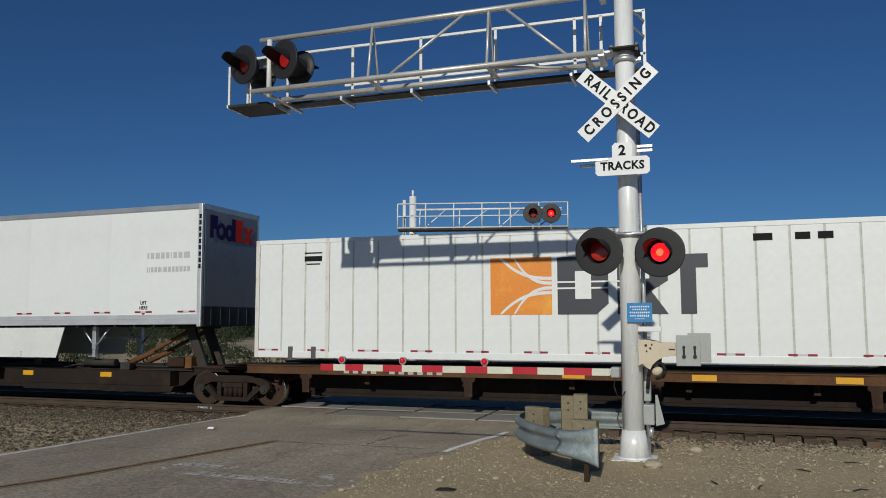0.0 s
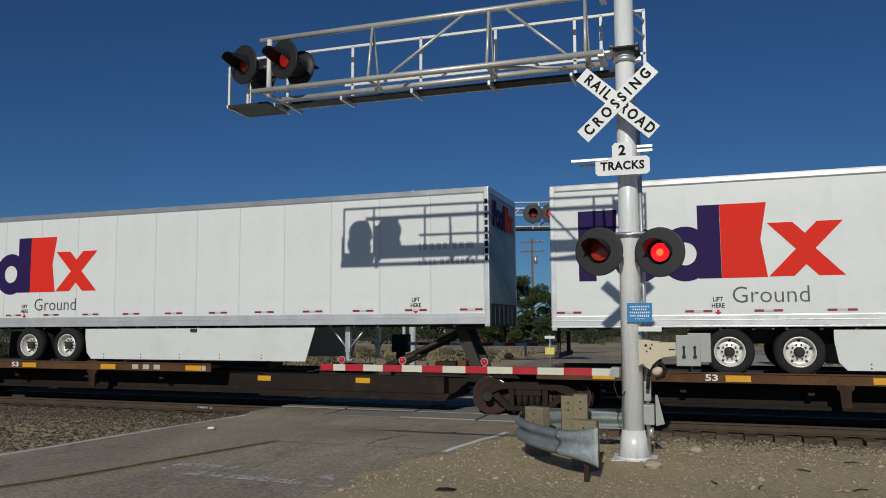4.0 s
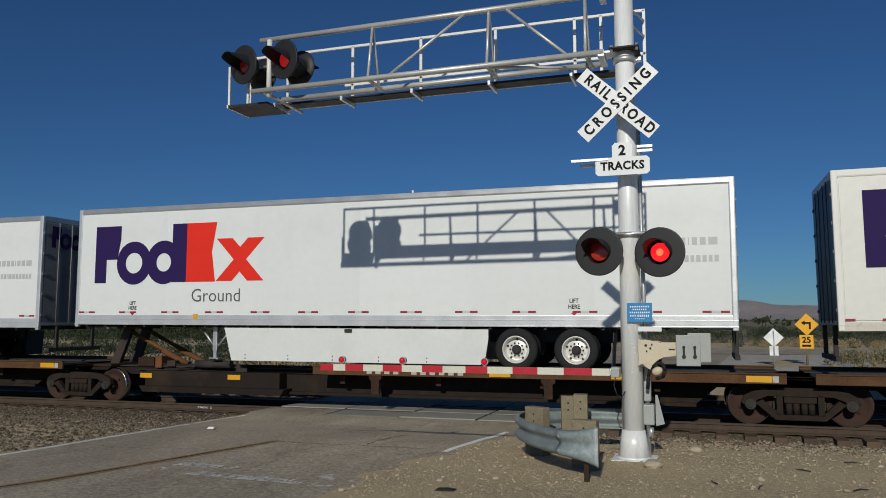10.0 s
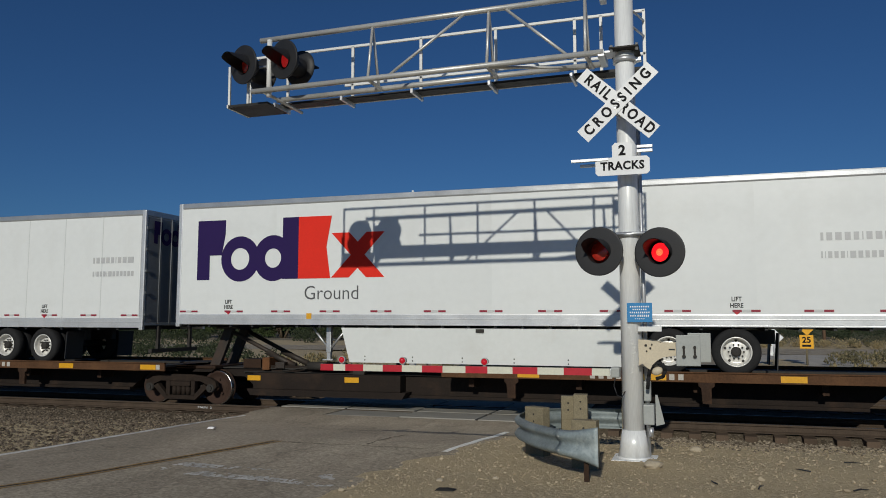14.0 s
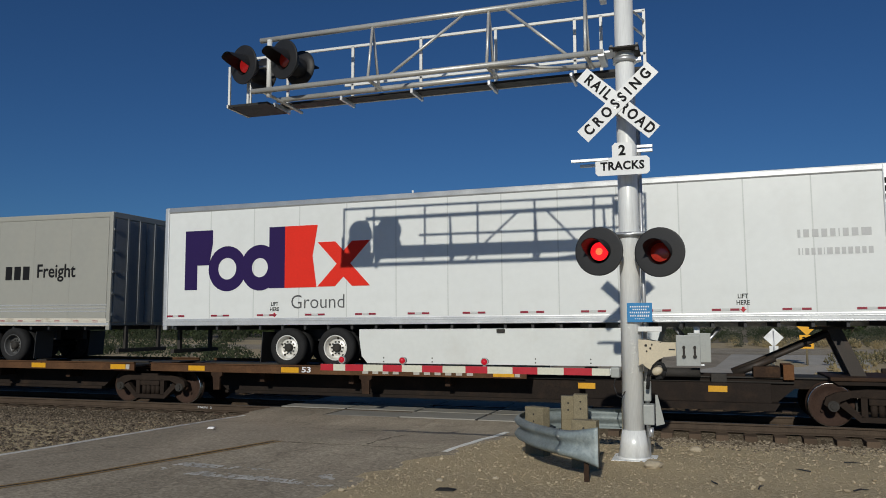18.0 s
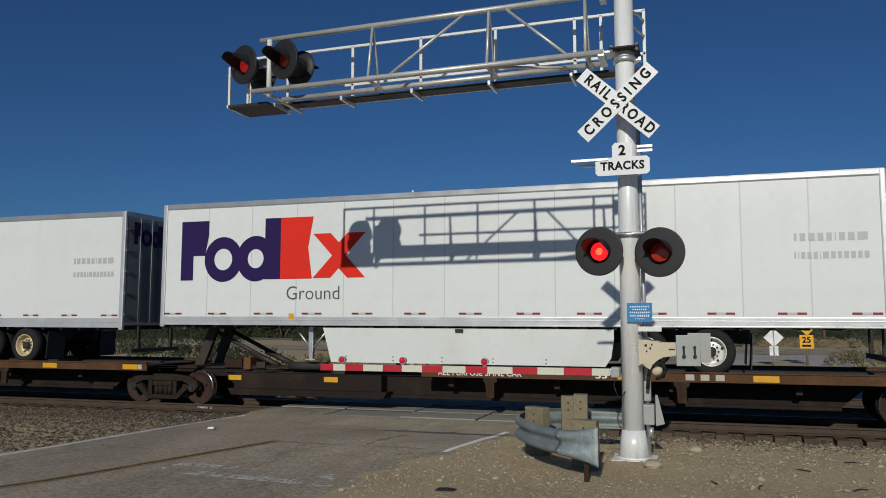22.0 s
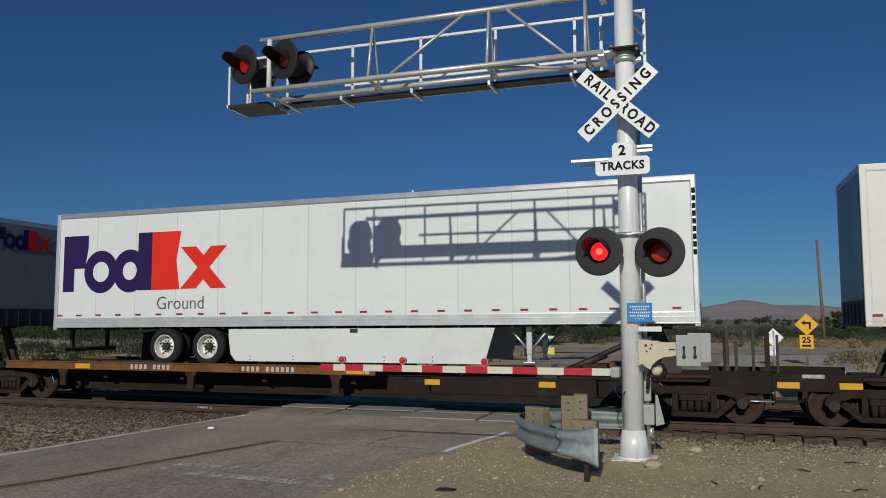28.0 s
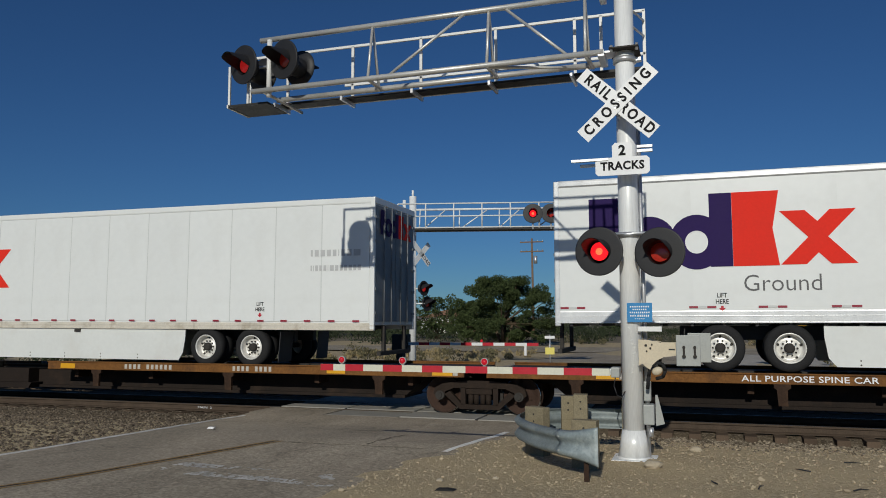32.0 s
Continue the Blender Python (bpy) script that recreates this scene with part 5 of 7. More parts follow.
for x in (0, LEN - 0.1, 1.85, LEN - 1.95):
    for y0, y1 in ((-0.004, 0.08), (WID - 0.08, WID + 0.004)):
        part("post", made("container_post_%.1f" % y0, lambda bm: box(bm, 0, 0.1, y0, y1, CB, CH, 0.01), M_BOX_POST), None, cont, at=pose(x, 0, 0))
for x in (0.9, 1.5):
    part("grey_block", made("grey_block", lambda bm: plates(bm, [(0, 0.12, 0.14, 0.42)], -0.004, 0.012), M_GREYTXT), None, cont, at=pose(x, 0, 0))
bm = bmesh.new()
plates(bm, [(0, 1.33, 0, 1.22)], 0.004, 0.012)
a = part("orange_square", bm, M_ORANGE, cont, "orange square mark", at=pose(5.8, 0, 1.13))
bm = bmesh.new()
for up in (1, -1):
    for x0, z_end, half in ((0.22, 0.15, 0.035), (0.52, 0.05, 0.035)):
        rows = []
        for q in range(17):
            f = q / 16
            x = x0 + (1.33 - x0) * f
            z = 0.61 + up * (z_end + (0.61 - z_end) * (1 - f) ** 2.6)
            rows.append([bm.verts.new((x, -0.002 if x0 > 0.3 else 0.0, min(1.22, max(0.0, z + d)))) for d in (-half, half)])
        for p, q in zip(rows, rows[1:]):
            bm.faces.new((p[0], p[1], q[1], q[0]))
part("white_arc", bm, M_TAPEWHITE, a)
M_BLOCK = mat("dark_block_print", (0.04, 0.042, 0.055), 0.5, 0, 0.1, 3, 30, 0.0)
for pts in ([(7.25, 1.13), (8.05, 1.13), (8.3, 1.35), (8.3, 2.1), (8.05, 2.33), (7.25, 2.33)], [(8.48, 1.13), (8.78, 1.13), (8.78, 1.52), (9.1, 1.13), (9.48, 1.13), (9.15, 1.6), (9.48, 1.8), (9.48, 2.2), (9.3, 2.33), (8.48, 2.33)], [(9.72, 1.13), (10.02, 1.13), (10.02, 2.05), (10.25, 2.05), (10.25, 2.33), (9.52, 2.33), (9.52, 2.05), (9.72, 2.05)]):
    bm = bmesh.new()
    slab(bm, pts, 0.004, 0.012)
    part("dark_block", bm, M_BLOCK, cont, "dark block mark")
for x0, x1, z0, z1 in ((7.62, 7.95, 1.45, 2.03), (8.78, 9.12, 1.85, 2.07), (7.25, 7.62, 1.79, 1.825), (7.25, 7.62, 1.66, 1.695), (7.95, 8.78, 1.79, 1.825), (7.95, 8.78, 1.66, 1.695)):
    bm = bmesh.new()
    box(bm, x0, x1, 0.001, 0.0045, z0, z1)
    part("block_opening", bm, M_BOX_WHITE, cont)
for x0, x1, z0, z1 in ((1.3, 1.75, 2.4, 2.52), (1.35, 1.7, 2.32, 2.35), (1.3, 1.75, 2.58, 2.61), (11.1, 11.45, 2.55, 2.69), (11.85, 12.12, 2.55, 2.69), (12.25, 12.52, 2.55, 2.69)):
    bm = bmesh.new()
    plates(bm, [(x0, x1, z0, z1)], 0.004, 0.012)
    part("letter_bar", bm, M_LETTER, cont)
tape_marks(cont, False, 0.01, CB + 0.16)
# end door is near-black, unlike the white sides
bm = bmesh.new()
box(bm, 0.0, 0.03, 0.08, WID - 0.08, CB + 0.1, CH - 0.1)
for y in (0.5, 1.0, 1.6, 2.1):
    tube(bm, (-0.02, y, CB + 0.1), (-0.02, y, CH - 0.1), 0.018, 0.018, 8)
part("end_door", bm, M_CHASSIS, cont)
ROLLING.append((cont, box_u, DECK, 0.0))


# ---- spine cars ----
M_RUSTBOX = mat("orange_rust", (0.15, 0.068, 0.03), 0.8, 0.0, 0.3, 4, 30, 0.15, stain=(0.12, 0.06, 0.03), stain_amt=0.5)


M_STENCIL = mat("faded_stencil_white", (0.5, 0.47, 0.42), 0.7, 0, 0.25, 6, 40, 0.05, stain=(0.25, 0.18, 0.12), stain_amt=0.5)
SILL_BARS = {-10.1: ((2.37, 2.44, 11),), -27.77: ((6.96, 0.97, 3),), -45.02: ((6.9, 0.97, 3),), -62.5: ((6.9, 0.97, 3),), -80.21: ((8.39, 2.35, 11),), -117.36: ((8.3, 2.35, 11),), -134.71: ((12.16, 0.63, 3),),
             -188.62: ((5.45, 2.69, 11),), -99.46: ((5.41, 2.64, 11),), -206.42: ((7.29, 0.87, 3),), -223.64: ((12.48, 0.84, 3),), -240.94: ((7.37, 0.8, 3),), -258.13: ((8.21, 2.49, 11),),
             -277.17: ((2.55, 1.22, 9), (5.76, 1.45, 11)), -316.09: ((9.39, 1.46, 11), (12.53, 1.1, 9)), -295.82: ((8.13, 0.43, 3),)}
SILL_53 = {-27.77: 3.0, -45.02: 3.0, -62.5: 3.0, -80.21: 12.75, -188.62: 3.91, -206.42: 10.86, -223.64: 10.72, -240.94: 10.86, -258.13: 11.8}
SILL_WORDS = {-223.64: (7.34, 1.0), -295.82: (3.6, 1.27)}


def spine_unit(a, b, u, wheels, yellow, label, platform_full=False):
    """One unit of an articulated spine car between its bogies at a and b; the trailer it carries starts at u."""
    th = thing("spine_car_unit", pose(u, 0, 0), label, "railway wagon", "spine car units")
    A, B = a - u, b - u
    body = M_YELLOWCAR if yellow else M_SILL
    cy = TRACK_Y[0]
    bm = bmesh.new()
    lo, hi = (0.3, 0.88)
    slab(bm, [(A - 0.4, 0.7), (A + 1.5, 0.68), (A + 1.95, lo), (B - 1.95, lo), (B - 1.5, 0.68), (B + 0.4, 0.7), (B + 0.4, hi), (A - 0.4, hi)], cy - 0.5, cy + 0.5)
    part("spine_beam", bm, M_SPINE, th, "deep centre spine beam")
    bm = bmesh.new()
    box(bm, A + 0.3, B - 0.3, cy - 0.56, cy + 0.56, hi, hi + 0.03, 0.01)
    part("spine_flange", bm, M_DARKSTEEL, th)
    bm = bmesh.new()
    box(bm, A + 1.9, B - 1.9, cy - 0.6, cy + 0.6, lo - 0.02, lo + 0.05, 0.01)
    part("lower_flange", bm, M_SPINE, th)
    if wheels == "R":
        d0, d1 = LEN - 9.2, B - 0.25
    else:
        d0, d1 = A + 0.25, 9.2
    if platform_full:
        d0, d1 = A + 0.6, B - 0.6
    drop = 0.0 if platform_full else 0.07
    for y0, y1 in ((0.0, 0.86), (1.73, 2.59)):
        bm = bmesh.new()
        box(bm, d0, d1, y0, y1, DECK - 0.05 - drop, DECK - 0.004 - drop)
        part("wheel_deck", bm, M_DARKSTEEL, th, "dark steel running deck")
    for y0, y1 in ((-0.055, 0.0), (2.59, 2.645)):
        bm = bmesh.new()
        box(bm, d0, d1, y0, y1, DECK - 0.21, DECK - 0.02, 0.008)
        box(bm, d0, d1, y0 - 0.025, y1 + 0.01, DECK - 0.03, DECK - 0.004)
        part("side_sill", bm, body, th)
    x = d0 + 0.5
    while x < d1 - 0.3:
        part("cross_bearer", made("cross_bearer", lambda bm: slab(bm, [(0, DECK - 0.13), (0.12, DECK - 0.13), (0.12, 0.6), (0, 0.6)], 0.35, 2.25), M_RUST), None, th, at=pose(x, 0, 0))
        x += 2.35
    x = max(d0 + 1.4, A + 2.0)
    while x < min(d1 - 0.6, B - 2.2):
        part("sill_bracket", made("sill_bracket", lambda bm: slab(bm, [(0.0, DECK - 0.205), (0.0, 0.76), (0.05, 0.72), (0.07, 0.42), (0.24, 0.42), (0.24, 0.72), (0.3, 0.76), (0.3, DECK - 0.205)], -0.05, 0.02), M_RUST), None, th, at=pose(x, 0, 0))
        x += 3.9
    k = 0
    for x in np.arange(d1 - 0.72, d0 + 0.1, -2.55):
        if any(x0 - 0.5 < x < x0 + w + 0.05 for x0, w, n in SILL_BARS.get(u, ()) + (((SILL_WORDS[u][0], 2.4, 1),) if u in SILL_WORDS else ())):
            continue
        part("reflector", made("car_reflector", lambda bm: box(bm, 0, 0.46, -0.062, -0.0555, DECK - 0.18, DECK - 0.06), M_REFLECT), None, th, "yellow reflector strip", at=pose(x, 0, 0))
        if k == 0:
            part("reflector_tip", made("reflector_tip", lambda bm: box(bm, 0.47, 0.58, -0.062, -0.0555, DECK - 0.18, DECK - 0.06), M_STENCIL), None, th, at=pose(x, 0, 0))
        k += 1
    o0, o1 = (A + 1.2, d0 - 0.4) if wheels == "R" else (d1 + 0.4, B - 1.2)
    for x in np.arange(o0 + 0.6, o1 - 0.4, 2.6):
        part("reflector", made("car_reflector_low", lambda bm: box(bm, 0, 0.36, cy - 0.868, cy - 0.86, 0.62, 0.74), M_REFLECT), None, th, "yellow reflector strip", at=pose(x, 0, 0))
    # hitch stand with its folding strut
    hx = 0.95 if wheels == "R" else LEN - 0.95
    sg = 1 if wheels == "R" else -1
    ft = hx - sg * 0.42
    for y in (cy - 0.42, cy + 0.3):
        bm = bmesh.new()
        slab(bm, [(ft - 0.14, 0.88), (ft + 0.14, 0.88), (hx + 0.13, DECK + BOT - 0.05), (hx - 0.13, DECK + BOT - 0.05)], y, y + 0.12)
        part("hitch_leg", bm, M_GREASE, th)
        bm = bmesh.new()
        tube(bm, (hx, y + 0.06, DECK + BOT - 0.1), (hx + sg * 1.9, y + 0.06, 0.95), 0.055, 0.055, 8)
        tube(bm, (hx + sg * 1.1, y + 0.06, 1.28), (hx + sg * 1.9, y + 0.06, 0.95), 0.075, 0.075, 8)
        part("hitch_strut", bm, M_GREASE if int(u) % 3 else M_RUSTBOX, th, "folding hitch strut")
    bm = bmesh.new()
    box(bm, hx - 0.35, hx + 0.35, cy - 0.45, cy + 0.45, DECK + BOT - 0.06, DECK + BOT - 0.005, 0.01)
    part("hitch_plate", bm, M_GREASE, th, "greasy trailer hitch plate")
    # end platform over the bogies, pipes and brake gear
    for x0, x1 in ((A - 0.35, A + 0.9), (B - 0.9, B + 0.35)):
        bm = bmesh.new()
        box(bm, x0, x1, cy - 0.9, cy + 0.9, 0.88, 0.95, 0.015)
        part("end_plate", bm, M_RUST, th)
        for y in (cy - 0.86, cy + 0.8):
            bm = bmesh.new()
            slab(bm, [(x0 + 0.15, 0.8), (x1 - 0.15, 0.8), (x1, 0.9), (x0, 0.9)], y, y + 0.06)
            part("end_web", bm, M_SPINE, th)
    # wide box section beyond the running deck, with a lip along its foot
    w0, w1 = (A + 1.8, d0 - 1.0) if wheels == "R" else (d1 + 1.0, B - 1.8)
    if w1 > w0 + 1:
        bm = bmesh.new()
        box(bm, w0 + 0.15, w1 - 0.15, cy - 0.86, cy + 0.86, 0.42, 0.8, 0.015)
        part("box_section", bm, M_SPINE, th, "wide brown box section")
        bm = bmesh.new()
        slab(bm, [(w0, 0.42), (w0 + 0.1, 0.27), (w1 - 0.1, 0.27), (w1, 0.42)], cy - 0.9, cy + 0.9)
        part("box_lip", bm, M_SPINE, th)
    # clutter on the spine: boxes, brackets and a raised channel
    c0, c1 = (A + 1.5, d0 - 0.2) if wheels == "R" else (d1 + 0.2, B - 1.5)
    e = c0 if wheels == "R" else c1 - 0.75
    for x0, x1, y0, y1, z0, z1, mm in ((e, e + 0.5, cy - 0.6, cy - 0.1, 0.9, 1.12, M_RUST), (e + 0.55, e + 0.75, cy - 0.62, cy + 0.1, 0.86, 1.16, M_RUSTBOX), (c0 + 0.3, c1 - 0.9, cy - 0.55, cy - 0.48, 0.9, 0.97, M_SPINE), (c0 + 0.9, c0 + 1.15, cy - 0.6, cy - 0.3, 0.9, 1.05, M_GREASE)):
        if x1 > x0:
            bm = bmesh.new()
            box(bm, x0, x1, y0, y1, z0, z1, 0.012)
            part("bracket_box", bm, mm, th)
    bm = bmesh.new()
    tube(bm, (A + 1.5, cy - 0.55, 0.8), (B - 1.5, cy - 0.55, 0.8), 0.022, 0.022, 6)
    c = (o0 + o1) / 2
    tube(bm, (c - 0.5, cy - 0.7, 0.98), (c + 0.5, cy - 0.7, 0.98), 0.1, 0.1, 12)
    tube(bm, (c - 1.2, cy - 0.7, 0.84), (c - 0.5, cy - 0.7, 0.96), 0.02, 0.02, 6)
    box(bm, c + 0.7, c + 1.0, cy - 0.8, cy - 0.6, 0.8, 0.98, 0.02)
    part("brake_gear", bm, M_DARKSTEEL, th)
    for x, w, n in SILL_BARS.get(u, ((d0 + 3.2, 1.9, 11),)):
        for i in range(n):
            if i != 4:
                part("number_bar", made("car_number_bar_%.2f" % (w / n), lambda bm: box(bm, 0, w / n * 0.58, -0.003, 0, 0, 0.115), M_STENCIL), None, th, at=pose(x + w / n * i, -0.056, DECK - 0.17))
    if u in SILL_53:
        part("lettering", text_mesh("53", 0.17, M_SIGN, "LEFT", 1.5, 0.004), None, th, "white stencilled figures", at=pose(SILL_53[u], -0.058, DECK - 0.115))
    if u in SILL_WORDS:
        part("lettering", text_mesh("ALL PURPOSE SPINE CAR", 0.16, M_SIGN, "LEFT", SILL_WORDS[u][1], 0.002, space=1.05), None, th, "white stencilled words", at=pose(SILL_WORDS[u][0], -0.06, DECK - 0.115))
    ROLLING.append((th, u, 0.0, 0.0))
    return th


def side_frame(bm, y0, y1):
    """A cast side frame: a top chord between the axle boxes, raking lower arms and two spring columns, with open windows."""
    for g in (-1, 1):
        for pts in ([(-1.05, 0.45), (-0.98, 0.39), (-0.8, 0.39), (-0.78, 0.5), (-0.6, 0.57), (-0.6, 0.71), (-0.84, 0.67), (-1.01, 0.58)],
                    [(-0.8, 0.44), (-0.44, 0.13), (-0.34, 0.13), (-0.34, 0.23), (-0.42, 0.26), (-0.67, 0.51)],
                    [(-0.42, 0.22), (-0.31, 0.22), (-0.31, 0.6), (-0.42, 0.6)]):
            slab(bm, [(x * g, z) for x, z in (pts if g < 0 else pts[::-1])], y0, y1)
    slab(bm, [(-0.6, 0.58), (0.6, 0.58), (0.6, 0.71), (0.3, 0.74), (-0.3, 0.74), (-0.6, 0.71)], y0, y1)
    slab(bm, [(-0.34, 0.13), (0.34, 0.13), (0.34, 0.23), (-0.34, 0.23)], y0, y1)


def bogie(u):
    th = thing("rail_bogie", pose(u, 0, 0), "dusty brown two-axle freight bogie with spring side frames", "bogie", "bogies")
    cy = TRACK_Y[0]
    for y in (cy - 1.05, cy + 0.93):
        f = part("side_frame", made("side_frame", lambda bm: side_frame(bm, 0, 0.12), M_CAST), None, th, at=pose(0, y, 0))
        part("spring_nest", made("spring_nest", lambda bm: ([tube(bm, (x, 0.06, 0.24), (x, 0.06, 0.46), 0.062, 0.062, 10) for x in (-0.2, -0.07, 0.07, 0.2)], box(bm, -0.29, 0.29, -0.02, 0.14, 0.45, 0.57, 0.02)), M_CAST), None, f)
        for x in (-0.89, 0.89):
            part("bearing", made("bearing", lambda bm: (tube(bm, (0, -0.05, 0.42), (0, 0.14, 0.42), 0.1, 0.1, 16), tube(bm, (0, -0.075, 0.42), (0, -0.05, 0.42), 0.06, 0.06, 12)), M_DARKSTEEL), None, f, at=pose(x, 0, 0))
    part("bolster", made("bolster", lambda bm: box(bm, -0.22, 0.22, cy - 1.0, cy + 1.0, 0.44, 0.62, 0.03), M_CAST), None, th)
    part("brake_beam", made("brake_beam", lambda bm: (tube(bm, (-0.4, cy - 0.75, 0.38), (-0.4, cy + 0.75, 0.38), 0.04, 0.04, 8), tube(bm, (0.4, cy - 0.75, 0.38), (0.4, cy + 0.75, 0.38), 0.04, 0.04, 8), [box(bm, x - 0.03, x + 0.03, y - 0.05, y + 0.05, 0.3, 0.52) for x in (-0.44, 0.44) for y in (cy - 0.75, cy + 0.75)]), M_DARKSTEEL), None, th)

    def wheelset(bm):
        for y, s in ((-0.7175, -1), (0.7175, 1)):
            prof = [(0.0, 0.1), (0.1, 0.1), (0.11, 0.05), (0.3, 0.0), (0.34, 0.06), (0.405, 0.065), (0.42, 0.055), (0.422, -0.04), (0.445, -0.055), (0.445, -0.08), (0.35, -0.08), (0.32, -0.04), (0.1, -0.02), (0.09, -0.1), (0.0, -0.1)]
            lathe(bm, [(r, (yy) * s) for r, yy in prof], (0, y, 0), 36)
        k = len(bm.faces)
        for f in bm.faces:
            if all(0.4 < math.hypot(v.co.x, v.co.z) < 0.43 for v in f.verts):
                f.material_index = 1
        tube(bm, (0, -1.0, 0), (0, 1.0, 0), 0.085, 0.085, 12)
        for y in (-0.775, 0.775):
            for i in range(3):
                a = 2 * math.pi * i / 3
                tube(bm, (0.2 * math.cos(a), y - 0.012, 0.2 * math.sin(a)), (0.2 * math.cos(a), y + 0.012, 0.2 * math.sin(a)), 0.03, 0.03, 8)
    for x in (-0.89, 0.89):
        ws = part("wheelset", made("wheelset", wheelset, (M_WHEEL, M_TREAD)), None, th, "steel wheels with bright treads", at=pose(x, cy, 0.42))
        WHEELSETS.append((ws, u, x, cy))
    ROLLING.append((th, u, 0.0, 0.0))


CARS = [
    ([(-10.1, "L"), (-27.77, "L"), (-45.02, "L"), (-62.5, "L"), (-80.21, "R")], [6.2, -10.85, -28.25, -45.6, -62.9, -79.4], False),
    ([(-99.46, "L"), (-117.36, "R"), (-134.71, "R"), (-152.01, "R"), (-169.15, "R")], [-83.5, -100.15, -117.4, -134.75, -152.0, -168.2], False),
    ([(-188.62, "L"), (-206.42, "R"), (-223.64, "R"), (-240.94, "R"), (-258.13, "R")], [-172.7, -189.15, -206.4, -223.7, -241.0, -257.8], False),
    ([(-277.17, "L"), (-295.82, "L"), (-316.09, "R")], [-261.2, -278.9, -297.55, -316.6], True),
]
for units, joints, yellow in CARS:
    for (u, wh), b, a in zip(units, joints, joints[1:]):
        spine_unit(a, b, u, wh, yellow, "rusty brown spine car unit with yellow reflectors" if not yellow else "weathered yellow-brown spine car unit with white stencils", platform_full=(u == -10.1))
    for j in joints:
        bogie(j)
for a, b in ((-79.4, -83.5), (-168.2, -172.7), (-257.8, -261.2)):
    th = thing("coupler", pose(a, 0, 0), "rusty coupled knuckle couplers between two wagons", "coupler", "couplers")
    cy = TRACK_Y[0]
    bm = bmesh.new()
    box(bm, b - a + 1.2, -1.2, cy - 0.1, cy + 0.1, 0.72, 0.92, 0.02)
    part("shank", bm, M_CAST, th)
    c = (b - a) / 2
    bm = bmesh.new()
    box(bm, c - 0.3, c + 0.3, cy - 0.2, cy + 0.18, 0.66, 0.98, 0.05)
    part("knuckle", bm, M_CAST, th)
    bm = bmesh.new()
    tube(bm, (c - 1.2, cy - 0.35, 0.8), (c - 0.3, cy - 0.4, 0.42), 0.03, 0.03, 8)
    tube(bm, (c - 0.3, cy - 0.4, 0.42), (c + 0.3, cy - 0.4, 0.42), 0.03, 0.03, 8)
    tube(bm, (c + 0.3, cy - 0.4, 0.42), (c + 1.2, cy - 0.35, 0.8), 0.03, 0.03, 8)
    part("air_hose", bm, M_TYRE, th)
    for x, y, z1, r, mm in ((-2.75, cy - 0.75, 1.86, 0.035, M_GREASE), (-2.0, cy - 0.75, 1.8, 0.045, M_RUST), (-2.55, cy, 1.6, 0.03, M_GREASE), (-1.8, cy - 0.6, 1.75, 0.025, M_GREASE), (-2.2, cy + 0.3, 1.95, 0.03, M_GREASE), (-2.75, cy + 0.75, 1.7, 0.04, M_RUST)):
        bm = bmesh.new()
        box(bm, x - r, x + r, y - r, y + r, 0.86, z1, 0.01)
        part("end_post", bm, mm, th)
    for x0, x1, y in ((-2.95, -2.55, cy - 0.8), (-2.2, -1.6, cy - 0.8)):
        bm = bmesh.new()
        box(bm, x0, x1, y, y + 1.6, 0.74, 0.88, 0.015)
        part("end_sill", bm, M_SPINE, th)
    for x0, x1, y0, y1, z0, z1, mm in ((-1.95, -0.35, cy - 0.85, cy - 0.72, 0.66, 1.0, M_SPINE), (b - a + 0.3, b - a + 1.45, cy - 0.85, cy - 0.72, 0.6, 1.04, M_SPINE), (-1.9, -0.4, cy + 0.72, cy + 0.85, 0.62, 1.06, M_SPINE), (b - a + 0.3, b - a + 1.45, cy + 0.72, cy + 0.85, 0.6, 1.04, M_SPINE), (-2.6, -1.9, cy - 0.55, cy - 0.3, 0.35, 0.7, M_GREASE), (b - a + 0.4, b - a + 1.3, cy - 0.6, cy - 0.2, 0.3, 0.6, M_GREASE)):
        bm = bmesh.new()
        box(bm, x0, x1, y0, y1, z0, z1, 0.015)
        part("end_frame", bm, mm, th)
    bm = bmesh.new()
    box(bm, -1.4, -1.0, cy - 0.854, cy - 0.85, 0.92, 0.99)
    for x in (-1.85, -0.75):
        part("reflector", made("end_reflector", lambda bm: box(bm, 0, 0.4, cy - 0.856, cy - 0.85, 0.72, 0.84), M_REFLECT), None, th, "yellow reflector strip", at=pose(x, 0, 0))
    part("stencil_patch", bm, M_STENCIL, th, "worn pale stencil patch")
    for z in (0.45, 0.62):
        bm = bmesh.new()
        tube(bm, (-2.6, cy - 0.82, z), (-1.9, cy - 0.82, z), 0.018, 0.018, 6)
        part("step_rung", bm, M_GALV, th)
    for x in (-2.6, -1.9):
        bm = bmesh.new()
        tube(bm, (x, cy - 0.82, 0.42), (x, cy - 0.8, 0.88), 0.018, 0.018, 6)
        part("step_rail", bm, M_RUST, th)
    ROLLING.append((th, a, 0.0, 0.0))

# ---- guard rail round the mast ----
guard = thing("guard_rail", EYE_SCALED, "bent galvanised guard rail on wooden posts beside the mast", "guard rail")


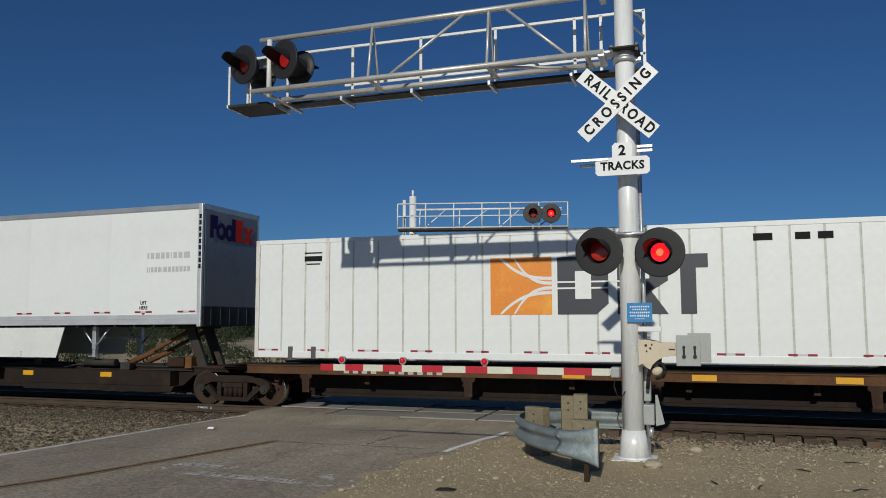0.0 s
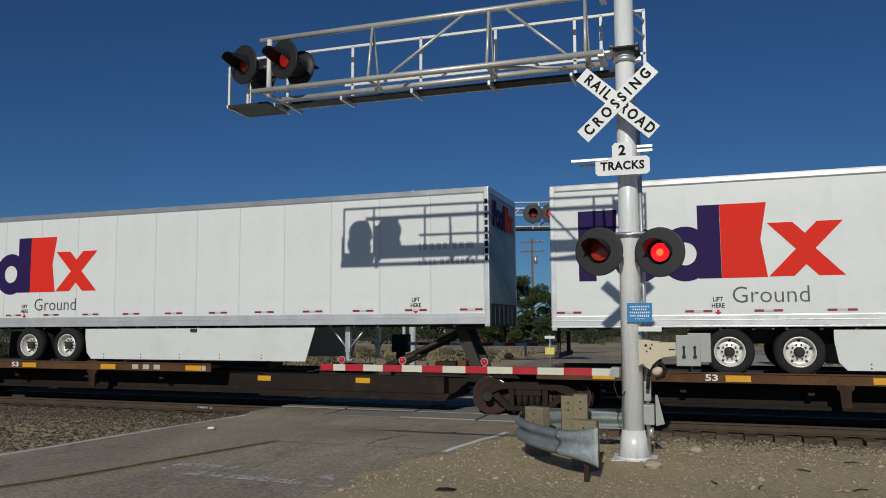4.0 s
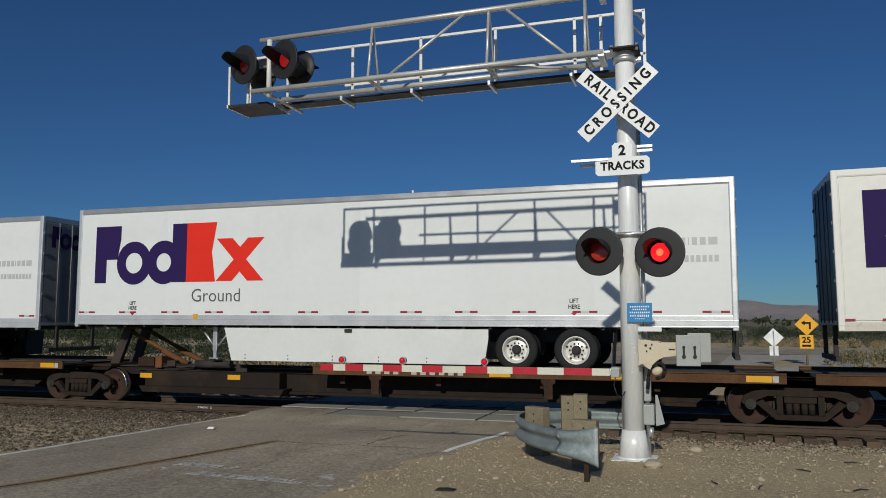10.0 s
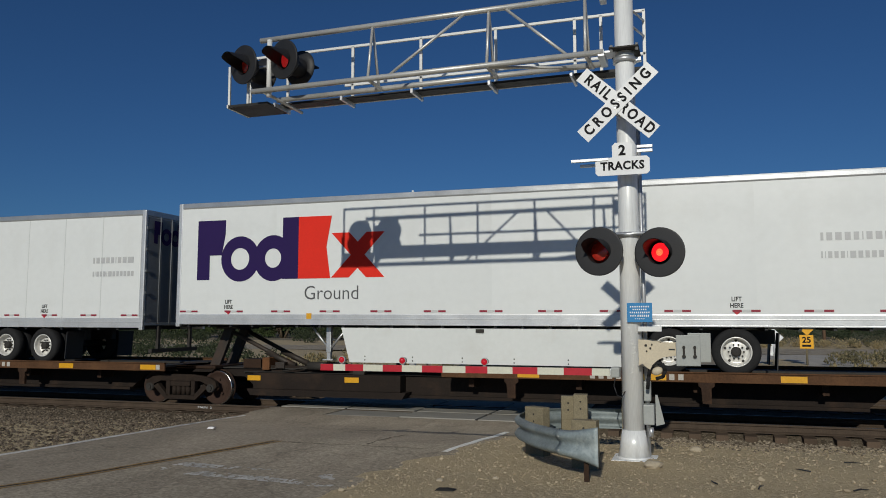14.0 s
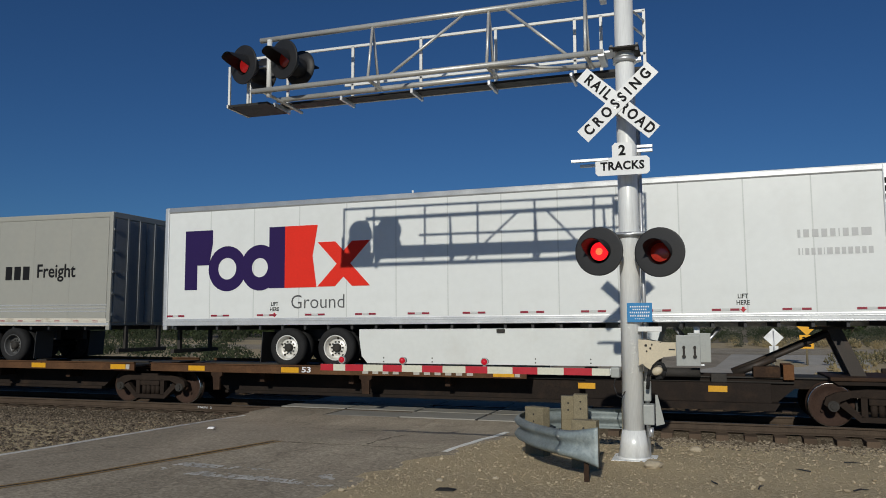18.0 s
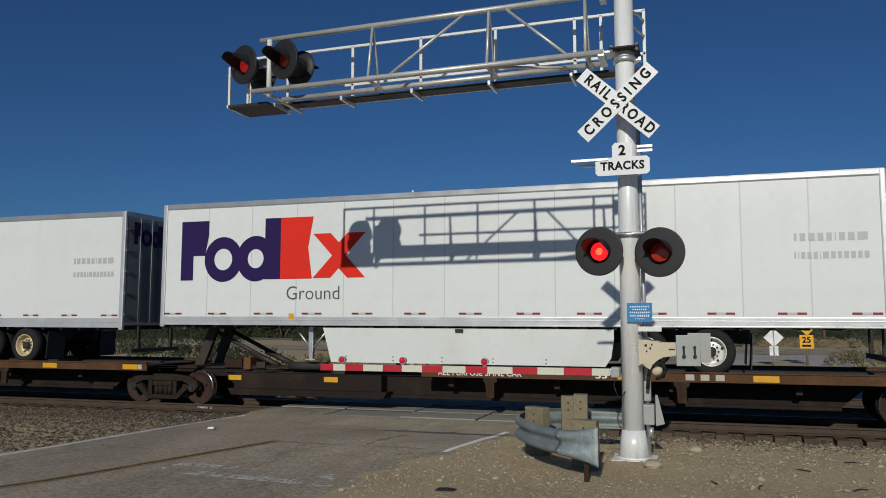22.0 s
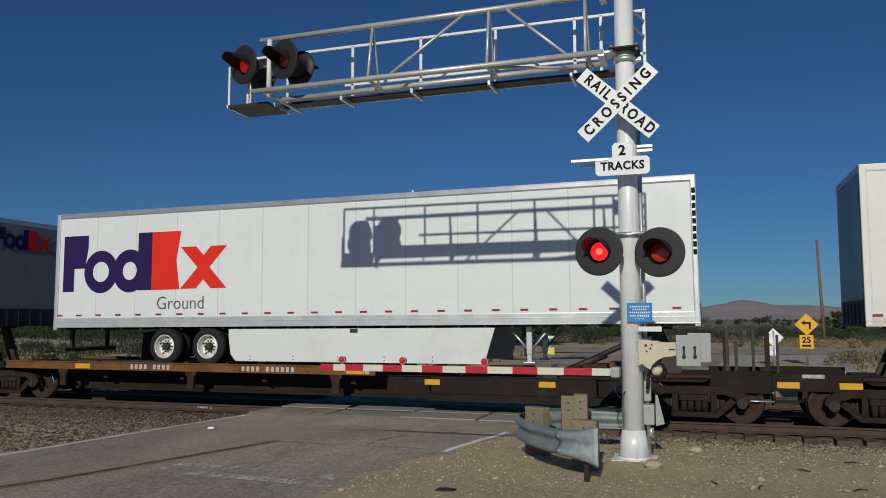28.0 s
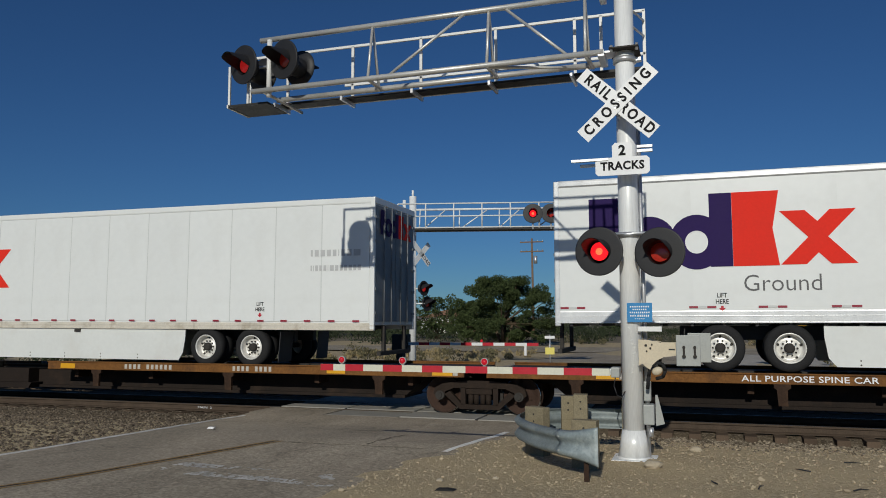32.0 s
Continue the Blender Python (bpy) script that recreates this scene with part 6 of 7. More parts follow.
def smooth_path(pts, n=8):
    out = []
    P = [Vector(p) for p in pts]
    P = [P[0] * 2 - P[1]] + P + [P[-1] * 2 - P[-2]]
    for i in range(1, len(P) - 2):
        a, b, c, d = P[i - 1:i + 3]
        for k in range(n):
            t = k / n
            out.append(0.5 * ((2 * b) + (c - a) * t + (2 * a - 5 * b + 4 * c - d) * t ** 2 + (3 * b - a - 3 * c + d) * t ** 3))
    return out + [P[-2]]


GPATH = smooth_path([(-1.2, -6.72), (-1.65, -6.5), (-2.12, -6.0), (-2.48, -5.3), (-2.5, -4.65), (-2.15, -4.15), (-1.6, -3.95), (-0.98, -3.9)])


def w_beam(bm, path, z0, z1, flare=0):
    prof = [(0.0, 0.0), (0.05, 0.08), (0.075, 0.2), (0.05, 0.32), (0.0, 0.44), (0.0, 0.56), (0.05, 0.68), (0.075, 0.8), (0.05, 0.92), (0.0, 1.0)]
    rows = []
    for i, p in enumerate(path):
        q = path[min(i + 1, len(path) - 1)] - path[max(i - 1, 0)]
        nrm = Vector((-q.y, q.x)).normalized()
        f = 1.0 + (flare * max(0, 1 - i / 7) ** 1.3)
        mid, hh = (z0 + z1) / 2, (z1 - z0) / 2
        flat = 1 - min(1, max(0, 1 - i / 7)) if flare else 1
        rows.append([bm.verts.new((p.x + nrm.x * o * flat, p.y + nrm.y * o * flat, mid + hh * f * (2 * k - 1))) for o, k in prof])
    for a, b in zip(rows, rows[1:]):
        for k in range(len(prof) - 1):
            bm.faces.new((a[k], b[k], b[k + 1], a[k + 1])).smooth = True


bm = bmesh.new()
w_beam(bm, GPATH[6:], 0.39, 0.7)
me = as_mesh("beam", bm, M_GUARD)
rail = part("beam", me, None, guard, "bent galvanised steel beam")
rail.modifiers.new("thickness", "SOLIDIFY").thickness = 0.008
bm = bmesh.new()
w_beam(bm, [p + Vector((-0.012, -0.016)) for p in GPATH[:10]], 0.385, 0.705, 0.45)
me = as_mesh("end_shoe", bm, mat("scratched_galvanised", (0.27, 0.32, 0.33), 0.55, 0.25, 0.25, 5, 30, 0.1, stain=(0.5, 0.56, 0.56), stain_amt=0.8))
shoe = part("end_shoe", me, None, guard, "flared end piece lapped over the beam, scratched pale")
shoe.modifiers.new("thickness", "SOLIDIFY").thickness = 0.008
for z in (0.46, 0.63):
    bm = bmesh.new()
    q = GPATH[8]
    bmesh.ops.create_icosphere(bm, subdivisions=1, radius=0.018)
    part("bolt", bm, M_PLATE, shoe, at=pose(q.x - 0.06, q.y - 0.06, z))
for x, y, z, sx, sy, turn in ((-1.7, -4.75, 0.98, 0.1, 0.1, 5), (-1.93, -4.5, 0.93, 0.1, 0.1, 12), (-2.3, -4.95, 0.8, 0.17, 0.08, -30), (-1.5, -5.75, 0.74, 0.17, 0.08, -8), (-1.1, -4.0, 0.85, 0.09, 0.09, 0)):
    bm = bmesh.new()
    box(bm, -sx, sx, -sy, sy, -0.1, z, 0.012)
    p = part("post", bm, M_WOODPOST, guard, "weathered wooden post", at=pose(x, y, 0, 0, 0, turn))
    bm = bmesh.new()
    for h in (0.1, 0.2):
        tube(bm, (0, -sy - 0.004, z - h), (0, -sy + 0.01, z - h), 0.014, 0.014, 8)
    part("bolt", bm, M_DARKSTEEL, p)
bm = bmesh.new()
box(bm, -1.4, -1.34, -6.62, -6.56, -0.05, 0.42, 0.005)
part("steel_post", bm, M_RUST, guard)

# ---- loose stones and litter ----
def stones(name, count, area, lo, hi, material, label, seed, keep=lambda x, y: True):
    rnd = random.Random(seed)
    vs, fs = [], []
    while count > 0:
        x, y = rnd.uniform(area[0], area[1]), rnd.uniform(area[2], area[3])
        if not keep(x, y):
            continue
        count -= 1
        r = lo + (hi - lo) * rnd.random() ** 2.5
        z = max(bed_height(x, y), ((-0.29 if y > -1.0 else -0.38 + 0.073 * (y + 2.1)) if x > -6 else (-0.2 if y > -1.1 else -0.36 + 0.16 * (y + 2.1))) if y > -2.1 else -9)
        k = len(vs)
        ca, sa = math.cos(rnd.random() * 6.28), math.sin(rnd.random() * 6.28)
        for dx, dy, dz in ((1, 0, 0), (0.1, 1, 0.1), (-1, 0.1, 0), (0, -1, -0.1), (0.2, 0.1, 0.75), (0, 0, -0.6), (0.7, -0.6, 0.45), (-0.6, 0.6, 0.4)):
            j = rnd.uniform(0.75, 1.2) * r
            vs.append((x + (dx * ca - dy * sa) * j, y + (dx * sa + dy * ca) * j * 0.8, z + dz * j + r * 0.2))
        for f in ((0, 1, 4), (1, 7, 4), (7, 2, 4), (2, 3, 4), (3, 6, 4), (6, 0, 4), (1, 0, 5), (2, 1, 5), (3, 2, 5), (0, 3, 5), (1, 2, 7), (3, 0, 6)):
            fs.append(tuple(k + i for i in f))
    me = bpy.data.meshes.new(name)
    me.from_pydata(vs, [], fs)
    me.materials.append(material)
    return tagged(new(name, me), label, "stones", "", "stuff")


def pebble_material(name, c0, c1):
    m = bpy.data.materials.new(name)
    m.use_nodes = True
    nt = m.node_tree
    g, r = nt.nodes.new("ShaderNodeNewGeometry"), nt.nodes.new("ShaderNodeValToRGB")
    nt.links.new(g.outputs["Random Per Island"], r.inputs[0])
    r.color_ramp.elements[0].color, r.color_ramp.elements[1].color = (*c0, 1), (*c1, 1)
    b = nt.nodes["Principled BSDF"]
    nt.links.new(r.outputs[0], b.inputs["Base Color"])
    b.inputs["Roughness"].default_value = 0.95
    b.inputs["Specular IOR Level"].default_value = 0.1
    return m


M_PEBBLE = pebble_material("ballast_pebbles", (0.055, 0.043, 0.033), (0.215, 0.175, 0.13))
M_PEBBLE2 = pebble_material("soil_pebbles", (0.33, 0.265, 0.18), (0.52, 0.43, 0.3))
M_PEBBLE3 = pebble_material("grey_pebbles", (0.09, 0.072, 0.052), (0.36, 0.3, 0.22))
left_of_road = lambda x, y: x < along(ROAD_LEFT, y) - 0.12
stones("ballast_stones", 22000, (-19, -9.0, -7.5, 0.35), 0.012, 0.04, M_PEBBLE, "loose grey-brown ballast stones beside the road", 3, left_of_road)
stones("ballast_stones", 12000, (-2.4, 6, -2.6, 0.35), 0.012, 0.042, M_PEBBLE3, "loose grey-brown ballast stones beside the track", 4)
stones("gravel", 5000, (-2.6, 6, -4.2, -1.9), 0.01, 0.03, M_PEBBLE3, "grey gravel spread between ballast and soil", 6, lambda x, y: random.Random(int(x * 771 + y * 313)).random() < (y + 4.2) / 2.3)
stones("gravel", 16000, (-5.6, 4.5, -10.5, -2.2), 0.004, 0.017, M_PEBBLE2, "scattered small gravel on dry soil", 5, lambda x, y: x > along(ROAD_RIGHT, y) + random.Random(int(x * 977 + y * 131)).uniform(-0.5, 0.2))
stones("gravel", 500, (-5.2, 4.5, -10.5, -2.6), 0.014, 0.036, M_PEBBLE2, "scattered larger stones on dry soil", 9, lambda x, y: x > along(ROAD_RIGHT, y) + 0.05)
for x, y, r in ((-0.141, -4.205, 0.065), (-0.637, -5.985, 0.09), (-2.343, -7.203, 0.03), (-2.905, -7.578, 0.033)):
    rock = thing("rock", pose(x, y, bed_height(x, y)), "pale rough rock lying on the soil", "rock", "rocks")
    bm = bmesh.new()
    bmesh.ops.create_icosphere(bm, subdivisions=2, radius=r)
    for v in bm.verts:
        v.co = Vector((v.co.x * 1.3, v.co.y, v.co.z * 0.7)) * (1 + 0.35 * noise.noise(v.co / r + Vector((x, y, 0)))) + Vector((0, 0, r * 0.4))
    part("stone", bm, M_CONC, rock)


def centre_line(off, half, material, label):
    bm = bmesh.new()
    prev = None
    for i in range(76):
        y = -16.5 + i * 0.148
        x = along(CENTRE, y)
        x += off + 0.012 * noise.noise((y * 3, off, 0)) + 0.012 * noise.noise((y * 11, off, 1))
        w = half * (0.8 + 0.5 * noise.noise((y * 5, off, 2)))
        cur = [bm.verts.new((x + d, y, base_height(y) + 0.0085)) for d in (-w, w)]
        if prev:
            bm.faces.new((prev[0], prev[1], cur[1], cur[0]))
        prev = cur
    setting("centre_line", bm, material, label, "road marking")


M_OLIVE = mat("faded_yellow_paint", (0.36, 0.22, 0.075), 0.85, 0, 0.3, 6, 60, 0.2, stain=(0.24, 0.17, 0.1), stain_amt=0.9)
centre_line(-0.07, 0.03, M_OLIVE, "faded yellow centre line, worn to olive")
centre_line(0.07, 0.026, M_OLIVE, "faded yellow centre line, worn to olive")
centre_line(0.0, 0.018, M_TAR, "dark tar seam between the centre lines")
for k, (x, y) in enumerate([(1.771, -4.87), (1.555, -6.688), (0.553, -6.856), (0.075, -6.678), (1.106, -5.732)]):
    tg = thing("twig", pose(x, y, bed_height(x, y) + 0.012, 0, 0, 37 * k), "dark dry twig lying on the soil", "twig", "twigs")
    bm = bmesh.new()
    tube(bm, (-0.09, 0, 0), (0.02, 0.015, 0.008), 0.009, 0.008, 6)
    tube(bm, (0.02, 0.015, 0.008), (0.1, -0.01, 0.002), 0.008, 0.004, 6)
    part("stick", bm, M_BLACK, tg)
# a dark spot on the soil, built as a thin flat piece
patch = thing("rubber_scrap", pose(-2.68, -8.046, bed_height(-2.68, -8.046)), "flat dark patch on the soil", "litter")
bm = bmesh.new()
slab(bm, [(-0.11, 0.0), (0.1, 0.0), (0.12, 0.014), (0.02, 0.022), (-0.09, 0.016)], -0.05, 0.05)
part("scrap", bm, M_TYRE, patch)
litter = thing("litter", pose(-8.15, -4.45, 0.185), "small white scrap lying on the road", "litter")
bm = bmesh.new()
slab(bm, [(-0.07, 0.0), (0.06, 0.0), (0.08, 0.03), (-0.03, 0.035)], -0.03, 0.03)
part("scrap", bm, M_SIGN, litter)


# ---- beyond the tracks ----
FX, FY = -11.0, 13.05
far = thing("cantilever_signal_mast", pose(0, 0, 0), "far silver crossing mast with a walkway truss and white handrails", "signal mast")
fd = Vector((5.9, 1.5, 0)).normalized()
fo = Vector((FX, FY, 0))
fn = Vector((-fd.y, fd.x, 0))


def fpt(a, b, z):
    q = fo + fd * a + fn * b
    return (q.x, q.y, z)


def far_member(name, p0, p1, r, m=M_SILVER):
    bm = bmesh.new()
    tube(bm, p0, p1, r, r, 8)
    return part(name, bm, m, far)


far_member("pole", fpt(0, 0, -0.05), fpt(0, 0, 7.1), 0.15)
far_member("finial", fpt(0, 0, 7.1), fpt(0, 0, 7.35), 0.05)
far_member("conduit", fpt(-0.35, 0, -0.05), fpt(-0.35, 0, 6.95), 0.07)
for z, b in ((5.72, -0.35), (5.72, 0.35), (6.55, 0.0)):
    far_member("chord", fpt(0, b, z), fpt(6.0, b, z), 0.045)
for k in range(4):
    far_member("strut", fpt(0.3 + 1.6 * k, -0.35, 5.72), fpt(0.3 + 1.6 * k, 0, 6.55), 0.025)
    far_member("brace", fpt(0.5 + 1.5 * k, -0.35, 5.75), fpt(1.5 + 1.5 * k if k % 2 else 1.3 + 1.5 * k, 0, 6.5), 0.025)
bm = bmesh.new()
slab(bm, [(-0.5, 5.6), (6.15, 5.6), (6.15, 5.68), (-0.5, 5.68)], -0.95, -0.4)
wk = part("walkway", bm, M_DARKSTEEL, far, at=Matrix.Translation(fo) @ Matrix.Rotation(math.atan2(fd.y, fd.x), 4, "Z"))
for z in (6.15, 6.65, 5.7):
    far_member("handrail", fpt(-0.5, -0.95, z), fpt(6.15, -0.95, z), 0.028, M_WHITEMETAL)
for k in range(7):
    far_member("handrail_post", fpt(-0.5 + 1.108 * k, -0.95, 5.65), fpt(-0.5 + 1.108 * k, -0.95, 6.65), 0.028, M_WHITEMETAL)
for z0, ang in ((4.75, 45), (4.75, -45)):
    bm = bmesh.new()
    box(bm, -0.6, 0.6, -0.01, 0.01, -0.11, 0.11)
    blade = part("crossbuck_blade", bm, M_SIGN, far, "white crossbuck blade", at=pose(FX + 0.35, FY + 0.05, z0, 0, ang, 62))
    if ang > 0:
        part("letters", text_mesh("ROAD", 0.2, M_LETTER, bold=0.003, squeeze=0.86, space=1.3), None, blade, at=pose(0.32, -0.013, 0))
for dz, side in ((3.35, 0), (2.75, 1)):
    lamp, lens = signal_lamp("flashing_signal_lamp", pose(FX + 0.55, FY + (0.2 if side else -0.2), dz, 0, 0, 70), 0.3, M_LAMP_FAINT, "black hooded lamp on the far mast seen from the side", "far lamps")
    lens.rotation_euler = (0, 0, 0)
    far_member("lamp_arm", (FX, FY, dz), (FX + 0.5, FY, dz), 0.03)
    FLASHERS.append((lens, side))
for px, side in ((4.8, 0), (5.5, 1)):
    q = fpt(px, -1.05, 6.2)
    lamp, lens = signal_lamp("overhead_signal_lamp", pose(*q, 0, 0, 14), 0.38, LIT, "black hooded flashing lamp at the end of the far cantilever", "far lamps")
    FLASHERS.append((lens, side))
    bm = bmesh.new()
    tube(bm, (0, 0.1, -0.6), (0, 0.1, 0.35), 0.03, 0.03, 8)
    part("mount", bm, M_WHITEMETAL, lamp)
fgate = thing("crossing_gate", pose(0, 0, 0), "lowered red and white striped gate arm beyond the tracks", "crossing gate")
for k in range(12):
    bm = bmesh.new()
    box(bm, -9.52 + 0.374 * k, -9.146 + 0.374 * k, 8.7, 8.74, 1.235, 1.335)
    part("stripe", bm, M_TAPERED if k % 2 else M_TAPEWHITE, fgate)
bm = bmesh.new()
tube(bm, (-6.94, 8.7, 1.39), (-6.94, 8.76, 1.39), 0.045, 0.045, 8)
part("gate_lamp", bm, M_GATELAMP, fgate)
bm = bmesh.new()
box(bm, -5.5, -5.42, 8.7, 8.74, 0.92, 1.235, 0.01)
part("arm_tip_bracket", bm, M_TAPEWHITE, fgate)
bm = bmesh.new()
box(bm, -10.1, -9.52, 8.6, 8.95, 1.0, 1.6, 0.03)
part("mechanism_housing", bm, M_DARKSTEEL, fgate)
bm = bmesh.new()
box(bm, -9.95, -9.7, 8.65, 8.9, -0.45, 1.02, 0.02)
part("stand", bm, M_DARKSTEEL, fgate)


def wood_pole(x, y, h, lean, arms, label):
    th = thing("utility_pole", pose(x, y, bed_height(x, y) - 0.1), label, "utility pole", "utility poles")
    bm = bmesh.new()
    tube(bm, (0, 0, 0), (lean * h, 0, h), 0.14, 0.09, 10)
    part("pole", bm, M_POLEWOOD, th)
    for z in arms:
        bm = bmesh.new()
        box(bm, lean * z - 1.25, lean * z + 1.25, -0.17, -0.06, z - 0.06, z + 0.06)
        a = part("crossarm", bm, M_POLEWOOD, th)
        for d in (-1.15, -0.6, 0.6, 1.15):
            bm = bmesh.new()
            tube(bm, (lean * z + d, -0.12, z + 0.06), (lean * z + d, -0.12, z + 0.2), 0.04, 0.03, 6)
            part("insulator", bm, M_GALV, a)
    return th


p = wood_pole(-16.7, 64.0, 10.6, -0.006, (10.2, 9.2), "brown wooden utility pole with two crossarms")
bm = bmesh.new()
tube(bm, (0.35, -0.25, 7.9), (0.35, -0.25, 8.7), 0.2, 0.2, 10)
part("transformer", bm, M_GALV, p)
wood_pole(9.0, 50.5, 8.4, -0.03, (), "bare leaning wooden utility pole")
wood_pole(-9.5, 96.0, 9.0, 0.0, (8.6,), "distant wooden utility pole with a crossarm")


def leaf_mat(name, col, vary, scale):
    """A leaf surface that lets some light through."""
    m = mat(name, col, 0.75, 0, vary, scale, 5, 0.0)
    nt = m.node_tree
    b, t, mx = nt.nodes["Principled BSDF"], nt.nodes.new("ShaderNodeBsdfTranslucent"), nt.nodes.new("ShaderNodeMixShader")
    nt.links.new(b.inputs["Base Color"].links[0].from_socket, t.inputs["Color"])
    mx.inputs[0].default_value = 0.4
    nt.links.new(b.outputs[0], mx.inputs[1])
    nt.links.new(t.outputs[0], mx.inputs[2])
    nt.links.new(mx.outputs[0], nt.nodes["Material Output"].inputs["Surface"])
    return m


M_LEAF = leaf_mat("mesquite_leaf", (0.085, 0.115, 0.045), 0.45, 0.6)
M_SCRUB = leaf_mat("dry_scrub", (0.2, 0.18, 0.1), 0.4, 0.25)
M_GRASS = leaf_mat("dry_grass", (0.42, 0.34, 0.19), 0.3, 0.25)
M_BARK = mat("bark", (0.1, 0.075, 0.05), 0.9, 0, 0.3, 4, 30, 0.3)


def leaf_cloud(vs, fs, centre, rad, count, size, rnd, squash=0.75, tilt=0.0):
    for _ in range(count):
        while True:
            p = Vector((rnd.uniform(-1, 1), rnd.uniform(-1, 1), rnd.uniform(-1, 1)))
            if 0.25 < p.length < 1:
                break
        c = Vector(centre) + Vector((p.x * rad, p.y * rad, p.z * rad * squash))
        a = Vector((rnd.gauss(0, 1), rnd.gauss(0, 1), rnd.gauss(0, 1) + tilt)).normalized()
        b = a.orthogonal().normalized()
        b.rotate(Matrix.Rotation(rnd.random() * 6.28, 3, a))
        s = size * rnd.uniform(0.6, 1.4)
        k = len(vs)
        vs += [tuple(c - a * s), tuple(c + b * s * 0.45), tuple(c + a * s), tuple(c - b * s * 0.45)]
        fs.append((k, k + 1, k + 2, k + 3))


def leafy_mesh(name, clumps, material, size, seed, squash=0.75):
    rnd = random.Random(seed)
    vs, fs = [], []
    for c, r, n in clumps:
        leaf_cloud(vs, fs, c, r, n, size, rnd, squash)
    me = bpy.data.meshes.new(name)
    me.from_pydata(vs, [], fs)
    me.materials.append(material)
    return me


def tree(x, y, w, h, label, seed, leaves=9000, size=0.16):
    rnd = random.Random(seed)
    th = thing("tree", pose(x, y, bed_height(x, y)), label, "tree", "trees beyond the tracks")
    clumps = []
    nc = 70 if leaves < 20000 else 150
    for k in range(nc):
        a, q = rnd.random() * 6.28, rnd.random() ** 0.5
        cz = h * rnd.uniform(0.1, 0.9)
        lim = math.sqrt(max(0.04, 1 - ((cz / h - 0.38) / 0.62) ** 2))
        clumps.append(((w / 2 * q * lim * math.cos(a) * 0.92, w / 2 * q * lim * math.sin(a) * 0.7, cz), h * (rnd.uniform(0.07, 0.16) if nc == 70 else rnd.uniform(0.06, 0.12)), leaves // nc))
    for k in range(14):
        a = rnd.random() * 6.28
        clumps.append(((w / 2 * math.cos(a) * 0.95, w / 2 * math.sin(a) * 0.6, h * rnd.uniform(0.2, 0.7)), h * 0.09, leaves // nc // 2))
    bm = bmesh.new()
    for k in range(4):
        a = k * 1.6
        e = (0.8 * math.cos(a), 0.8 * math.sin(a), h * 0.3)
        tube(bm, (0.12 * math.cos(a), 0.12 * math.sin(a), -0.1), e, 0.16, 0.1, 8)
        for c, r, n in clumps[k::4][:7]:
            tube(bm, e, c, 0.07, 0.02, 6)
    part("trunk", bm, M_BARK, th)
    part("crown", leafy_mesh("crown", clumps, M_LEAF, size * 0.75, seed), None, th, "dense uneven green crown")
    return th


tree(-15.6, 46.5, 9.2, 6.0, "broad dark green desert tree", 11, 60000, 0.115)
tree(-28.0, 66.0, 8.0, 5.0, "dark green desert tree by the street", 12, 5000, 0.2)
tree(-37.0, 70.0, 9.0, 4.6, "dark green desert tree by the street", 13, 5000, 0.2)
tree(-45.0, 72.0, 10.0, 4.6, "dark green desert tree by the street", 14, 5000, 0.2)
tree(-54.0, 74.0, 10.0, 4.4, "dark green desert tree by the street", 15, 4000, 0.2)
tree(-24.0, 75.0, 6.0, 4.2, "small green desert tree", 16, 3500, 0.2)
tree(15.5, 82.0, 5.0, 2.9, "dusty green desert tree", 17, 3000, 0.2)
tree(-8.5, 78.0, 6.0, 3.6, "dusty green desert tree", 18, 3000, 0.2)

tree(-52.8, 64.0, 7.5, 5.4, "dark green desert tree by the street", 415, 4500, 0.19)
tree(-46.3, 64.0, 6.0, 4.0, "dark green desert tree by the street", 500, 4500, 0.19)
tree(-59.5, 64.0, 7.0, 3.8, "dark green desert tree by the street", 330, 4500, 0.19)
tree(-67.1, 64.0, 8.0, 3.6, "dark green desert tree by the street", 240, 4500, 0.19)
tree(-74.9, 64.0, 8.0, 3.8, "dark green desert tree by the street", 150, 4500, 0.19)
tree(-83.3, 64.0, 9.0, 4.0, "dark green desert tree by the street", 60, 4500, 0.19)
wood_pole(-68.3, 96.0, 9.4, 0.0, (), "distant bare wooden utility pole")


def scrub(name, count, area, hmin, hmax, material, label, seed, size, per, keep=lambda x, y: True):
    rnd = random.Random(seed)
    vs, fs = [], []
    for _ in range(count):
        x, y = rnd.uniform(area[0], area[1]), rnd.uniform(area[2], area[3])
        if -9.6 < x < 3.5 + 0.18 * max(0, y - 13) and y < 46 or 33 < y < 45 or not keep(x, y):
            continue
        r = rnd.uniform(hmin, hmax)
        leaf_cloud(vs, fs, (x, y, bed_height(x, y) + r * 0.55), r, per, size, rnd, 0.7, 1.5)
    me = bpy.data.meshes.new(name)
    me.from_pydata(vs, [], fs)
    me.materials.append(material)
    return tagged(new(name, me), label, "scrub", "", "stuff")


scrub("desert_scrub", 520, (-105, -8, 47, 130), 0.6, 1.5, leaf_mat("green_scrub", (0.062, 0.078, 0.042), 0.25, 0.2), "green desert scrub beyond the tracks", 21, 0.12, 150)
scrub("desert_scrub", 260, (-8, 50, 62, 90), 0.45, 0.95, MATS["green_scrub"], "low green scrub beyond the street", 25, 0.08, 150)
scrub("desert_scrub", 60, (2, 30, 45.5, 49), 0.3, 0.6, M_GRASS, "pale dry bushes along the street", 26, 0.06, 160)
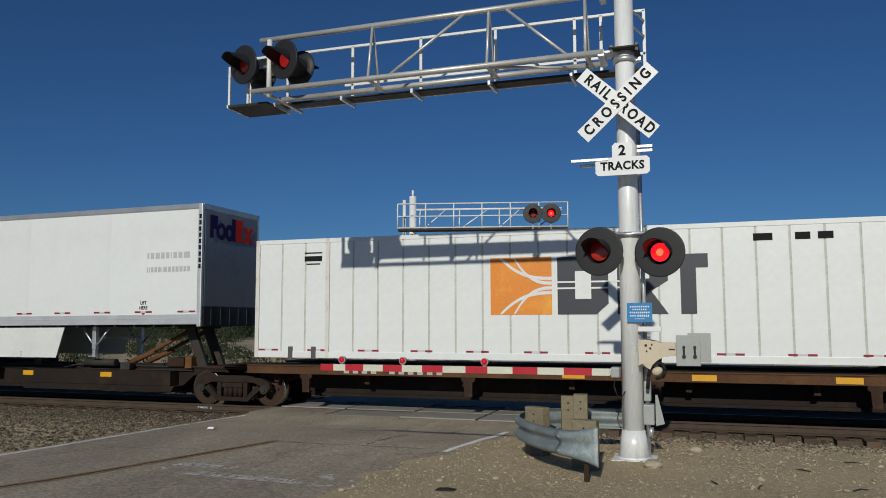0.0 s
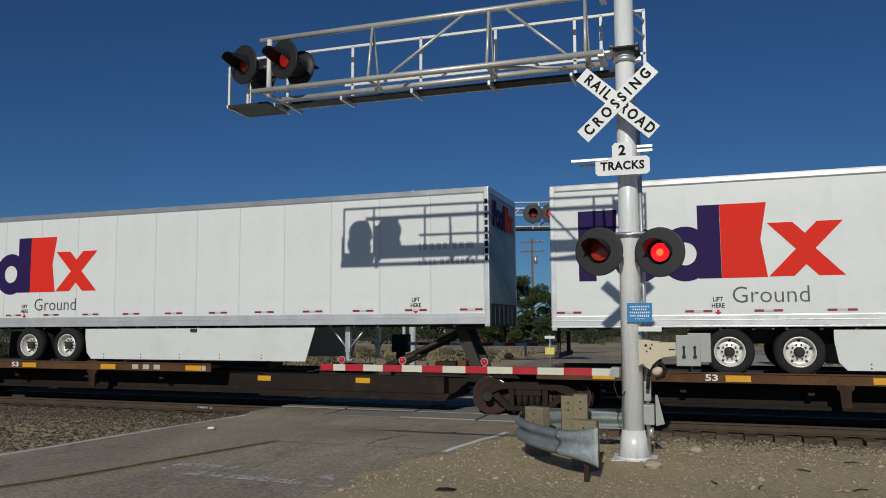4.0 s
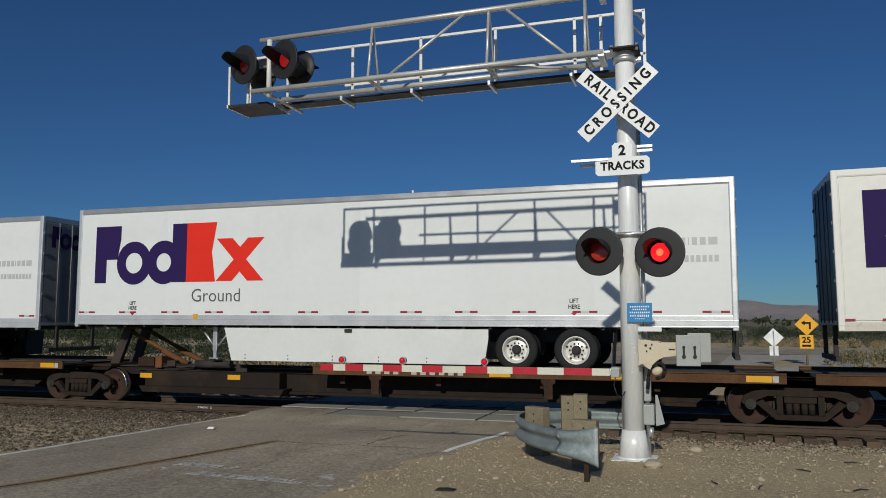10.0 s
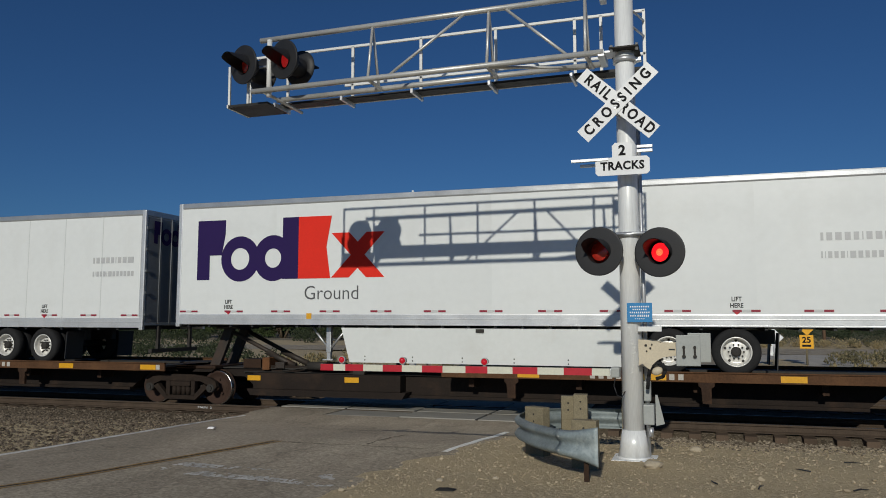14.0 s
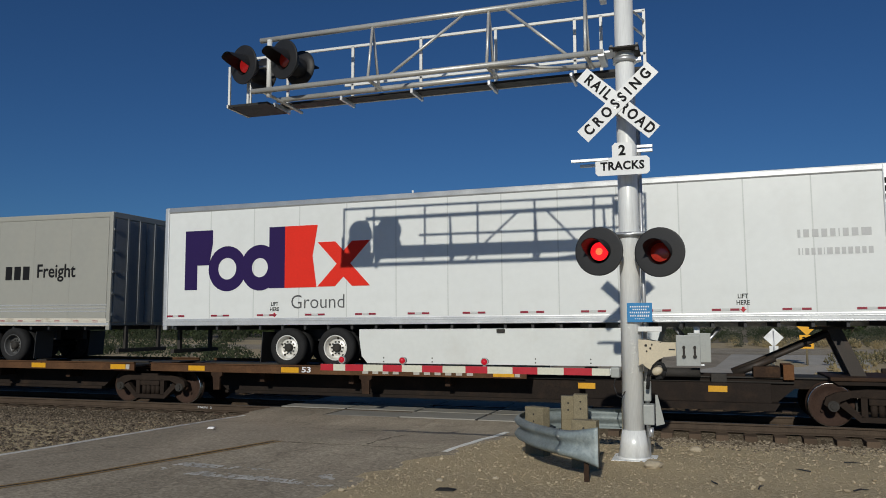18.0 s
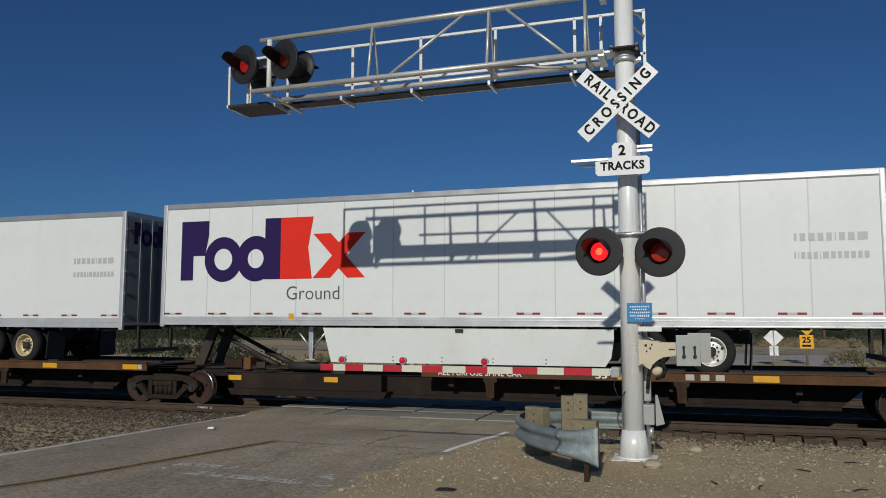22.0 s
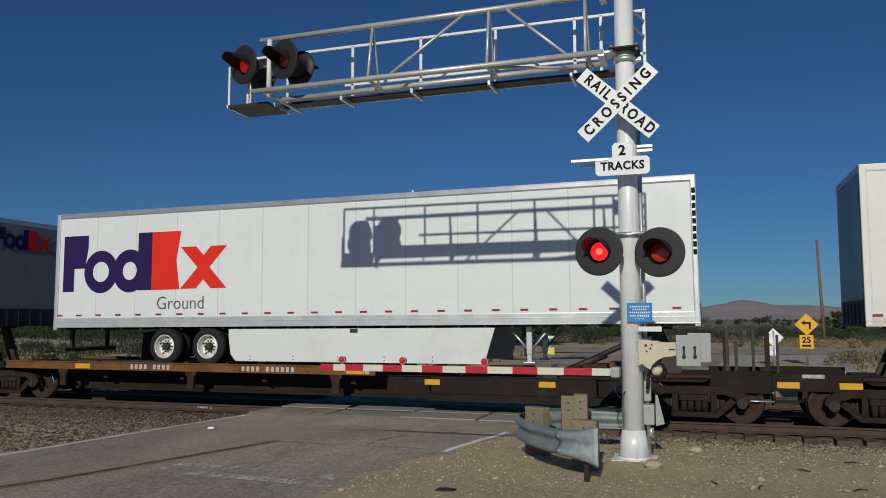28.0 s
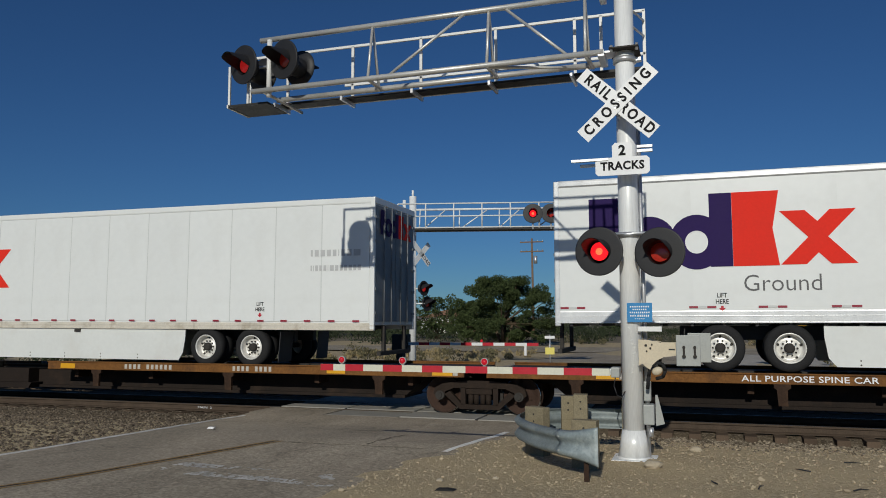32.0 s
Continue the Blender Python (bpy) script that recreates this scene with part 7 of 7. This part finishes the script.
scrub("desert_scrub", 420, (-8, 55, 47, 150), 0.3, 0.7, leaf_mat("grey_scrub", (0.13, 0.135, 0.095), 0.3, 0.2), "low grey-green scrub beyond the street", 24, 0.07, 130)
scrub("desert_scrub", 460, (-75, -16, 13, 46), 0.35, 0.95, MATS["green_scrub"], "green desert scrub along the far side of the tracks", 31, 0.07, 190, lambda x, y: x < -22.5 - 0.86 * (y - 20))
scrub("desert_scrub", 420, (-420, 330, 130, 520), 0.9, 2.2, MATS["green_scrub"], "scattered scrub on the distant plain", 32, 0.5, 34)
scrub("desert_scrub", 420, (-60, 35, 13, 62), 0.25, 0.65, M_SCRUB, "dry brown desert scrub", 22, 0.07, 130, lambda x, y: x > -20)
scrub("dry_grass", 700, (-50, 30, 10.5, 34), 0.12, 0.36, M_GRASS, "dry yellow grass tufts", 23, 0.1, 36, lambda x, y: x > -22)

house = thing("house", pose(-33.5, 88.0, bed_height(-33.5, 88)), "small white house with a low gable roof", "house")
bm = bmesh.new()
box(bm, -4.5, 4.5, 0, 5, 0, 2.4)
part("wall", bm, M_SIGN, house)
bm = bmesh.new()
slab(bm, [(-4.9, 2.3), (4.9, 2.3), (0, 3.5)], -0.4, 5.4)
part("roof", bm, mat("roof_brown", (0.2, 0.12, 0.08), 0.85, 0, 0.2, 2, 20, 0.1), house)
for x in (-2.6, 2.2):
    bm = bmesh.new()
    box(bm, x - 0.5, x + 0.5, -0.04, 0.02, 0.9, 1.9)
    part("window", bm, M_BLACK, house)

# street signs across the tracks
st = thing("turn_warning_sign", pose(4.48, 22.6, 0.13) @ Matrix.Scale(0.93, 4), "yellow diamond turn sign with a black arrow over a 25 plaque", "road sign")
bm = bmesh.new()
tube(bm, (0, 0.05, -0.1), (0, 0.05, 2.2), 0.05, 0.05, 8)
part("post", bm, M_WOODPOST, st)
bm = bmesh.new()
slab(bm, [(0, -0.54), (0.54, 0), (0, 0.54), (-0.54, 0)], -0.01, 0.0)
d = part("diamond", bm, M_SIGNYELLOW, st, "yellow diamond board", at=pose(0.03, 0, 1.86))
bm = bmesh.new()
slab(bm, [(0.1, -0.22), (0.19, -0.22), (0.19, 0.12), (-0.08, 0.12), (-0.08, 0.2), (-0.25, 0.08), (-0.08, -0.04), (-0.08, 0.03), (0.1, 0.03)], -0.018, -0.0105)
part("arrow", bm, M_LETTER, d)
bm = bmesh.new()
box(bm, -0.31, 0.31, -0.01, 0, -0.33, 0.33, 0.003)
d = part("plaque", bm, M_SIGNYELLOW, st, "yellow speed plaque", at=pose(0, 0, 1.02))
part("letters", text_mesh("25", 0.4, M_LETTER, bold=0.012), None, d, at=pose(0, -0.013, 0.08))
bm = bmesh.new()
box(bm, -0.2, 0.2, -0.014, -0.0105, -0.24, -0.14)
part("line_of_writing", bm, M_LETTER, d)
st = thing("road_sign", pose(3.02, 21.6, -0.02) @ Matrix.Scale(0.84, 4), "bare metal back of a diamond road sign on a post", "road sign")
bm = bmesh.new()
tube(bm, (0, -0.05, -0.1), (0, -0.05, 1.9), 0.035, 0.035, 8)
part("post", bm, M_GALV, st)
bm = bmesh.new()
slab(bm, [(0, -0.5), (0.5, 0), (0, 0.5), (-0.5, 0)], -0.01, 0.0)
part("diamond", bm, M_ALU, st, at=pose(0, 0, 1.55))
bm = bmesh.new()
box(bm, -0.22, 0.22, -0.01, 0, -0.25, 0.25)
part("plaque", bm, M_ALU, st, at=pose(0, 0, 0.85))
mk = thing("marker_post", pose(-6.3, 17.5, 0), "thin marker post with white and yellow plates", "marker post")
bm = bmesh.new()
tube(bm, (0, 0, -0.1), (0, 0, 1.45), 0.03, 0.03, 6)
part("post", bm, M_GALV, mk)
bm = bmesh.new()
box(bm, -0.22, 0.22, -0.04, -0.03, 1.28, 1.4)
part("white_plate", bm, M_SIGN, mk)
bm = bmesh.new()
box(bm, -0.2, 0.2, -0.04, -0.03, 0.6, 0.9)
part("yellow_plate", bm, mat("pale_yellow", (0.75, 0.65, 0.15), 0.5), mk)


def hills():
    bumps = [(150, 2650, 500, 44), (123, 2650, 75, 20), (-900, 2700, 300, 15), (-1400, 2650, 400, 15), (-2000, 2600, 400, 20), (900, 2700, 400, 30), (1500, 2700, 350, 40)]
    xs, ys = np.linspace(-2600, 2400, 170), np.linspace(1700, 3100, 34)
    vs = []
    for y in ys:
        for x in xs:
            z = sum(h * math.exp(-((x - cx) / sx) ** 2 - ((y - cy) / 330) ** 2) for cx, cy, sx, h in bumps)
            z += 5 * noise.noise((x * 0.008, y * 0.008, 3)) * min(1, z / 15) + 3 * noise.noise((x * 0.03, y * 0.03, 7)) * min(1, z / 15)
            vs.append((x, y, bed_height(x, y) - 2 + z))
    nx = len(xs)
    fs = [(j * nx + i, j * nx + i + 1, (j + 1) * nx + i + 1, (j + 1) * nx + i) for j in range(len(ys) - 1) for i in range(nx - 1)]
    me = bpy.data.meshes.new("backdrop")
    me.from_pydata(vs, [], fs)
    me.polygons.foreach_set("use_smooth", [True] * len(fs))
    # distance haze is mixed into the hills' base colour
    me.materials.append(mat("hill_brown", (0.33, 0.29, 0.28), 0.95, 0, 0.2, 0.01, 0.08, 0.0))
    return me


tagged(new("backdrop", hills()), "low brown desert hills on the horizon, paled for haze", "hills", "", "structure")


# ---- motion ----
def motions():
    for th, u, z, tip in ROLLING:
        walk(th, [(t, pose(u + travel(t), 0, z, 0, tip, 0)) for t in range(33)])
    for ws, u, x, cy in WHEELSETS:
        times = [k / 30 for k in range(961) if -19 < u + travel(k / 30) < 8]
        if not times:
            continue
        rows = [(t, pose(x, cy, 0.42, 0, math.degrees((travel(t) - travel(times[0])) / 0.42), 0)) for t in times]
        if times[0] > 0.1:
            rows.insert(0, (0, rows[0][1]))
        if times[-1] < 31.9:
            rows.append((32, rows[-1][1]))
        walk(ws, rows)
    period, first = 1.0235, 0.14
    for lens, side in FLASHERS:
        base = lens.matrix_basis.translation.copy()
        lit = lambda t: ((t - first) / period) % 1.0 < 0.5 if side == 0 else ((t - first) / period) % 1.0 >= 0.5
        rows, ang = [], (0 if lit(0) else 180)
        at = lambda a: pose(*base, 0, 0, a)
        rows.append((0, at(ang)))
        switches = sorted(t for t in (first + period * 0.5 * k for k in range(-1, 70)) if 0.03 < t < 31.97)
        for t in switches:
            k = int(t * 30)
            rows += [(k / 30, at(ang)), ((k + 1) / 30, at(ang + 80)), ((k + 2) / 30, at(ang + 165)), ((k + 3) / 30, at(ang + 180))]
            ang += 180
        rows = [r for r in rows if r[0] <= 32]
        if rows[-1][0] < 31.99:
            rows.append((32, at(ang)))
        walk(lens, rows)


motions()
